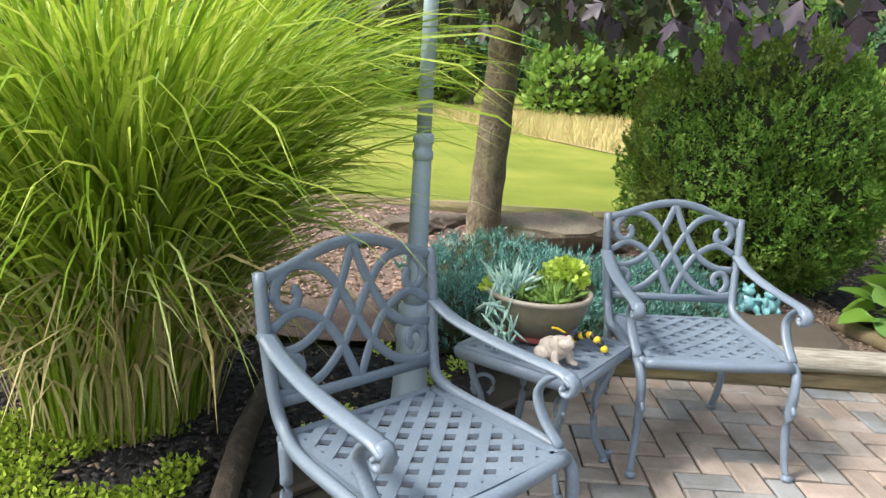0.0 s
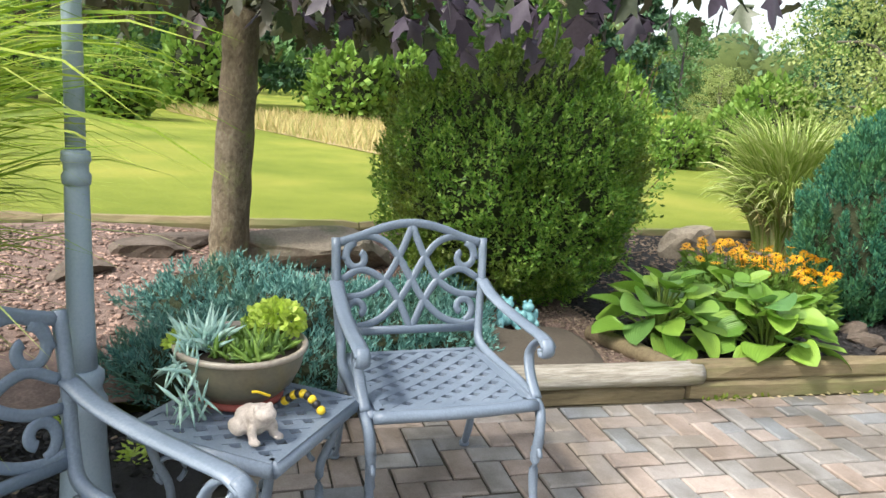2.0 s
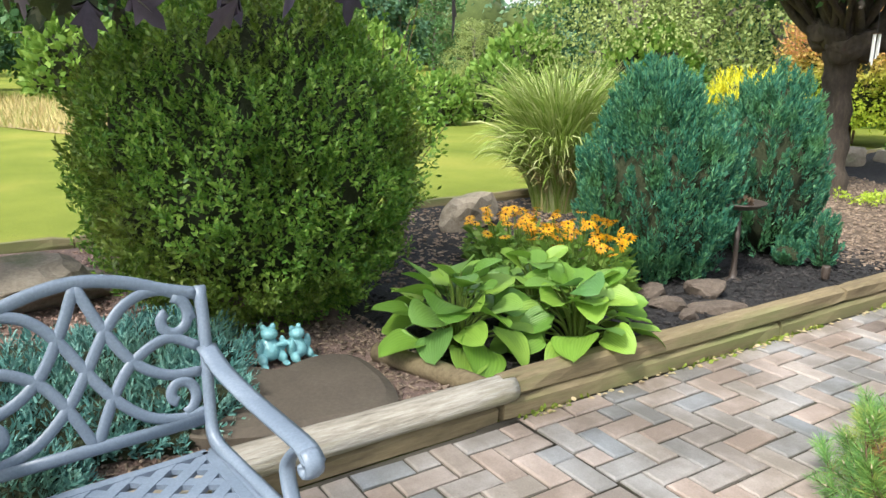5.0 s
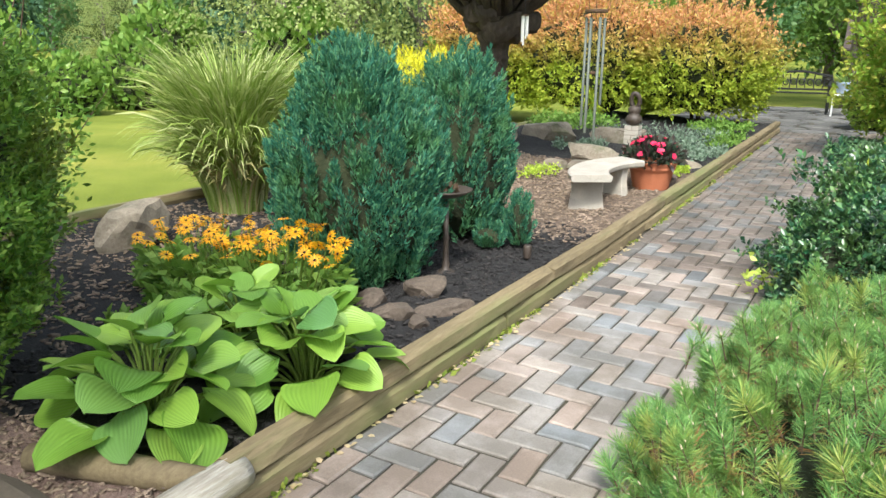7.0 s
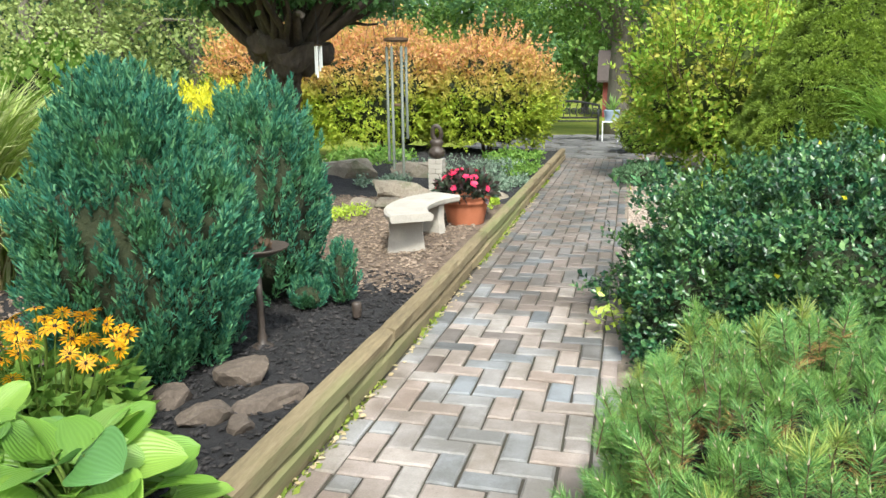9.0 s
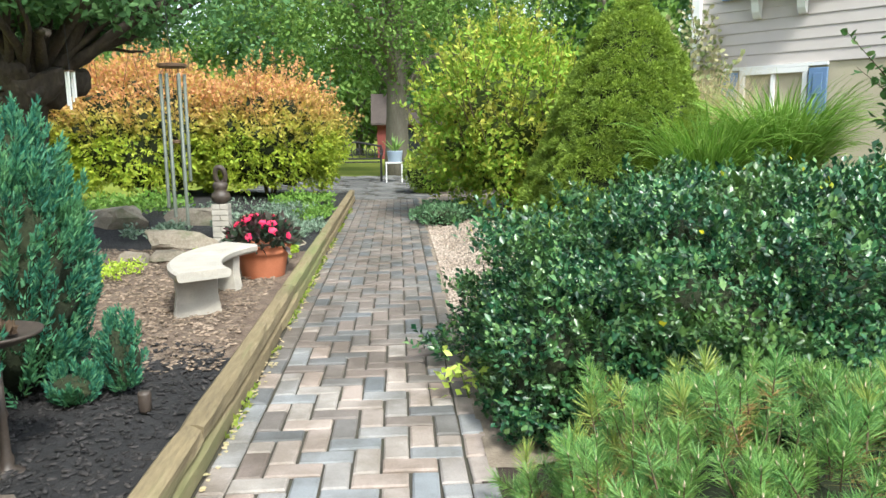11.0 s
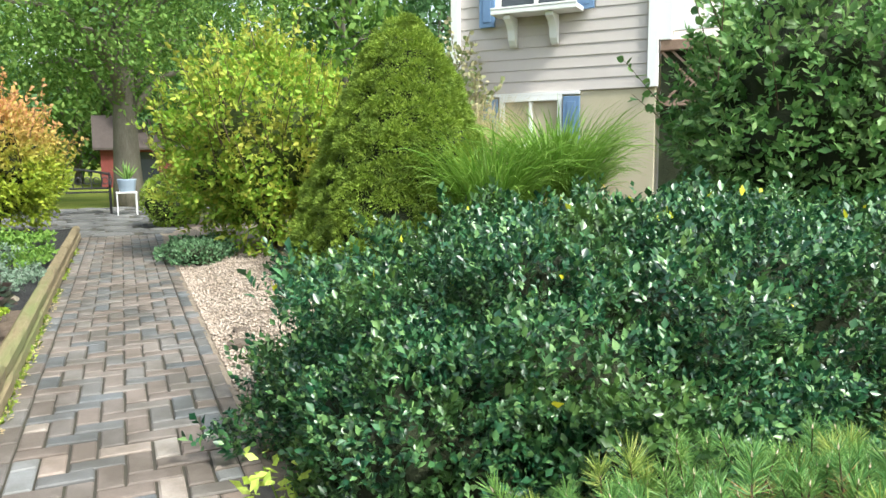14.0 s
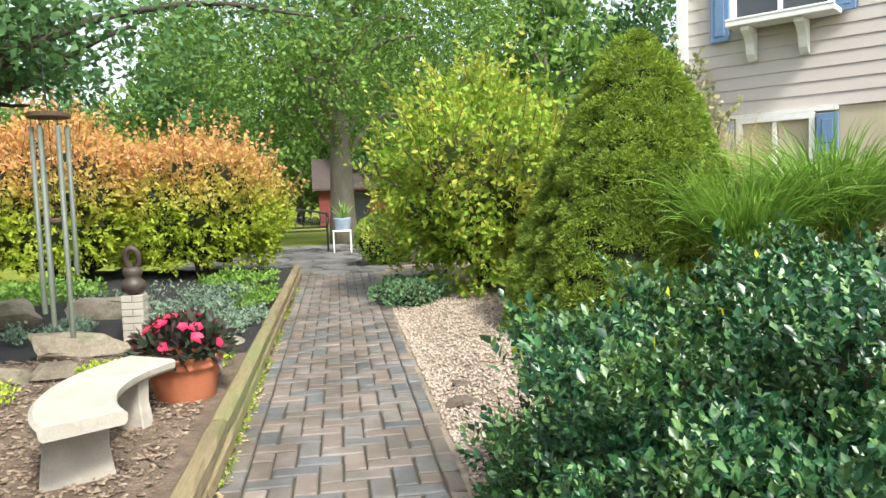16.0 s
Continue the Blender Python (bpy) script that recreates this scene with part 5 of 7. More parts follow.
# ---- terracotta pot with impatiens ----
pz = bed_height(-.25, 2.42) - .01
pot = thing("flower_pot", -.245, 2.42, pz, "terracotta pot of pink-red impatiens with bronze leaves", "flower pot")
part("pot_body", lathe([(.165, 0), (.17, .01), (.2, .16), (.212, .2), (.222, .205), (.228, .225), (.222, .232), (.235, .255), (.24, .275), (.232, .282), (.215, .275), (.2, .24)], 40, cap=False), M["terracotta"], pot, smooth=True)
part("potting_soil", lathe([(.205, .24), (.1, .25), (.01, .255)], 24), M["soil"], pot)
vv, nn, _ = dome(520, (.25, .25, .17), 2, 9, 2.5, .15, -.2, .3)
tv, tf = scatter(vv + [0, 0, .30], nn + [0, 0, .2] + .45 * g.normal(size=nn.shape), .075 + .03 * g.random(len(vv)), LEAF_V, LEAF_F)
mesh_ob("leaves", tv, tf, M["impatiens_leaf"], pot, "dark bronze-green leaves")
FLV = [(0, 0, 0)] + [(.5 * (1 if i % 2 else .72) * math.cos(2 * math.pi * i / 10), .5 * (1 if i % 2 else .72) * math.sin(2 * math.pi * i / 10), .1) for i in range(10)]
FLF = [(0, 1 + i, 1 + (i + 1) % 10) for i in range(10)]
vv, nn, _ = dome(30, (.25, .25, .19), 2, 9, 2.5, .12, .1, .02)
for p_, q_ in zip(vv, nn):
    for k in range(2):
        # lay the blossom flat on the foliage
        side = unit(np.cross(q_, [.3, .2, 1]))
        up2 = np.cross(q_, side)
        pts = np.array(FLV) * (.075 - .02 * k)
        tv = p_ + [0, 0, .31] + q_ * (.012 + .01 * k) + pts[:, :1] * side + pts[:, 1:2] * up2 + pts[:, 2:3] * q_
        if k == 0:
            keep_v, keep_f = tv, np.array(FLF)
        else:
            keep_v, keep_f = np.vstack([keep_v, tv]), np.vstack([keep_f, np.array(FLF) + len(keep_v)])
    mesh_ob("blossom", keep_v, keep_f, M["petal"], pot, "pink-red blossom")

# ---- pedestal ornament ----
sz_ = bed_height(-.95, 4.2) - .01
orn = thing("garden_ornament", -.95, 4.2, sz_, "dark twisted metal ornament on a white brick pedestal", "garden ornament")
bm = bmesh.new()
for i in range(7):
    for s in range(2):
        o = (.006 if i % 2 else -.006)
        if i % 2:
            add_box(bm, -.085, .085, -.085 + .087 * s, -.002 + .087 * s, .058 * i, .058 * i + .054, .004)
        else:
            add_box(bm, -.085 + .087 * s, -.002 + .087 * s, -.085, .085, .058 * i, .058 * i + .054, .004)
part("pedestal", bm, M["concrete"], orn, "stacked whitewashed bricks")
part("urn", lathe([(.04, .405), (.085, .43), (.1, .47), (.09, .51), (.06, .54), (.07, .56), (.08, .6), (.06, .63)], 20), M["bronze"], orn, smooth=True)
part("twist", sweep([(.06 * math.sin(a) * (1 - .3 * a / 6.3), .02 * math.cos(a), .70 + .085 * -math.cos(a)) for a in np.linspace(.3, 6.0, 26)], .027, 8), M["bronze"], orn, smooth=True)

# ---- wind chime hanging from the pollard ----
wc = thing("wind_chime", -.76, 2.0, 0, "tall silver tube wind chime with a dark wooden disc", "wind chime")
part("top_disc", lathe([(.1, 1.745), (.105, 1.75), (.105, 1.768), (.1, 1.772)], 24), M["wood_disc"], wc, "dark wooden disc")
for i in range(6):
    a = 2 * math.pi * i / 6 + .3
    L = .78 + .065 * i
    part("tube", lathe([(.0125, 1.70 - L), (.013, 1.70 - L + .003), (.013, 1.70), (.01, 1.70)], 12, .082 * math.cos(a), .082 * math.sin(a), False), M["steel"], wc, smooth=True)
    part("string", sweep([(.082 * math.cos(a), .082 * math.sin(a), 1.69), (.082 * math.cos(a), .082 * math.sin(a), 1.75)], .002, 4), M["black"], wc)
part("clapper", lathe([(.045, 1.2), (.05, 1.205), (.05, 1.22), (.045, 1.225)], 20), M["wood_disc"], wc)
part("string", sweep([(0, 0, 1.22), (0, 0, 1.75)], .002, 4), M["black"], wc)
part("hanger", sweep([(0, 0, 1.77), (-.02, .02, 2.0), (-.03, .03, 2.32)], .003, 4), M["black"], wc)

# ---- far terrace furniture ----
fb = thing("metal_bench", .06, 14.1, .14, "black metal scroll-back bench on the far terrace", "bench", rz=0)
part("seat", lattice_plate(-.75, .62, -.25, .25, .45, .06, .03), M["black"], fb)
part("back_rail", sweep(smooth_line([(-.75, .27, .82), (-.05, .28, .92), (.62, .27, .82)], 16), .026, 6), M["black"], fb)
part("back_rail", sweep([(-.75, .25, .52), (.62, .25, .52)], .022, 6), M["black"], fb)
for i in range(9):
    xx = -.75 + 1.37 * i / 8
    part("back_bar", sweep([(xx, .25, .52), (xx + .05 * math.sin(i), .265, .68), (xx, .275, .86)], .014, 6), M["black"], fb)
    if i < 8:
        part("back_scroll", sweep([(xx + .085 + .06 * math.cos(a), .265, .68 + .07 * math.sin(a)) for a in np.linspace(0, 5.6, 14)], .013, 5), M["black"], fb)
for s in (-.75, .62):
    part("leg", sweep([(s, -.24, 0), (s, -.24, .66)], .026, 6), M["black"], fb)
    part("leg", sweep([(s, .3, 0), (s, .25, .45), (s, .27, .82)], .026, 6), M["black"], fb)
    part("armrest", sweep(smooth_line([(s, .27, .7), (s, .0, .69), (s, -.25, .66), (s, -.29, .6)], 12), .028, 6), M["black"], fb)
ft = thing("white_table", .98, 13.5, .14, "small white metal plant table on the far terrace", "side table")
part("tabletop", box(-.2, .2, -.2, .2, .44, .465, .006), M["white_paint"], ft)
for sx in (-.18, .18):
    for sy in (-.18, .18):
        part("leg", sweep([(sx, sy, 0), (sx, sy, .44)], .014, 8), M["white_paint"], ft)
fp = thing("agave_pot", 1.0, 13.5, .606, "grey pot with a spiky agave on the white table", "flower pot")
part("pot", lathe([(.14, 0), (.15, .01), (.185, .24), (.19, .26), (.17, .26), (.16, .22)], 20), M["post"], fp, smooth=True)
finger_plant("agave", (0, 0, .24), 26, .42, .035, M["succ_green"], fp, .9, "spiky green agave")

shed = thing("shed", 2.6, 36, -.35, "small red board shed with a dark shingle roof", "shed")
part("wall", box(-2.2, 2.2, -1.5, 1.5, 0, 2.2), M["shed_red"], shed)
for i in range(30):
    part("board", box(-2.2 + .147 * i, -2.2 + .147 * i + .14, -1.525, -1.502, .05, 2.2), M["shed_red"], shed)
part("doorway", box(-.9, .3, -1.54, -1.527, .05, 1.95), M["glass"], shed)
bm = bmesh.new()
for s in (-1, 1):
    vs = [bm.verts.new(p_) for p_ in ((-2.5, s * 1.9, 2.05), (2.5, s * 1.9, 2.05), (2.5, 0, 3.6), (-2.5, 0, 3.6), (-2.5, s * 1.9, 2.15), (2.5, s * 1.9, 2.15), (2.5, 0, 3.7), (-2.5, 0, 3.7))]
    for q_ in ((0, 1, 2, 3), (7, 6, 5, 4), (0, 4, 5, 1), (1, 5, 6, 2), (2, 6, 7, 3), (3, 7, 4, 0)):
        bm.faces.new([vs[i] for i in q_])
bmesh.ops.recalc_face_normals(bm, faces=bm.faces)
part("roof", bm, M["roof"], shed, "dark shingle roof")

# ---- shrubs and hedges ----
def plant(name, x, y, z, label, category, group=""):
    return thing(name, x, y, z, label, category, group)


def stems(parent, n, spread, height, r, material, seed):
    g = np.random.default_rng(seed)
    for i in range(n):
        a = g.random() * 6.283
        e = spread * (.3 + .7 * g.random())
        p_ = smooth_line([(.05 * math.cos(a), .05 * math.sin(a), -.03), (e * .4 * math.cos(a), e * .4 * math.sin(a), height * .45), (e * math.cos(a), e * math.sin(a), height)], 8)
        part("stem", sweep(p_, list(np.linspace(r, r * .5, len(p_))), 6), material, parent, smooth=True)


def leaf_coat(parent, name, n, dims, centre, size, material, power=2.0, seed=1, freq=2.0, amp=.12, low=-.6, shell=.14, tip_up=.5, jitter=.6, tv=DIAMOND_V, tf=DIAMOND_F, core_mat="dark_core", shrink=.84, spread=.5, label="", whorl=0, fold=None):
    p_, nn, _ = dome(n // whorl if whorl else n, dims, power, seed, freq, amp, low, shell)
    tip = nn + [0, 0, tip_up] + jitter * rng.normal(size=nn.shape)
    s = size * (1 - spread / 2 + spread * rng.random(len(p_)))
    # leaves lie with their faces turned outwards
    roll = nn + .55 * rng.normal(size=nn.shape)
    if whorl:
        # shoots: leaves in a whorl that opens round each shoot's tip
        axis = unit(nn + [0, 0, tip_up] + jitter * .7 * rng.normal(size=nn.shape))
        k = np.tile(np.arange(whorl), len(axis))
        axis = np.repeat(axis, whorl, 0)
        side = unit(np.cross(axis, rng.normal(size=axis.shape)))
        out = (.35 + .75 * k / whorl)[:, None]
        p_ = np.repeat(p_, whorl, 0) - axis * (size * .42 * k)[:, None] + side * size * .1
        tip = axis + side * out * 1.3 + .15 * rng.normal(size=axis.shape)
        roll = axis - side * .4
        s = np.repeat(s, whorl) * (.75 + .4 * rng.random(len(p_)))
        tv, tf = fold or FOLD_V, FOLD_F
    vv, ff = scatter(p_ + centre, tip, s, tv, tf, roll=roll)
    ob = mesh_ob(name, vv, ff, material, parent, label)
    # solid core closes see-through gaps and carries the inner shade as colour
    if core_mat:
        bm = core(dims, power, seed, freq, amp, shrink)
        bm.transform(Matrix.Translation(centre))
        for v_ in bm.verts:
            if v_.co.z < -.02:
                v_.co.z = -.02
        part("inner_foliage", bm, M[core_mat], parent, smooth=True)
    return ob


# big boxwood
bx = plant("boxwood", -1.60, -3.80, .1, "large rounded dark green boxwood shrub behind the hostas", "shrub")
leaf_coat(bx, "leaves", 66000, (.80, .83, .86), (0, 0, .82), .030, M["boxwood"], 2.35, 3, 4.2, .15, -.93, .10, .9, .6, spread=.6, shrink=.8, whorl=6)
leaf_coat(bx, "new_growth", 9000, (.82, .85, .88), (0, 0, .82), .032, M["boxwood"], 2.35, 3, 4.2, .17, -.7, .04, 1.4, .5, core_mat=None, whorl=8)
stems(bx, 7, .3, .45, .03, M["twig"], 2)

# hosta leaves as modelled blades
def hosta_mesh(k):
    """A heart-shaped ribbed leaf: length along +y, arching down at the tip."""
    g = random.Random(k)
    bm = bmesh.new()
    uv = bm.loops.layers.uv.new("UVMap")
    nu, nv = 8, 9
    width = g.uniform(.40, .50)
    arch, cup = g.uniform(.08, .3), g.uniform(.1, .24)
    rows = []
    for j in range(nv + 1):
        t = j / nv
        w = width * (math.sin(math.pi * (t ** .58)) ** .5 if 0 < t < 1 else .0) + (.012 if t == 0 else 0)
        row = []
        for i in range(nu + 1):
            u = -1 + 2 * i / nu
            back = -.16 * (1 - abs(1 - 2 * abs(u))) * max(0, 1 - 3 * t) if t < .33 else 0
            z = cup * abs(u) ** 1.5 * w * 1.6 - arch * t * t * .8 + .02 * math.sin(7 * t + 2 * u + k) * abs(u)
            row.append(bm.verts.new((u * w, t + back, z)))
        rows.append(row)
    for j in range(nv):
        for i in range(nu):
            try:
                fc = bm.faces.new((rows[j][i], rows[j][i + 1], rows[j + 1][i + 1], rows[j + 1][i]))
            except ValueError:
                continue
            for lp_, (a, b) in zip(fc.loops, ((i, j), (i + 1, j), (i + 1, j + 1), (i, j + 1))):
                lp_[uv].uv = (a / nu * 1.6, b / nv)
            fc.smooth = True
    me = bpy.data.meshes.new("leaf")
    bm.to_mesh(me)
    bm.free()
    me.materials.append(M["hosta"])
    return me


HOSTA = [hosta_mesh(k) for k in range(7)]


def hosta(x, y, n, reach, height, size, seed):
    h = plant("hosta", x, y, bed_height(x, y), "broad-leaved green hosta spilling over the timber edge", "hosta", "hostas by the path")
    g = random.Random(seed)
    for i in range(n):
        u = (i + .5) / n
        a = i * 2.39996 + g.uniform(-.25, .25)
        r = reach * math.sqrt(u) * g.uniform(.85, 1.1)
        z = height * (1 - .75 * u ** 1.3) * g.uniform(.85, 1.1)
        tip_down = 26 - 44 * u + g.uniform(-26, 26)
        s = size * (.72 + .45 * math.sqrt(u)) * g.uniform(.85, 1.15)
        bx_, by_ = r * .55 * math.cos(a), r * .55 * math.sin(a)
        ob = new("leaf", HOSTA[g.randrange(7)])
        ob.parent = h
        ob.matrix_basis = Matrix.LocRotScale((bx_, by_, max(.05, z)), Euler((radians(tip_down), radians(g.uniform(-34, 34)), a - math.pi / 2 + g.uniform(-.3, .3)), "XYZ"), (s * 1.15, s, s))
        part("stalk", sweep(smooth_line([(.02 * math.cos(a), .02 * math.sin(a), 0), (bx_ * .5, by_ * .5, max(.05, z) * .7), (bx_, by_, max(.05, z))], 6), .006, 5), M["stem"], h, smooth=True)


hosta(-.50, -3.24, 40, .46, .36, .172, 1)
hosta(-.24, -2.72, 42, .44, .36, .168, 2)
hosta(-.62, -2.66, 32, .40, .36, .145, 3)

# coneflowers: black-eyed daisies
def daisy_mesh():
    bm = bmesh.new()
    n = 12
    for i in range(n):
        a = 2 * math.pi * i / n
        da = .2
        c = [(.12, a - da * .5, .01), (.62, a - da, .02), (1, a, -.12), (.62, a + da, .02), (.12, a + da * .5, .01)]
        bm.faces.new([bm.verts.new((r * math.cos(q), r * math.sin(q), z + .03 * (i % 2))) for r, q, z in c])
    me = bpy.data.meshes.new("petals")
    bm.to_mesh(me)
    bm.free()
    me.materials.append(M["rud_petal"])
    bm = lathe([(.15, .0), (.16, .06), (.12, .15), (.04, .2)], 10)
    for f_ in bm.faces:
        f_.smooth = True
    me2 = bpy.data.meshes.new("flower_eye")
    bm.to_mesh(me2)
    bm.free()
    me2.materials.append(M["rud_eye"])
    return me, me2


PETALS, EYE_ME = daisy_mesh()


def rudbeckia(x, y, n, rx, ry, h, seed):
    p_ = plant("black_eyed_susan", x, y, bed_height(x, y), "clump of orange-yellow daisies with dark centres", "flowers", "daisy clumps")
    g = random.Random(seed)
    for i in range(n):
        a, r = g.uniform(0, 6.283), math.sqrt(g.random())
        px_, py_ = rx * r * math.cos(a), ry * r * math.sin(a)
        z = h * (.78 + .3 * g.random()) * (1 - .22 * r * r)
        s = g.uniform(.034, .05)
        m = Matrix.LocRotScale((px_, py_, z), Euler((g.gauss(.25, .35), g.gauss(.25, .3), g.uniform(0, 6))), (s, s, s))
        fl = new("flower", PETALS)
        fl.parent, fl.matrix_basis = p_, m
        ey = new("flower_eye", EYE_ME)
        ey.parent = fl
        part("stem", sweep(smooth_line([(px_ * .55, py_ * .55, 0), (px_ * .75, py_ * .75, z * .5), (px_, py_, z)], 4), .0026, 4), M["stem"], p_)
    q = np.random.default_rng(seed)
    k = 900
    a, r = q.random(k) * 6.283, np.sqrt(q.random(k))
    z = (.03 + .55 * q.random(k) ** 1.6) * h
    pos = np.stack([rx * .95 * r * np.cos(a), ry * .95 * r * np.sin(a), z], 1)
    tip = np.stack([np.cos(a) + q.normal(size=k) * .6, np.sin(a) + q.normal(size=k) * .6, .3 + q.normal(size=k) * .5], 1)
    vv, ff = scatter(pos, tip, .05 + .06 * q.random(k), LEAF_V, LEAF_F)
    mesh_ob("leaves", vv, ff, M["rud_leaf"], p_)


rudbeckia(-.92, -2.12, 60, .38, .28, .47, 1)
rudbeckia(-1.5, -2.05, 56, .46, .32, .38, 2)

# conifers with upright feathery sprays
def feather(parent, name, n, dims, centre, length, material, power=2.0, seed=1, low=-.8, amp=.14, freq=2.4, lean=1.2, per=9, shell=.2, thin=.1, core_mat="dark_core", shrink=.82):
    """Sprays: a leading shoot with short scale-leaf twigs up both sides."""
    p_, nn, _ = dome(n, dims, power, seed, freq, amp, low, shell)
    tip = unit(nn * .8 + [0, 0, lean] + .32 * rng.normal(size=nn.shape))
    L = length * (.6 + .7 * rng.random(len(p_)))
    pos, tips, size = [], [], []
    for i in range(per):
        t = i / per
        side = unit(np.cross(tip, rng.normal(size=tip.shape)))
        pos.append(p_ + tip * (L * (t - .3))[:, None])
        tips.append(tip + side * (.75 * (1 - .55 * t)))
        size.append(L * (.52 - .28 * t))
    vv, ff = scatter(np.vstack(pos) + centre, np.vstack(tips), np.concatenate(size), [(-thin, .12, 0), (thin, .12, 0), (thin * .6, .8, .03), (-thin * .25, 1, 0)], [(0, 1, 2), (0, 2, 3)])
    ob = mesh_ob(name, vv, ff, material, parent)
    bm = core(dims, power, seed, freq, amp, shrink)
    bm.transform(Matrix.Translation(centre))
    for v_ in bm.verts:
        v_.co.z = max(v_.co.z, -.02)
    part("inner_foliage", bm, M[core_mat], parent, smooth=True)
    return ob


def plumes(parent, name, n, dims, centre, length, material, power=2.0, seed=1, low=-.8, amp=.14, freq=2.4, per=70, rad=.03, leaf=.03, shrink=.86):
    """Upright pointed plumes of scale leaves, packed over a lumpy core whose near-black colour darkens the gaps."""
    p_, nn, _ = dome(n, dims, power, seed, freq, amp, low, .13)
    n = len(p_)
    axis = unit(nn * .42 + [0, 0, 1.0] + .13 * rng.normal(size=nn.shape))
    L = np.repeat(length * (.6 + .8 * rng.random(n)), per)
    ax = np.repeat(axis, per, 0)
    t = rng.random(n * per) ** .85
    side = unit(np.cross(ax, rng.normal(size=ax.shape)))
    wide = np.repeat(rad * (.7 + .6 * rng.random(n)), per) * (1 - t) ** .55 * (.45 + .55 * np.minimum(1, 3 * t))
    pos = np.repeat(p_, per, 0) + ax * (L * (t - .5))[:, None] + side * (wide * (.35 + .65 * rng.random(n * per)))[:, None]
    pos[:, 2] = np.maximum(pos[:, 2] + centre[2], .0) - centre[2]
    tip = ax + side * (.75 - .45 * t)[:, None] + .15 * rng.normal(size=ax.shape)
    vv, ff = scatter(pos + centre, tip, leaf * (.65 + .7 * rng.random(n * per)), [(-.15, 0, 0), (.15, .08, 0), (.1, .8, .03), (-.04, 1, 0)], [(0, 1, 2), (0, 2, 3)])
    ob = mesh_ob(name, vv, ff, material, parent)
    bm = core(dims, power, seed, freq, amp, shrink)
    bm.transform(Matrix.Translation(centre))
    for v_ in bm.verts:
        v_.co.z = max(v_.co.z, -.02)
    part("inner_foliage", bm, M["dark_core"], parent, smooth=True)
    return ob


ja = plant("juniper", -1.0, -1.36, .1, "upright blue-green juniper beside the bird bath", "conifer", "upright junipers")
plumes(ja, "sprays", 720, (.45, .46, .56), (.02, 0, .52), .2, M["juniper"], 2.4, 5, amp=.16, freq=3.2)
plumes(ja, "crown_sprays", 330, (.31, .31, .44), (-.03, -.02, .82), .22, M["juniper"], 1.9, 6, low=-.2, amp=.2, freq=3.5)
plumes(ja, "top_sprays", 90, (.15, .15, .22), (-.08, .02, 1.06), .2, M["juniper"], 2.0, 16, low=-.2, amp=.2, freq=3)
plumes(ja, "side_sprays", 150, (.17, .16, .42), (.24, .06, .40), .18, M["juniper"], 2.2, 8, amp=.2, freq=3)
stems(ja, 4, .15, .4, .025, M["twig"], 3)
jb = plant("juniper", -.98, -.22, .1, "upright blue-green juniper near the pollard tree", "conifer", "upright junipers")
plumes(jb, "sprays", 430, (.36, .42, .58), (0, 0, .54), .2, M["juniper"], 2.4, 7, amp=.16, freq=3.2)
plumes(jb, "crown_sprays", 200, (.27, .31, .42), (.0, .06, .82), .22, M["juniper"], 2.0, 9, low=-.2, amp=.2, freq=3.4)
jc = plant("small_juniper", -.46, -.22, .1, "small blue-green juniper shoot in the mulch", "conifer", "upright junipers")
plumes(jc, "sprays", 60, (.085, .095, .16), (0, 0, .15), .12, M["juniper"], 2.0, 4, rad=.022, leaf=.024)
jd = plant("small_juniper", -.62, -.38, .1, "low spreading juniper shoots in the mulch", "conifer", "upright junipers")
plumes(jd, "sprays", 40, (.10, .08, .07), (0, 0, .06), .1, M["juniper"], 2.0, 14, rad=.022, leaf=.024)

# blue rug juniper
rj = plant("rug_juniper", -.62, -5.1, .08, "low spreading silvery blue rug juniper behind the chairs", "groundcover")
for i_, (dx, dy, rx_, ry_, rz_, nn_) in enumerate(((-.1, .1, .62, .7, .20, 1500), (.42, -.55, .36, .4, .22, 800), (.1, .55, .3, .3, .15, 500), (-.45, -.45, .4, .5, .26, 800), (.1, -.2, .45, .45, .28, 900), (-.3, .55, .4, .45, .2, 700), (.5, -.15, .25, .35, .17, 500))):
    feather(rj, "spray_mound", nn_, (rx_, ry_, rz_), (dx, dy, .05), .085, M["rug"], 2.0, 12 + i_, -.1, .32, 3.4, .55, 10, .3, .12)

# golden conifer behind the junipers
gc = plant("golden_conifer", -2.15, 1.25, .1, "bright golden conifer behind the junipers", "conifer")
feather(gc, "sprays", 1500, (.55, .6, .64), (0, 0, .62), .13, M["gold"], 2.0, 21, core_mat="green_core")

# ---- ornamental grasses ----
def grass(name, x, y, z, label, n, base_r, length, spread, droop, width, material, seed, thatch=None, segs=7, lean=(0, 0)):
    p_ = plant(name, x, y, z, label, "ornamental grass")
    vv, ff = blades(n, base_r, length, spread, droop, width, segs, seed, *lean)
    vv[:, 2] = np.maximum(vv[:, 2], -.02)
    mesh_ob("blades", vv, ff, material, p_)
    if thatch:
        r, h = thatch
        vv, ff = blades(int(n * .2), base_r * 1.1, length * .55, spread * 1.5, droop * 1.6, width, 5, seed + 50)
        vv[:, 2] = np.maximum(vv[:, 2], -.02)
        mesh_ob("dry_blades", vv, ff, M["straw"], p_, "dry straw-coloured lower blades")
        part("crown", lathe([(r * .8, -.02), (r, h * .3), (r * 1.1, h * .7), (r * .6, h)], 14), M["grass_core"], p_, smooth=True)
    return p_


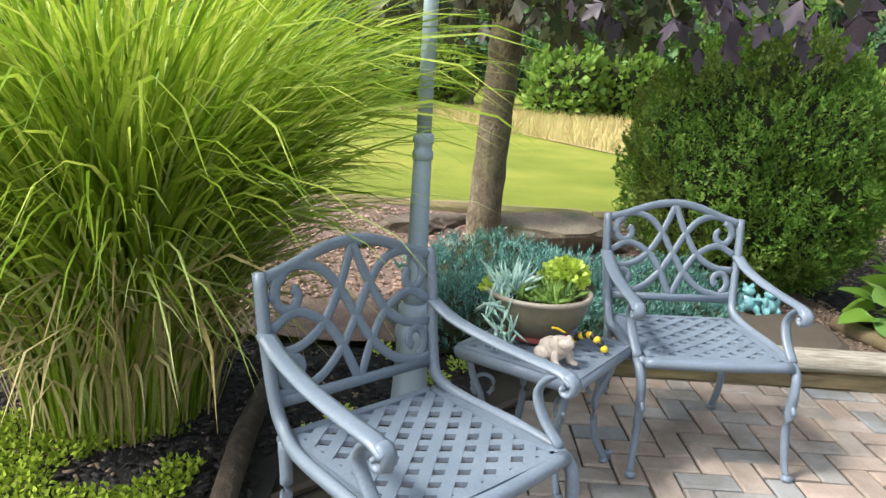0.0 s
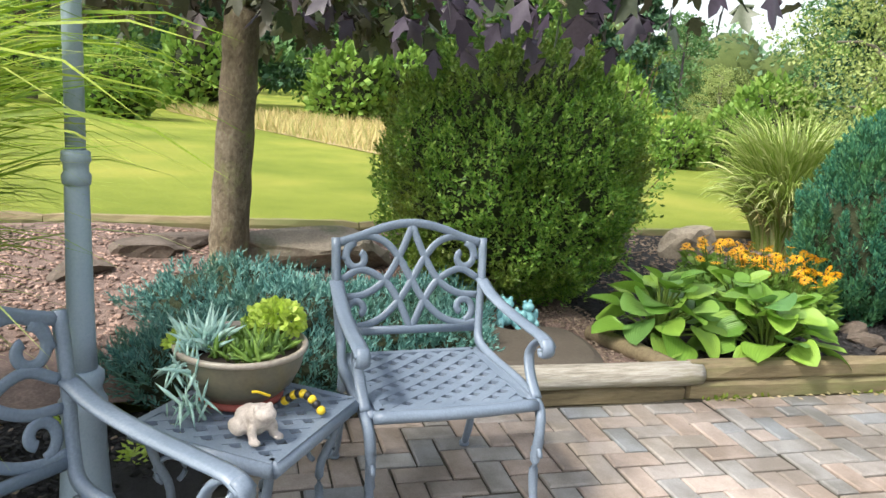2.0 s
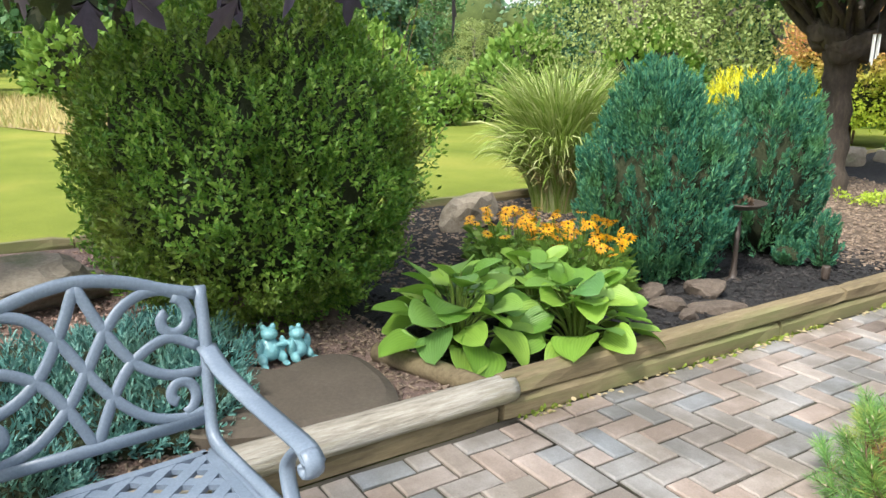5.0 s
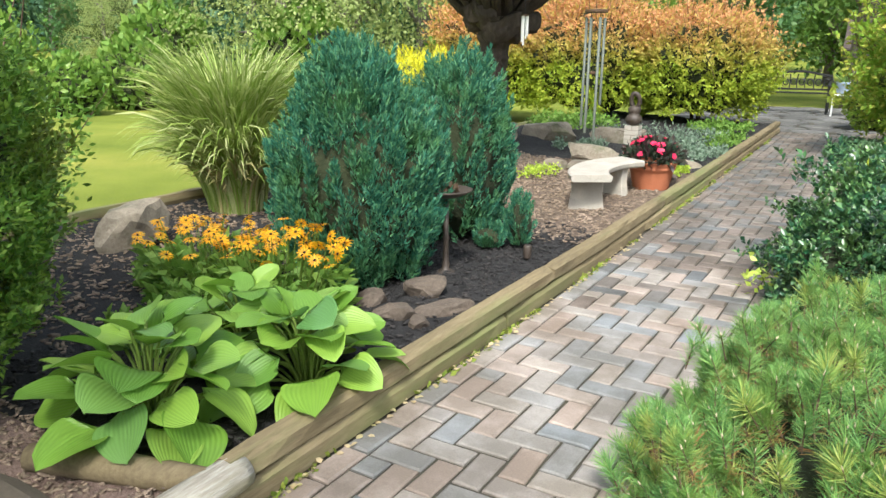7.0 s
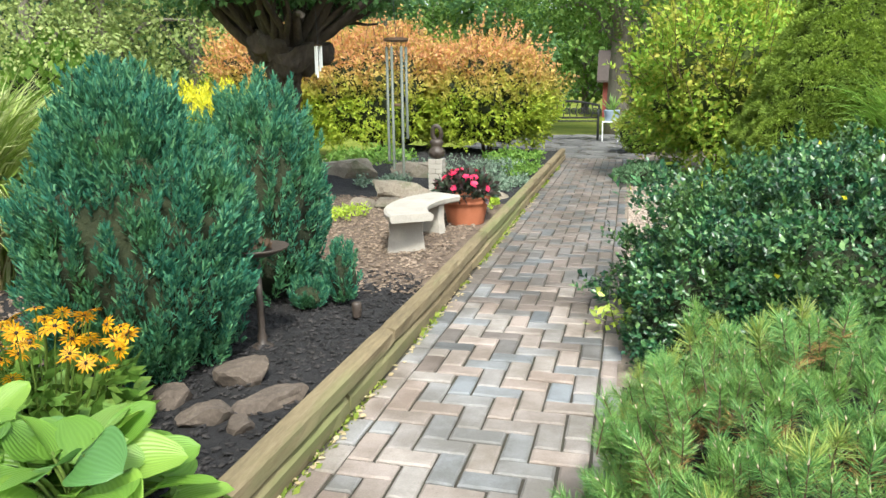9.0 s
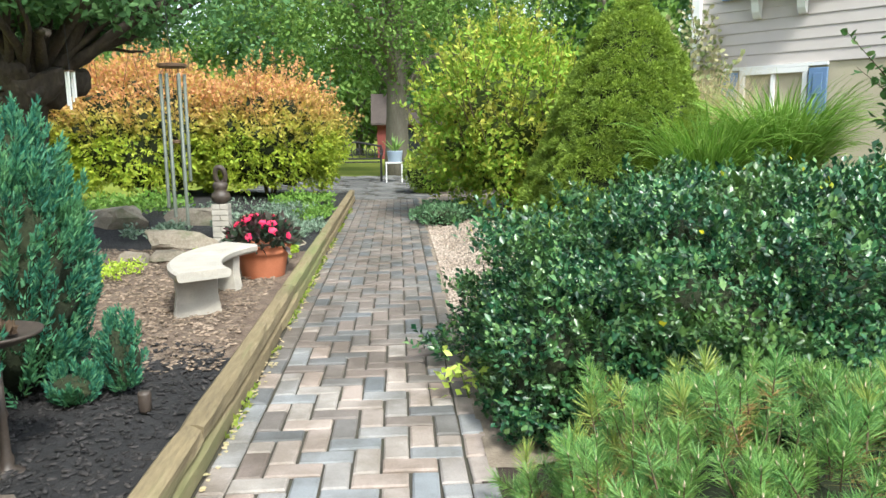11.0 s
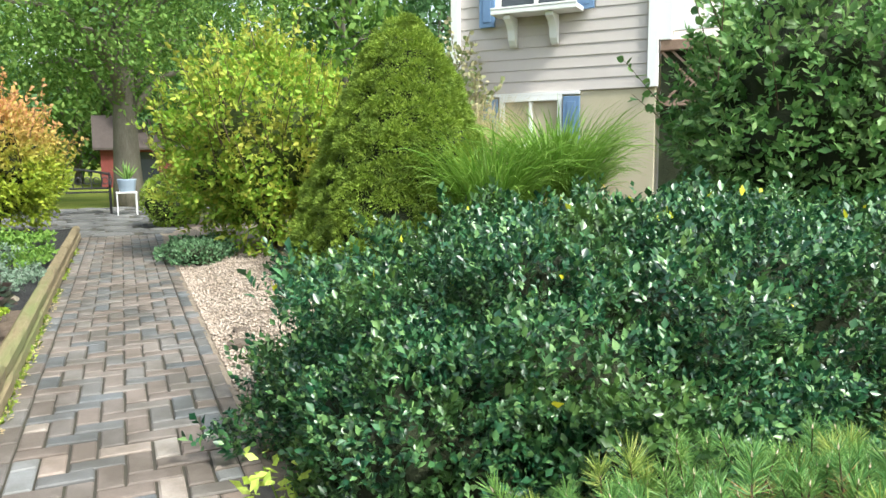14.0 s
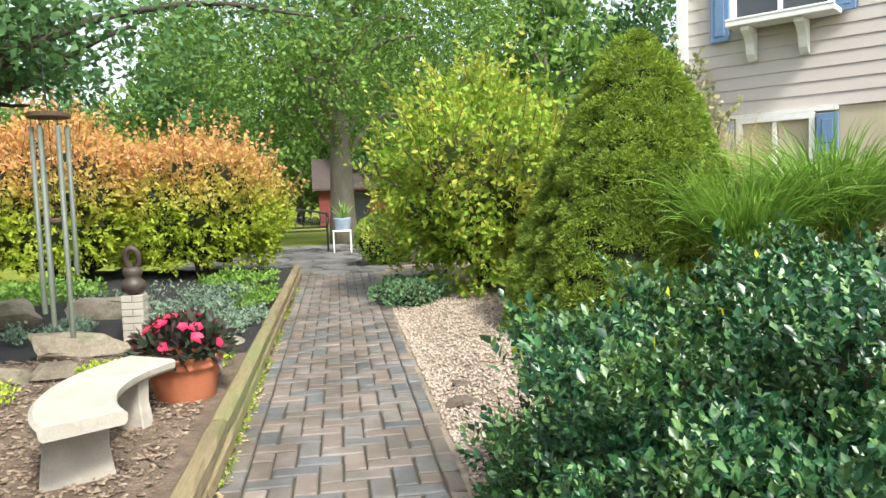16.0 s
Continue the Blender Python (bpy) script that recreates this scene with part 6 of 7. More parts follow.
gr = grass("maiden_grass", .78, -7.05, .03, "tall bright green arching maiden grass clump", 2500, .32, 2.25, .62, 1.85, .013, M["grass_green"], 1, (.22, .7), 10)
vv, ff = blades(900, .25, 1.75, .85, 1.5, .011, 9, 61)
vv[:, 2] = np.maximum(vv[:, 2], -.02)
mesh_ob("outer_blades", vv, ff, M["grass_green"], gr)
# sunlit outer blades: the sunlight is put in as a paler blade colour
vv, ff = blades(520, .3, 1.7, 1.0, 1.8, .010, 10, 62)
vv[:, 2] = np.maximum(vv[:, 2], -.02)
mesh_ob("pale_blades", vv, ff, M["grass_striped"], gr, "pale sunlit outer blades")
mg = grass("variegated_grass", -2.80, -.55, .1, "pale variegated maiden grass at the lawn edge", 1900, .2, 1.55, .36, 1.55, .018, M["grass_striped"], 2, (.17, .6))
vv, ff = blades(1300, .22, 1.25, .62, 2.2, .018, 8, 63)
vv[:, 2] = np.maximum(vv[:, 2], -.02)
mesh_ob("outer_blades", vv, ff, M["grass_striped"], mg)
grass("fountain_grass", 4.3, 2.75, .5, "bright green arching fountain grass by the house", 1700, .26, 1.42, .55, 1.9, .012, M["hakone"], 3, (.2, .3), 8)
grass("fountain_grass", 3.6, 2.7, .4, "bright green arching fountain grass by the house", 1300, .22, 1.35, .6, 2.0, .011, M["hakone"], 4, (.2, .3), 8)
pg = grass("plume_grass", 4.25, 4.4, .45, "hazy tan plume grass in front of the basement window", 1600, .4, 1.65, .45, .6, .006, M["plume"], 5, None, 6)

# weeds and moss under the big grass
q = np.random.default_rng(77)
n = 15000
x, y = .95 + 1.1 * q.random(n), -7.7 + 1.1 * q.random(n)
keep = np.array([noise.noise(Vector((a * 2.4, b * 2.4, 5))) > -.12 for a, b in zip(x, y)])
x, y = x[keep], y[keep]
n = len(x)
vv, ff = scatter(np.stack([x, y, .035 + .05 * q.random(n)], 1), np.stack([q.normal(size=n), q.normal(size=n), 1 + 0 * x], 1), .012 + .018 * q.random(n), DIAMOND_V, DIAMOND_F)
tagged(mesh_ob("mossy_groundcover", vv, ff, M["bright_moss"]), "bright mossy groundcover below the maiden grass", "groundcover", kind="stuff")
lg = thing("old_log", 1.0, -6.5, .06, "weathered dark log lying behind the patio chair", "log", rz=-84)
part("log", sweep([(0, -.5, -.01), (.02, 0, 0), (0, .45, .03)], [.04, .046, .04], 10), M["bark_dark"], lg, smooth=True)

stone(.05, -8.05, .45, .34, .34, 44, .3, "stone", "tan boulder behind the maiden grass", "boulder", .2, .03)

# small green weeds beside the table
for i, (x, y) in enumerate(((.25, -5.75), (.45, -5.85), (.85, -6.2), (1.05, -6.3), (.15, -6.1))):
    w = plant("small_weed", x, y, .03, "small bright green weed in the dark soil", "weed", "weeds in the soil bed")
    k = 60
    a = q.random(k) * 6.283
    vv, ff = scatter(np.stack([.05 * np.cos(a) * q.random(k), .05 * np.sin(a) * q.random(k), .03 + .06 * q.random(k)], 1), np.stack([np.cos(a), np.sin(a), .4 + 0 * a], 1), .03, LEAF_V, LEAF_F)
    mesh_ob("leaves", vv, ff, M["succ_lime"], w)

# ---- mugo pine ----
def pine_tufts(parent, p_, tip, length, per, material, name, stalk=.07, wide=78, narrow=34):
    """Bottle-brush shoots: needles stand off a short stalk, steeper towards its tip."""
    n = len(p_)
    ax = np.repeat(unit(tip), per, 0)
    t = rng.random(n * per) ** .75
    side = unit(np.cross(ax, rng.normal(size=ax.shape)))
    ang = np.radians(wide + (narrow - wide) * t + 9 * rng.normal(size=n * per))[:, None]
    size = np.repeat(.8 + .45 * rng.random(n), per)
    base = np.repeat(p_, per, 0) - ax * (stalk * size * (1 - t))[:, None]
    d = ax * np.cos(ang) + side * np.sin(ang) + [0, 0, .1]
    vv, ff = scatter(base, d, length * size * (.75 + .4 * rng.random(n * per)), [(-.017, 0, 0), (.017, 0, 0), (.014, .75, .015), (-.006, 1, .03)], [(0, 1, 2), (0, 2, 3)])
    return mesh_ob(name, vv, ff, material, parent)


mp = plant("mugo_pine", 2.12, -2.28, .0, "low spreading mugo pine with dense green needles by the path", "shrub")
PD = (1.03, 1.10, .46)
p_, nn, _ = dome(2300, PD, 2.6, 31, 3.4, .26, -.15, .05)
p_ = p_ + [0, 0, .08]
tip = unit(nn * .8 + [0, 0, .8] + .33 * rng.normal(size=nn.shape))
p_ = p_ + tip * (.035 * rng.normal(size=(len(p_), 1)))
pale = rng.random(len(p_)) < .06
pine_tufts(mp, p_[~pale], tip[~pale], .050, 115, M["pine"], "needles")
pine_tufts(mp, p_[pale] + tip[pale] * .02, tip[pale], .066, 110, M["pine_pale"], "needles", wide=85, narrow=30)
k = rng.random(len(p_)) < .3
pine_tufts(mp, p_[k] - tip[k] * .075, tip[k], .055, 40, M["pine_old"], "old_needles", wide=95, narrow=60)
bm = bmesh.new()
for a, t in zip(p_, tip):
    add_sweep(bm, [tuple(a - t * .1), tuple(a + t * .002)], [.003, .002], 4)
part("twig_mass", bm, M["twig"], mp)["kind"] = "stuff"
vv, ff = scatter(p_, tip, .016, [(-.25, 0, 0), (.25, 0, 0), (0, 1, 0), (0, 0, .3)], [(0, 1, 2), (1, 3, 2), (3, 0, 2)])
mesh_ob("bud_cluster", vv, ff, M["bud"], mp, "pale brown buds")["kind"] = "stuff"
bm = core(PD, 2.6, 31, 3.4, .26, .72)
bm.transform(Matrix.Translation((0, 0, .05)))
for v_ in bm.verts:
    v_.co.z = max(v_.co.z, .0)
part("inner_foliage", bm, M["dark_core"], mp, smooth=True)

# ---- holly hedge ----
hh = plant("holly_hedge", 3.11, .04, .0, "broad glossy dark green holly hedge along the path", "hedge")
HD = (1.79, 1.26, .87)
leaf_coat(hh, "leaves", 150000, HD, (0, 0, .12), .031, M["holly"], 3.0, 41, 5.2, .25, -.12, .15, .55, .85, shrink=.81, spread=.6, whorl=7, fold=WIDE_FOLD_V)
leaf_coat(hh, "leaves", 8000, (.36, .46, .42), (-1.12, -.88, .06), .044, M["holly"], 2.4, 43, 4, .2, -.1, .14, .55, .7, shrink=.8, spread=.6, whorl=7, fold=WIDE_FOLD_V)
leaf_coat(hh, "leaves", 16000, (.46, .60, .56), (-1.46, -.52, .10), .031, M["holly"], 2.6, 44, 4, .2, -.1, .14, .55, .8, shrink=.8, spread=.6, whorl=7, fold=WIDE_FOLD_V)
leaf_coat(hh, "leaves", 12000, (.40, .50, .44), (-1.0, -1.02, .08), .031, M["holly"], 2.6, 45, 4, .2, -.1, .14, .55, .8, shrink=.8, spread=.6, whorl=7, fold=WIDE_FOLD_V)
leaf_coat(hh, "new_growth", 9000, (1.82, 1.25, .90), (0, 0, .12), .044, M["holly"], 3.0, 41, 5.2, .27, -.05, .04, .9, .5, core_mat=None, whorl=6, fold=WIDE_FOLD_V)
leaf_coat(hh, "yellow_leaves", 90, HD, (0, 0, .12), .045, M["holly_yellow"], 3.0, 41, 5.2, .24, -.05, .03, .3, .7, LEAF_V, LEAF_F, core_mat=None, label="a few yellowed leaves")
sp = plant("yellow_sprout", 1.12, -.25, gz(0), "small yellow-green sprout at the hedge foot", "sprout")
k = 46
vv, ff = scatter(np.stack([.06 * rng.normal(size=k), .07 * rng.normal(size=k), .12 + .05 * rng.normal(size=k)], 1), np.stack([rng.normal(size=k) - .6, rng.normal(size=k), .3 + .5 * rng.normal(size=k)], 1), .06, LEAF_V, LEAF_F)
mesh_ob("leaves", vv, ff, M["succ_lime"], sp)
part("stem", sweep([(.03, 0, 0), (0, 0, .1), (-.03, 0, .18)], .004, 5), M["stem"], sp)

# ---- dwarf spruce ----
ds = plant("dwarf_spruce", 3.20, 3.66, .1, "dense cone-shaped yellow-green dwarf spruce", "conifer")


def cone_coat(parent, clumps, per, r, h, material, seed, size, ball, power=.6):
    """Rounded tufts of short needles packed over a bulging cone; the near-black core shows as seams between them."""
    g = np.random.default_rng(seed)
    u, a = 1 - g.random(clumps) ** (1 / (1 + power)), g.random(clumps) * 6.283
    bulge = np.array([1 + .10 * noise.noise(Vector((math.cos(q) * 2.2, math.sin(q) * 2.2, w * 4.5))) + .05 * noise.noise(Vector((math.cos(q) * 6, math.sin(q) * 6, w * 12))) for q, w in zip(a, u)])
    rad = ((r * (1 - u) ** power) * bulge - ball * .5).clip(0)
    out = np.stack([np.cos(a), np.sin(a), .75 + 0 * a], 1)
    c = np.stack([rad * np.cos(a), rad * np.sin(a), h * u + .04], 1)
    d = unit(g.normal(size=(clumps * per, 3)) + .9 * np.repeat(unit(out), per, 0))
    br = np.repeat(ball * (.6 + .7 * g.random(clumps)), per)[:, None]
    pos = np.repeat(c, per, 0) + d * br * [1, 1, .7] * (.72 + .28 * g.random((clumps * per, 1)))
    pos[:, 2] = np.maximum(pos[:, 2], .01)
    vv, ff = scatter(pos, d + .4 * g.normal(size=d.shape), size * (.6 + .7 * g.random(len(pos))), [(-.16, 0, 0), (.16, 0, 0), (.1, .8, .03), (-.04, 1, 0)], [(0, 1, 2), (0, 2, 3)])
    return mesh_ob("needles", vv, ff, material, parent)


cone_coat(ds, 1750, 150, 1.10, 2.40, M["spruce"], 3, .03, .085)
# core coloured near-black so the seams read as shade
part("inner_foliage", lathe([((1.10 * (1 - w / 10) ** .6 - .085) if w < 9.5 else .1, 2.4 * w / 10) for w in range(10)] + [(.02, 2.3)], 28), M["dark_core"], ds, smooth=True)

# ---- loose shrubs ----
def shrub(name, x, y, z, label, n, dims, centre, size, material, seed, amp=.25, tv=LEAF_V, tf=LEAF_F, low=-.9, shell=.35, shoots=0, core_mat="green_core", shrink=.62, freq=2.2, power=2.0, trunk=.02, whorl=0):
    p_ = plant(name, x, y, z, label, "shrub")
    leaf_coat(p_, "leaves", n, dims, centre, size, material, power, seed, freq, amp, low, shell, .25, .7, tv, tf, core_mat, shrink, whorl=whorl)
    g = np.random.default_rng(seed)
    if shoots:
        d, nn_, _ = dome(shoots, dims, power, seed, freq, amp, -.1, .05)
        pos, tips = [], []
        bm = bmesh.new()
        for a, b in zip(d, nn_):
            t = unit(b * .6 + [0, 0, 1.0] + .3 * g.normal(size=3))
            L = .25 + .3 * g.random()
            add_sweep(bm, [tuple(a + centre - t * .2), tuple(a + centre + t * L)], [.006, .002], 4)
            for k in range(12):
                pos.append(a + centre + t * (L * k / 12))
                tips.append(unit(g.normal(size=3)) + t * .4)
        part("shoot_wood", bm, M["twig"], p_)["kind"] = "stuff"
        vv, ff = scatter(np.array(pos), np.array(tips), size * 1.1, tv, tf)
        mesh_ob("shoot_leaves", vv, ff, material, p_)
    stems(p_, 6, .3 * dims[0], centre[2], trunk, M["twig"], seed)
    return p_


shrub("spicebush", 2.45, 6.3, .1, "loose yellow-green shrub turning gold beside the path", 21000, (1.24, 1.2, 1.28), (0, 0, 1.24), .078, M["shrub_yellow"], 51, .40, shoots=130, whorl=5, freq=2.8)
shrub("viburnum", 4.98, .62, .3, "tall broad-leaved dark green viburnum shrub by the porch", 18000, (.95, 1.02, 1.06), (0, 0, 1.2), .066, M["viburnum"], 52, .25, BROAD_V, BROAD_F, shoots=26, core_mat="dark_core", shrink=.7, whorl=5, freq=3)
shrub("rose_of_sharon", 4.75, 5.75, .4, "thin pale shrub against the house wall", 1100, (.42, .5, .95), (0, 0, 1.3), .065, M["pale_shrub"], 53, .3, BROAD_V, BROAD_F, core_mat=None, shoots=10)
shrub("groundcover_shrub", 1.55, 6.05, gz(6), "low green groundcover at the path edge", 2600, (.42, .75, .2), (0, 0, .06), .045, M["rug_green"], 54, .3, DIAMOND_V, DIAMOND_F, -.1, core_mat="dark_core", shrink=.8)
shrub("ball_conifer", 1.62, 10.3, gz(9), "rounded dark green ball conifer at the terrace", 6000, (.5, .5, .48), (0, 0, .42), .045, M["spruce"], 55, .12, DIAMOND_V, DIAMOND_F, core_mat="dark_core", shrink=.85)
bl = M["burning"]
for i, (x, y, dx, dy, hz, sd) in enumerate(((-1.22, 9.2, 1.28, 1.25, 1.0, 61), (-3.15, 8.9, 1.35, 1.3, 1.12, 62), (-5.1, 8.8, 1.3, 1.2, 1.15, 63))):
    p_ = shrub("burning_bush", x, y, .12, "burning bush turning orange-red over yellow-green leaves", 26000, (dx, dy, hz * 1.05), (0, 0, hz + .08), .068, bl, sd, .24, DIAMOND_V, DIAMOND_F, low=-.75, shell=.25, shoots=90, core_mat="dark_core", shrink=.72, freq=3.6, whorl=6, power=2.3, trunk=.022)
    p_["group"] = "burning bushes"
shrub("rose_bush", -2.75, -2.35, .1, "sparse shrub with reddish new leaves behind the boxwood", 1500, (.42, .42, .7), (0, 0, .75), .05, M["boxwood"], 64, .3, core_mat=None, shoots=12)

# groundcovers on the far bed
def cover(name, x, y, rx, ry, n, size, h, material, label, seed):
    g = np.random.default_rng(seed)
    a, r = g.random(n) * 6.283, np.sqrt(g.random(n))
    px_, py_ = rx * r * np.cos(a), ry * r * np.sin(a)
    rag = np.array([noise.noise(Vector((p * 4 + seed, q_ * 4, 0))) for p, q_ in zip(px_, py_)])
    keep = rag > -.25
    px_, py_, rag = px_[keep], py_[keep], rag[keep]
    z = h * (.2 + .8 * g.random(len(px_))) * (.6 + .8 * (rag + .3))
    tip = np.stack([g.normal(size=len(px_)), g.normal(size=len(px_)), .8 + 0 * px_], 1)
    vv, ff = scatter(np.stack([px_, py_, z], 1), tip, size * (.6 + .7 * g.random(len(px_))), LEAF_V, LEAF_F)
    p_ = plant(name, x, y, bed_height(x, y), label, "groundcover")
    mesh_ob("leaves", vv, ff, material, p_)


cover("silver_groundcover", -.75, 5.0, .5, .6, 1500, .045, .14, M["silver"], "silvery grey-green groundcover beside the path", 1)
cover("silver_groundcover", -1.75, 4.6, .35, .4, 1200, .045, .14, M["silver"], "silvery grey-green groundcover by the boulders", 2)
cover("silver_groundcover", -.55, 6.3, .4, .8, 800, .042, .13, M["silver"], "silvery grey-green groundcover beside the path", 21)
cover("silver_groundcover", -1.5, 6.6, .8, .7, 700, .042, .13, M["silver"], "silvery grey-green groundcover under the bushes", 22)
cover("silver_groundcover", -.12, 4.7, .22, .7, 1100, .04, .12, M["silver"], "silvery grey-green groundcover against the timber", 25)
cover("leafy_groundcover", -.15, 6.0, .25, .8, 1000, .05, .12, M["rud_leaf"], "low green leaves against the timber", 26)
cover("leafy_groundcover", -2.6, 6.6, .7, .9, 2200, .06, .2, M["rud_leaf"], "low green leaves under the bushes", 23)
cover("leafy_groundcover", -.5, 7.6, .5, .6, 1400, .06, .14, M["rud_leaf"], "low green leaves under the bushes", 24)
cover("stonecrop", -.22, 3.2, .16, .42, 1500, .03, .1, M["stonecrop"], "bright yellow-green stonecrop beside the pot", 3)
cover("stonecrop", -.75, 3.0, .3, .22, 900, .03, .1, M["stonecrop"], "bright yellow-green stonecrop behind the bench", 4)
cover("stonecrop", -1.5, 2.4, .3, .3, 700, .035, .1, M["stonecrop"], "sparse yellow-green stonecrop in the mulch", 5)
cover("leafy_groundcover", -1.05, -2.6, .4, .3, 900, .06, .18, M["rud_leaf"], "low green leaves under the daisies", 6)

# ---- trees ----
def branch_line(p0, d, L, r0, bend, g, k=7):
    pts, rr, p, t = [], [], Vector(p0), Vector(d).normalized()
    for i in range(k + 1):
        pts.append(tuple(p))
        rr.append(max(.004, r0 * (1 - .75 * i / k)))
        t = (t + Vector((g.gauss(0, bend), g.gauss(0, bend), g.gauss(0, bend * .6)))).normalized()
        p = p + t * (L / k)
    return pts, rr


MAPLE_V = [(0, 0, 0)]
for a_, r_ in ((-150, .34), (-128, .30), (-105, .62), (-84, .40), (-62, .80), (-40, .46), (-20, .72), (0, 1.0), (20, .72), (40, .46), (62, .80), (84, .40), (105, .62), (128, .30), (150, .34)):
    MAPLE_V.append((r_ * math.sin(radians(a_)) * .62, .3 + r_ * math.cos(radians(a_)) * .7, -.12 * r_ * r_ + .05 * (abs(a_) % 40 > 20)))
MAPLE_F = [(0, i, i + 1) for i in range(1, 15)]

mt = plant("maple_tree", -1.98, -5.58, .1, "maple tree with purple-green leaves over the patio", "tree")
g = random.Random(9)
tp = smooth_line([(0, 0, -.1), (0, 0, .15), (.03, .02, .7), (.05, .05, 1.3), (.06, .06, 1.8), (.05, .05, 2.6)], 25)
part("trunk", sweep(tp, [.17 - .06 * min(1, i / 4) * .6 - .035 * i / len(tp) + .006 * math.sin(i * 2.3) for i in range(len(tp))], 18), M["bark"], mt, smooth=True)
ends = []
for i in range(9):
    a = i * 2.4 + .3
    d = Vector((math.cos(a), math.sin(a), .32 + .25 * (i % 3)))
    pts, rr = branch_line((.05, .05, 1.75 + .12 * (i % 5)), d, 2.2, .06, .16, g)
    part("limb", sweep(pts, rr, 8), M["bark"], mt, smooth=True)
    ends += pts[2:]
# limb reaching over the patio and the boxwood
for tgt in ((2.55, 1.55, 2.2), (1.35, 2.1, 2.05), (3.2, .6, 2.35), (1.9, -.4, 2.3)):
    pts = smooth_line([(.05, .05, 1.95), (tgt[0] * .5, tgt[1] * .5, 2.45), tgt], 10)
    part("limb", sweep(pts, list(np.linspace(.05, .008, len(pts))), 7), M["bark"], mt, smooth=True)
    ends += pts[4:]
q = np.random.default_rng(19)
ends = np.array([e for e in ends if e[2] > 1.55])
k = 2200
pos = ends[q.integers(len(ends), size=k)] + q.normal(size=(k, 3)) * [.3, .3, .26]
pos[:, 2] = np.maximum(pos[:, 2], 1.62 + .25 * q.random(k))
tip = np.stack([q.normal(size=k) * .6, q.normal(size=k) * .6, -1 + .4 * q.normal(size=k)], 1)
vv, ff = scatter(pos, tip, .10 + .05 * q.random(k), MAPLE_V, MAPLE_F)
mesh_ob("leaves", vv, ff, M["maple_green"], mt, "dark green and bronze maple leaves")


def leaf_spray(parent, centre, n, spread, seed, size=.12):
    g2 = np.random.default_rng(seed)
    pos_ = np.array(centre) + g2.normal(size=(n, 3)) * spread
    tip_ = np.stack([g2.normal(size=n) * .45, g2.normal(size=n) * .45, -1 + .25 * g2.normal(size=n)], 1)
    vv_, ff_ = scatter(pos_, tip_, size * (.8 + .4 * g2.random(n)), MAPLE_V, MAPLE_F)
    mesh_ob("hanging_leaves", vv_, ff_, M["maple_purple"], parent, "dark purple hanging leaves")


for i_, (x_, y_, z_, n_) in enumerate(((.74, -4.55, 1.62, 9), (-.2, -4.85, 1.64, 9), (.3, -4.5, 1.68, 9), (.55, -4.2, 1.70, 9), (.0, -4.3, 1.76, 10), (-.5, -5.2, 1.72, 10), (.2, -4.9, 1.8, 10), (.9, -4.1, 1.8, 9))):
    leaf_spray(mt, (x_ + 1.98, y_ + 5.58, z_ - .1), n_, (.15, .17, .06), 90 + i_)
    part("twig", sweep(smooth_line([(x_ + 1.98, y_ + 5.58, z_ - .05), (x_ * .6 + 1.6, y_ * .6 + 3.3 + .2, 2.0), (x_ * .5 + 1.4, y_ * .5 + 2.7, 2.25)], 6), .006, 5), M["bark"], mt)


q3 = np.random.default_rng(29)
k = 420
a = q3.random(k) * 6.283
rr = .2 + 1.0 * np.sqrt(q3.random(k))
pos = np.stack([.05 + rr * np.cos(a), .05 + rr * np.sin(a), 1.55 + .6 * q3.random(k) + .12 * (1 - rr)], 1)
vv, ff = scatter(pos, np.stack([q3.normal(size=k) * .5, q3.normal(size=k) * .5, -1 + 0 * a], 1), .12 + .05 * q3.random(k), MAPLE_V, MAPLE_F)
mesh_ob("low_leaves", vv, ff, M["maple_green"], mt, "dark maple leaves hanging round the trunk")

# pollarded tree with a knobbly head
pt = plant("pollard_tree", -2.18, 2.8, .1, "old pollarded tree with a knobbly dark head", "tree")
tp = smooth_line([(.12, -.1, -.1), (.08, -.06, .2), (.02, 0, .7), (0, 0, 1.15), (0, .02, 1.5)], 22)
part("trunk", sweep(tp, [.23 - .075 * min(1, i / 6) + .018 * math.sin(i * 1.7) + .06 * max(0, i - 16) / 6 for i in range(len(tp))], 18), M["bark_dark"], pt, smooth=True)
bm = bmesh.new()
for i in range(13):
    a = i * 2.4
    add_rock(bm, .3 * math.cos(a) * (.5 + .5 * (i % 3) / 2), .3 * math.sin(a) * (.5 + .5 * (i % 3) / 2), 1.58 + .16 * ((i * 7) % 5) / 5, .2, .2, .17, i + 70, 0, .5, 3)
part("knobbly_head", bm, M["bark_dark"], pt, smooth=True)
g = random.Random(12)
ends = []
for i in range(46):
    a = i * 2.39996
    e = .3 + .9 * g.random()
    d = Vector((math.cos(a) * e, math.sin(a) * e, 1 - .35 * e))
    pts, rr = branch_line((.24 * math.cos(a), .24 * math.sin(a), 1.66), d, .8 + 1.1 * g.random(), .042 if i % 3 else .06, .16, g, 8)
    part("branch", sweep(pts, rr, 6), M["bark_dark"], pt, smooth=True)
    ends += pts[3:]
pts = smooth_line([(.2, -.1, 1.7), (.7, -.45, 2.15), (1.15, -.85, 2.33), (1.8, -1.2, 2.5)], 14)
part("branch", sweep(pts, list(np.linspace(.05, .015, len(pts))), 7), M["bark_dark"], pt, smooth=True)
ends += pts[5:]
pts = smooth_line([(.2, .2, 1.8), (.9, .7, 2.4), (1.9, 1.2, 2.75), (2.8, 1.4, 2.7)], 14)
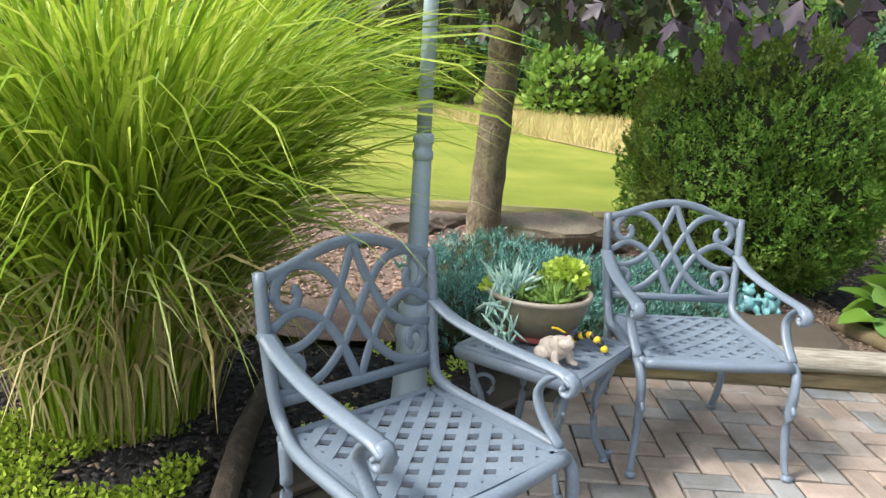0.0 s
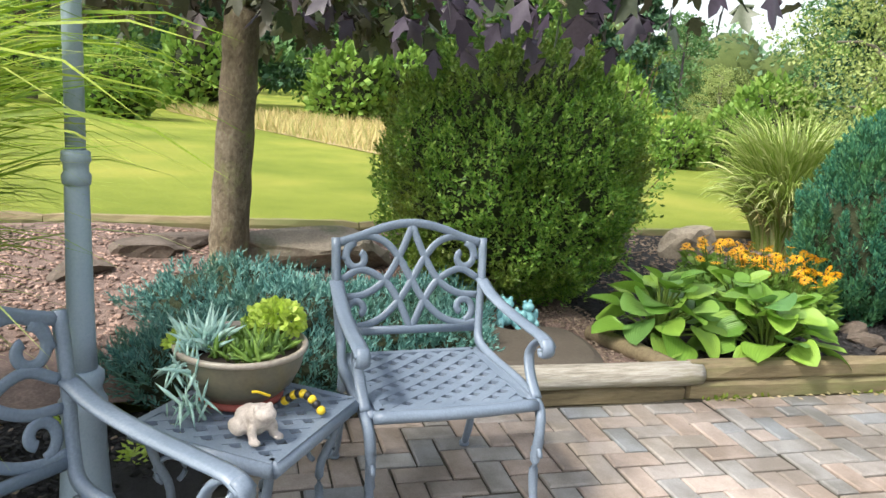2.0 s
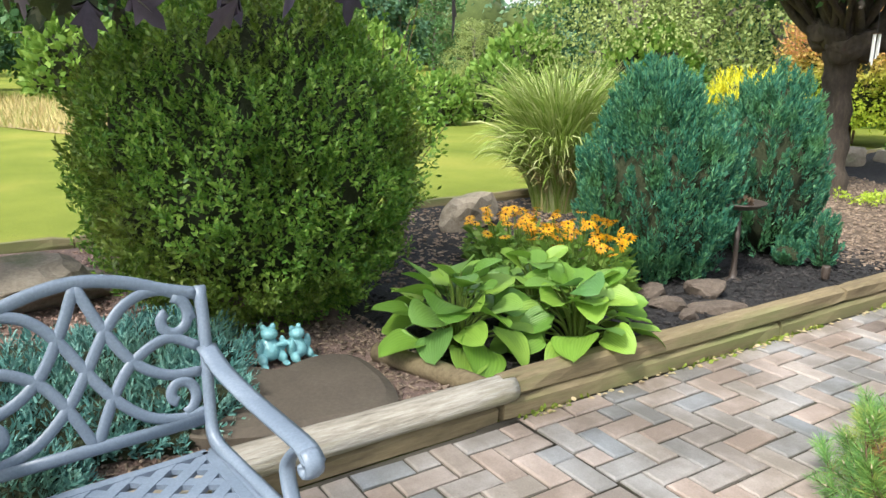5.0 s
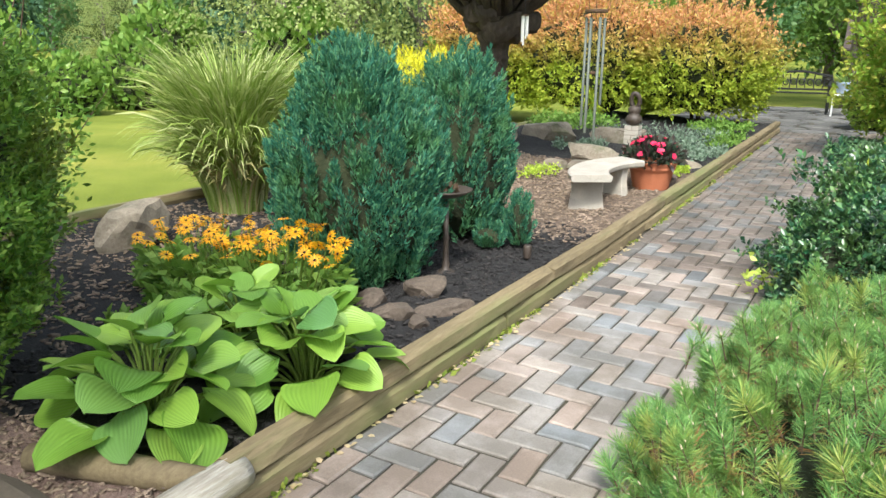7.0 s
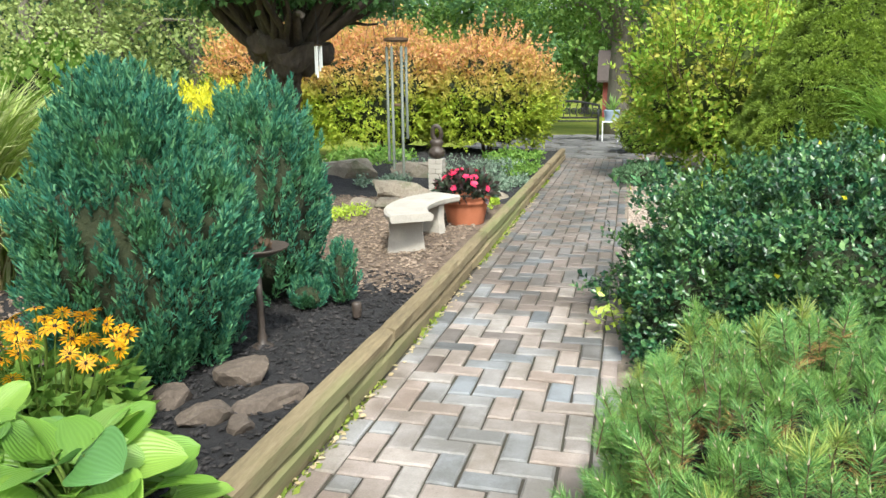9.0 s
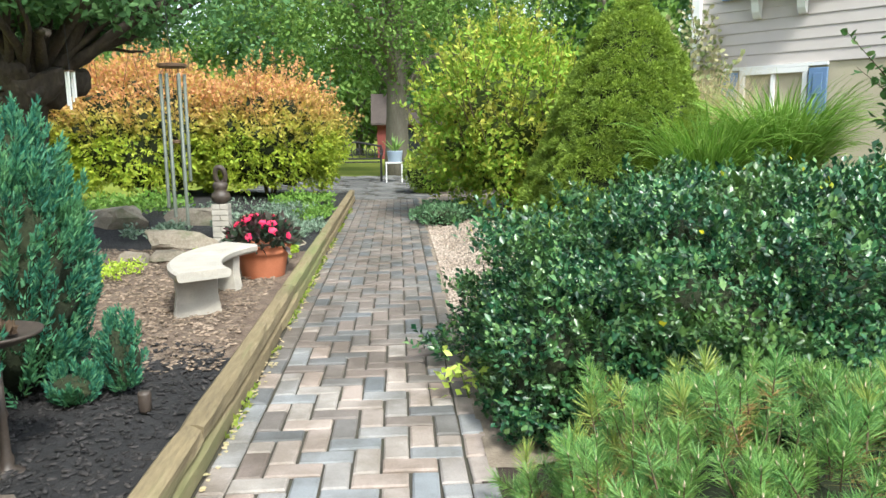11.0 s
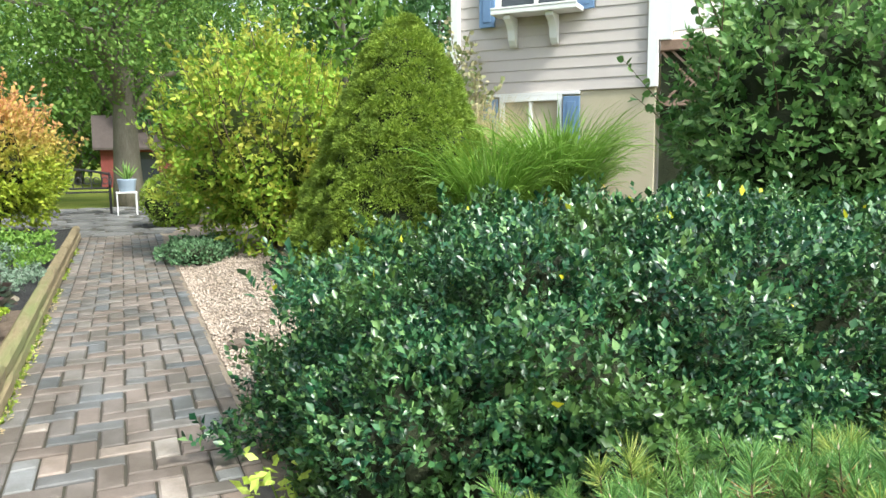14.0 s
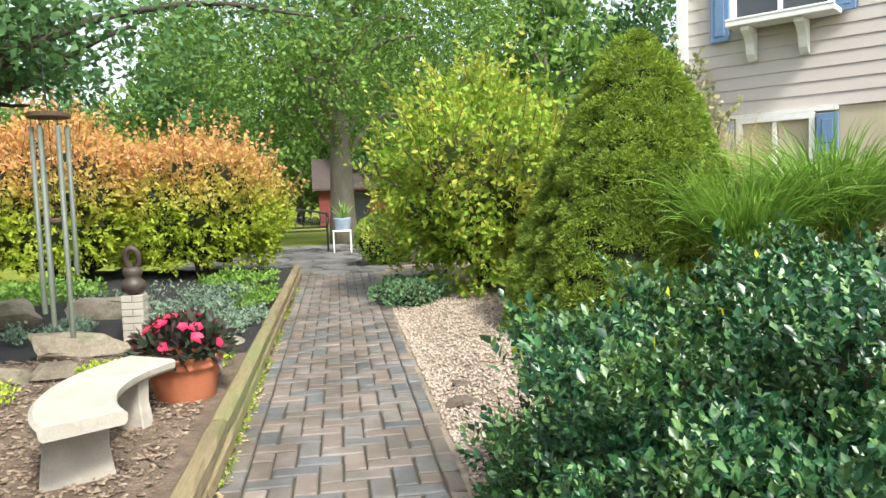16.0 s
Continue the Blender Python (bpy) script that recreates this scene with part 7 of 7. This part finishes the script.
part("branch", sweep(pts, list(np.linspace(.05, .01, len(pts))), 7), M["bark_dark"], pt, smooth=True)
ends += pts[5:]
ends = np.array(ends)
k = 15000
pos = ends[q.integers(len(ends), size=k)] + q.normal(size=(k, 3)) * [.28, .28, .18]
pos[:, 2] = np.where(pos[:, 2] < 2.05, pos[:, 2] + .6, pos[:, 2])
vv, ff = scatter(pos, np.stack([q.normal(size=k), q.normal(size=k), -.5 + .6 * q.normal(size=k)], 1), .06 + .04 * q.random(k), LEAF_V, LEAF_F)
mesh_ob("leaves", vv, ff, M["tree_leaf2"], pt)
sc_ = thing("small_chime", -1.62, 2.35, 0, "small white wind chime hanging on the pollard", "wind chime")
for i in range(4):
    part("tube", lathe([(.009, 1.55 - .03 * i), (.009, 1.75)], 8, .03 * math.cos(i * 1.57), .03 * math.sin(i * 1.57)), M["white_paint"], sc_)
part("hanger", sweep([(0, 0, 1.74), (-.02, .02, 2.1)], .003, 4), M["black"], sc_)
part("top_disc", lathe([(.04, 1.745), (.04, 1.755)], 14), M["wood_disc"], sc_)


def tree_parts(parent, height, crown_r, crown_h, material, seed, n, leaf, bark="bark_grey", trunk_r=.3, low=.25, lobes=9, conifer=False, droop=0.0):
    """A trunk with limbs and a crown of leaf clumps with gaps between them."""
    g = random.Random(seed)
    q2 = np.random.default_rng(seed)
    part("trunk", sweep(smooth_line([(0, 0, -.3), (.02, 0, height * .2), (.1, .05, height * .55), (.05, .1, height * .92)], 14), list(np.linspace(trunk_r * 1.2, trunk_r * .15, 13)), 10), M[bark], parent, smooth=True)
    centres, radii = [], []
    z0, z1 = height * low, height
    for i in range(lobes):
        u = (i + .5) / lobes
        a = i * 2.39996 + g.uniform(-.4, .4)
        prof = (1 - u) ** .9 if conifer else math.sin(math.pi * min(.97, .18 + .8 * u)) ** .7
        r = crown_r * prof * (.75 if conifer else .62) * g.uniform(.75, 1.1)
        z = z0 + (z1 - z0) * u * .93
        c = Vector((r * math.cos(a), r * math.sin(a), z))
        centres.append(c)
        radii.append(crown_r * (.52 if not conifer else .42 * prof + .12) * g.uniform(.8, 1.2))
        part("limb", sweep(smooth_line([(0.05, .05, max(.5, z - .5 * r - .3)), tuple(c * .5 + Vector((0, 0, z * .5 - .1))), tuple(c)], 6), list(np.linspace(trunk_r * .4, trunk_r * .1, 7)), 6), M[bark], parent, smooth=True)
    per = n // lobes
    pos, nn_ = [], []
    for c, r in zip(centres, radii):
        a, b, _ = dome(per, (r, r, r * (.62 if not conifer else .5)), 2, seed + len(pos), 2.5, .35, -.75, .5)
        pos.append(a + np.array(c[:]))
        nn_.append(b)
    pos, nn_ = np.vstack(pos), np.vstack(nn_)
    tip = nn_ + [0, 0, -droop] + .8 * q2.normal(size=nn_.shape)
    vv_, ff_ = scatter(pos, tip, leaf * (.6 + .8 * q2.random(len(pos))), DIAMOND_V, DIAMOND_F)
    mesh_ob("crown", vv_, ff_, material, parent)


big = plant("shade_tree", 1.15, 19.0, .1, "tall shade tree with a broad green crown beyond the terrace", "tree")
tree_parts(big, 11, 5.2, 6, M["tree_leaf"], 3, 62000, .115, trunk_r=.36, low=.30, lobes=20)

TEMPL = []
for i, (h, cr, m_, nleaf, leaf, con, dr, lab) in enumerate((
        (9.5, 3.4, "tree_leaf", 4200, .31, False, 0, "broad green tree at the wood's edge"),
        (11, 3.0, "tree_leaf2", 4200, .31, False, 0, "deep green tree in the wood"),
        (8, 3.2, "tree_leaf3", 19000, .095, False, .6, "pale yellow-green willow beyond the lawn"),
        (10, 2.3, "conifer_far", 4000, .34, True, .3, "dark blue-green conifer in the wood"))):
    p_ = plant("tree" if not con else "conifer_tree", 0, 0, 0, lab, "tree", "trees beyond the lawn")
    tree_parts(p_, h, cr, h * .6, M[m_], 80 + i, nleaf, leaf, trunk_r=.2, low=.12 if i != 2 else .08, lobes=13, conifer=con, droop=dr)
    TEMPL.append(p_)
g = random.Random(77)
spots = []
for i in range(34):
    az = 200 - 150 * i / 33 + g.uniform(-2, 2)
    r = 31 + g.uniform(-2, 7)
    spots.append((r, az, g.choice((0, 0, 1, 1, 3))))
for i in range(25):
    az = 203 - 150 * i / 24 + g.uniform(-2, 2)
    spots.append((44 + g.uniform(-3, 6), az, g.choice((0, 1, 1, 3))))
for i in range(18):
    spots.append((64 + g.uniform(-4, 8), 205 - 160 * i / 17, g.choice((0, 1, 1, 3))))
spots += [(17, 134, 2), (19, 129, 2), (22, 122, 2), (25, 119.5, 3), (23, 136, 3), (42, 98, 1), (44, 91, 0), (40, 84, 0), (43, 77, 1), (38, 64, 1), (36, 57, 0), (40, 71, 1), (27, 52, 1), (25, 44, 0)]
edge_spots = [(40, 103, 0), (44, 107, 1), (38, 112, 0), (45, 116, 1), (42, 99, 0)]
first = set()
for r, az, k in spots + edge_spots:
    if (r, az, k) not in edge_spots and (r < 60 and (138 < az < 151 or 100 < az < 118) or r < 36 and az < 100 and az > 53):
        continue
    x, y = r * math.cos(radians(az)), r * math.sin(radians(az)) - 2
    s = g.uniform(.8, 1.25)
    m = Matrix.LocRotScale((x, y, far_rise(x, y) - .05), Euler((0, 0, g.uniform(0, 6.28))), None)
    if k not in first:
        TEMPL[k].matrix_basis = m
        first.add(k)
    else:
        c = copy_thing(TEMPL[k], m)
        c.scale = (s, s, s * g.uniform(.9, 1.15))
PT = copy_thing(TEMPL[2], pose(-17.5, 9.0, .05))
PT.scale = (.36, .36, .36)

# wooded hillside closing the view beyond the lawn, its haze painted into the leaf colour
q4 = np.random.default_rng(41)
wood_v, wood_f, hill_v, hill_f, nv, nh = [], [], [], [], 0, 0
for r0, gap, n_leaf in ((82, 5.5, 190), (104, 6.5, 150), (132, 8.0, 130)):
    for az in np.arange(30, 216, math.degrees(gap / r0)):
        r = r0 + q4.uniform(-7, 7)
        x, y = r * math.cos(radians(az)), r * math.sin(radians(az)) - 2
        cr = q4.uniform(3.4, 5.4)
        ch_ = cr * q4.uniform(1.0, 1.45)
        cz = far_rise(x, y) + ch_ * .75 + q4.uniform(0, 2.2)
        a, b, _ = dome(n_leaf, (cr, cr, ch_), 2, int(az * 7) % 97, 2.6, .35, -.6, .25)
        v_, f_ = scatter(a + [x, y, cz], b + .8 * q4.normal(size=b.shape), .75 * (.6 + .7 * q4.random(len(a))) * r0 / 90, DIAMOND_V, DIAMOND_F)
        wood_v.append(v_)
        wood_f.append(f_ + nv)
        nv += len(v_)
        bm = core((cr, cr, ch_), 2, int(az * 7) % 97, 2.6, .35, .84, 2)
        bm.verts.ensure_lookup_table()
        hill_v.append(np.array([w.co[:] for w in bm.verts]) + [x, y, cz])
        hill_f.append(np.array([[w.index for w in fc.verts] for fc in bm.faces]) + nh)
        nh += len(bm.verts)
        bm.free()
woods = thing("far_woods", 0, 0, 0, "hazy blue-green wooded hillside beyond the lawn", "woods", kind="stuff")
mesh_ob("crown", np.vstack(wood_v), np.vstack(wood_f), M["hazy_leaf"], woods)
# solid filler under the crowns, coloured dark for the shade inside
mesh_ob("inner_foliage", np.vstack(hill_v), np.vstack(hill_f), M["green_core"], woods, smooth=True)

FB = plant("round_bush", -20, -9, .05, "bright green rounded bush at the far lawn edge", "shrub", "bushes at the lawn edge")
leaf_coat(FB, "leaves", 1800, (1.0, 1.0, 1.1), (0, 0, .9), .22, M["far_bush"], 2, 5, 2.5, .2, -.8, .25)
for x, y, s in ((-23, -9.6, .6), (-24.2, -10.6, .9), (-26, -1.5, 1.5), (-26.5, -14, 1.1), (-27, -17, 1.7), (-13, 6.5, .8), (-15, 9, 1.2), (-19, 6, 1.3), (-22, 3, 1.3), (-11, 10, 1.2), (-8, 14, 1.4), (-4, 18, 1.4), (-27, 1, 1.5), (-27, -7, 1.6), (-25, -19, 1.6), (5, 22, 1.4), (-12.5, 4.5, .6)):
    c = copy_thing(FB, pose(x, y, .05, 0, 0, x * 40))
    c.scale = (s, s, s)

for ob in list(bpy.data.objects):
    if ob.type == "MESH" and ob.parent and ob.name.split(".")[0] in ("leaves", "new_growth", "needles", "old_needles", "twigs", "buds", "shoots", "shoot_leaves", "blades", "dry_blades", "outer_blades", "pale_blades", "sprays", "crown_sprays", "side_sprays", "top_sprays", "spray_mound", "finger_succulent", "rosette", "lime_sedum", "agave", "yellow_leaves", "hanging_leaves", "low_leaves", "dry_twigs", "crown"):
        ob["kind"] = "stuff"

# ---- pavers, laid in right-angled herringbone ----
BL, BW = .22, .11
paver_meshes = {}


def paver_mesh(lx, ly, k):
    key = (round(lx, 3), round(ly, 3), k)
    if key not in paver_meshes:
        g = random.Random(str(key))
        j = lambda: g.uniform(-.0015, .0015)
        e, t = .004, .008
        a, b = lx / 2 - .0055, ly / 2 - .0048
        v = [(sx * a, sy * b, -.05) for sx, sy in ((-1, -1), (1, -1), (1, 1), (-1, 1))]
        v += [(sx * a + j(), sy * b + j(), -.006) for sx, sy in ((-1, -1), (1, -1), (1, 1), (-1, 1))]
        v += [(sx * (a - t) + j(), sy * (b - t) + j(), j()) for sx, sy in ((-1, -1), (1, -1), (1, 1), (-1, 1))]
        f = [(8, 9, 10, 11)] + [(i, (i + 1) % 4, 4 + (i + 1) % 4, 4 + i) for i in range(4)] + [(4 + i, 4 + (i + 1) % 4, 8 + (i + 1) % 4, 8 + i) for i in range(4)]
        me = bpy.data.meshes.new("paver")
        me.from_pydata(v, [], f)
        me.materials.append(M["paver_shaded"] if k > 2 else M["paver"])
        paver_meshes[key] = me
    return paver_meshes[key]


def herringbone(x0, x1, y0, y1):
    """Centres and sizes of whole and cut bricks in a box."""
    out = []
    na, nb = int((x1 - x0) / BW) + 6, int((y1 - y0) / BW) + 6
    for i in range(-3, na):
        for j in range(-3, nb):
            k = (i - j) % 4
            if k == 0:
                r = (i, i + 2, j, j + 1)
            else:
                r = None
            if r:
                out.append(r)
            if (i - j) % 4 == 3:
                out.append((i, i + 1, j, j + 2))
    res = []
    for a, b, c, d in out:
        ax, bx, cy, dy = x0 + a * BW, x0 + b * BW, y0 + c * BW, y0 + d * BW
        ax, bx, cy, dy = max(ax, x0), min(bx, x1), max(cy, y0), min(dy, y1)
        if bx - ax > .03 and dy - cy > .03:
            res.append(((ax + bx) / 2, (cy + dy) / 2, bx - ax, dy - cy))
    return res


PX0, PX1 = .03, 1.13
laid = []
for x, y, lx, ly in herringbone(PX0 + BW, PX1 - BW, -3.3, 9.0):
    laid.append((x, y, lx, ly))
k = 0
y = -3.3
while y < 9.0:
    ly = min(BL, 9.0 - y)
    if ly > .04:
        laid.append((PX0 + BW / 2, y + ly / 2, BW, ly))
        laid.append((PX1 - BW / 2, y + ly / 2, BW, ly))
    y += BL
patio_bricks = []
for x, y, lx, ly in herringbone(.05, 4.65, -9.47, -3.3):
    left = .01 if y > -5.15 else .01 + (-5.15 - y) * 1.05
    if x - lx / 2 > left and x < 4.6 and not (x > 1.9 and y > -3.9 + .0 * x):
        patio_bricks.append((x, y, lx, ly))
path_owner = thing("pavement_path", 0, 0, 0, "tan and grey concrete pavers in herringbone along the path", "brick path", kind="structure")
patio_owner = thing("pavement_patio", 0, 0, 0, "pinkish and grey concrete pavers in herringbone on the patio", "brick patio", kind="structure")
g = random.Random(4)
for owner, bricks, near, name in ((path_owner, laid, lambda x, y: -3.4 < y < 2.2, "path_far"), (patio_owner, patio_bricks, lambda x, y: x < 2.3 and y > -5.8, "patio_far")):
    bricks = sorted(bricks, key=lambda r: (not near(r[0], r[1]), abs(r[1] + 2.5)))
    rest = {False: ([], []), True: ([], [])}
    for n_, (x, y, lx, ly) in enumerate(bricks):
        me = paver_mesh(lx, ly, g.randrange(3))
        # old picks the darker copy, which paints path shade in further along y
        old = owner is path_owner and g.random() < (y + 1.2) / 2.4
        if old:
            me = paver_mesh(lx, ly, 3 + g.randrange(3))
        dz = gz(y) + g.gauss(0, .0015)
        on_path = owner is path_owner
        m = pose(x + (lean_x(y) if on_path else 0) + g.gauss(0, .0015), y + g.gauss(0, .0015), dz, g.gauss(0, .5), g.gauss(0, .5), g.gauss(0, .6) - (1.03 if on_path else 0))
        if n_ < 300:
            ob = new("paver", me)
            ob.parent = owner
            ob.matrix_basis = m
        else:
            rest_v, rest_f = rest[old]
            b0 = len(rest_v)
            rest_v += [tuple(m @ w.co) for w in me.vertices]
            rest_f += [tuple(b0 + q for q in f_.vertices) for f_ in me.polygons]
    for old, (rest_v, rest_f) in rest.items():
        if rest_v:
            ob = mesh_ob("paver_field", rest_v, rest_f, M["paver_shaded" if old else "paver"], owner)
            ob["kind"] = "stuff"
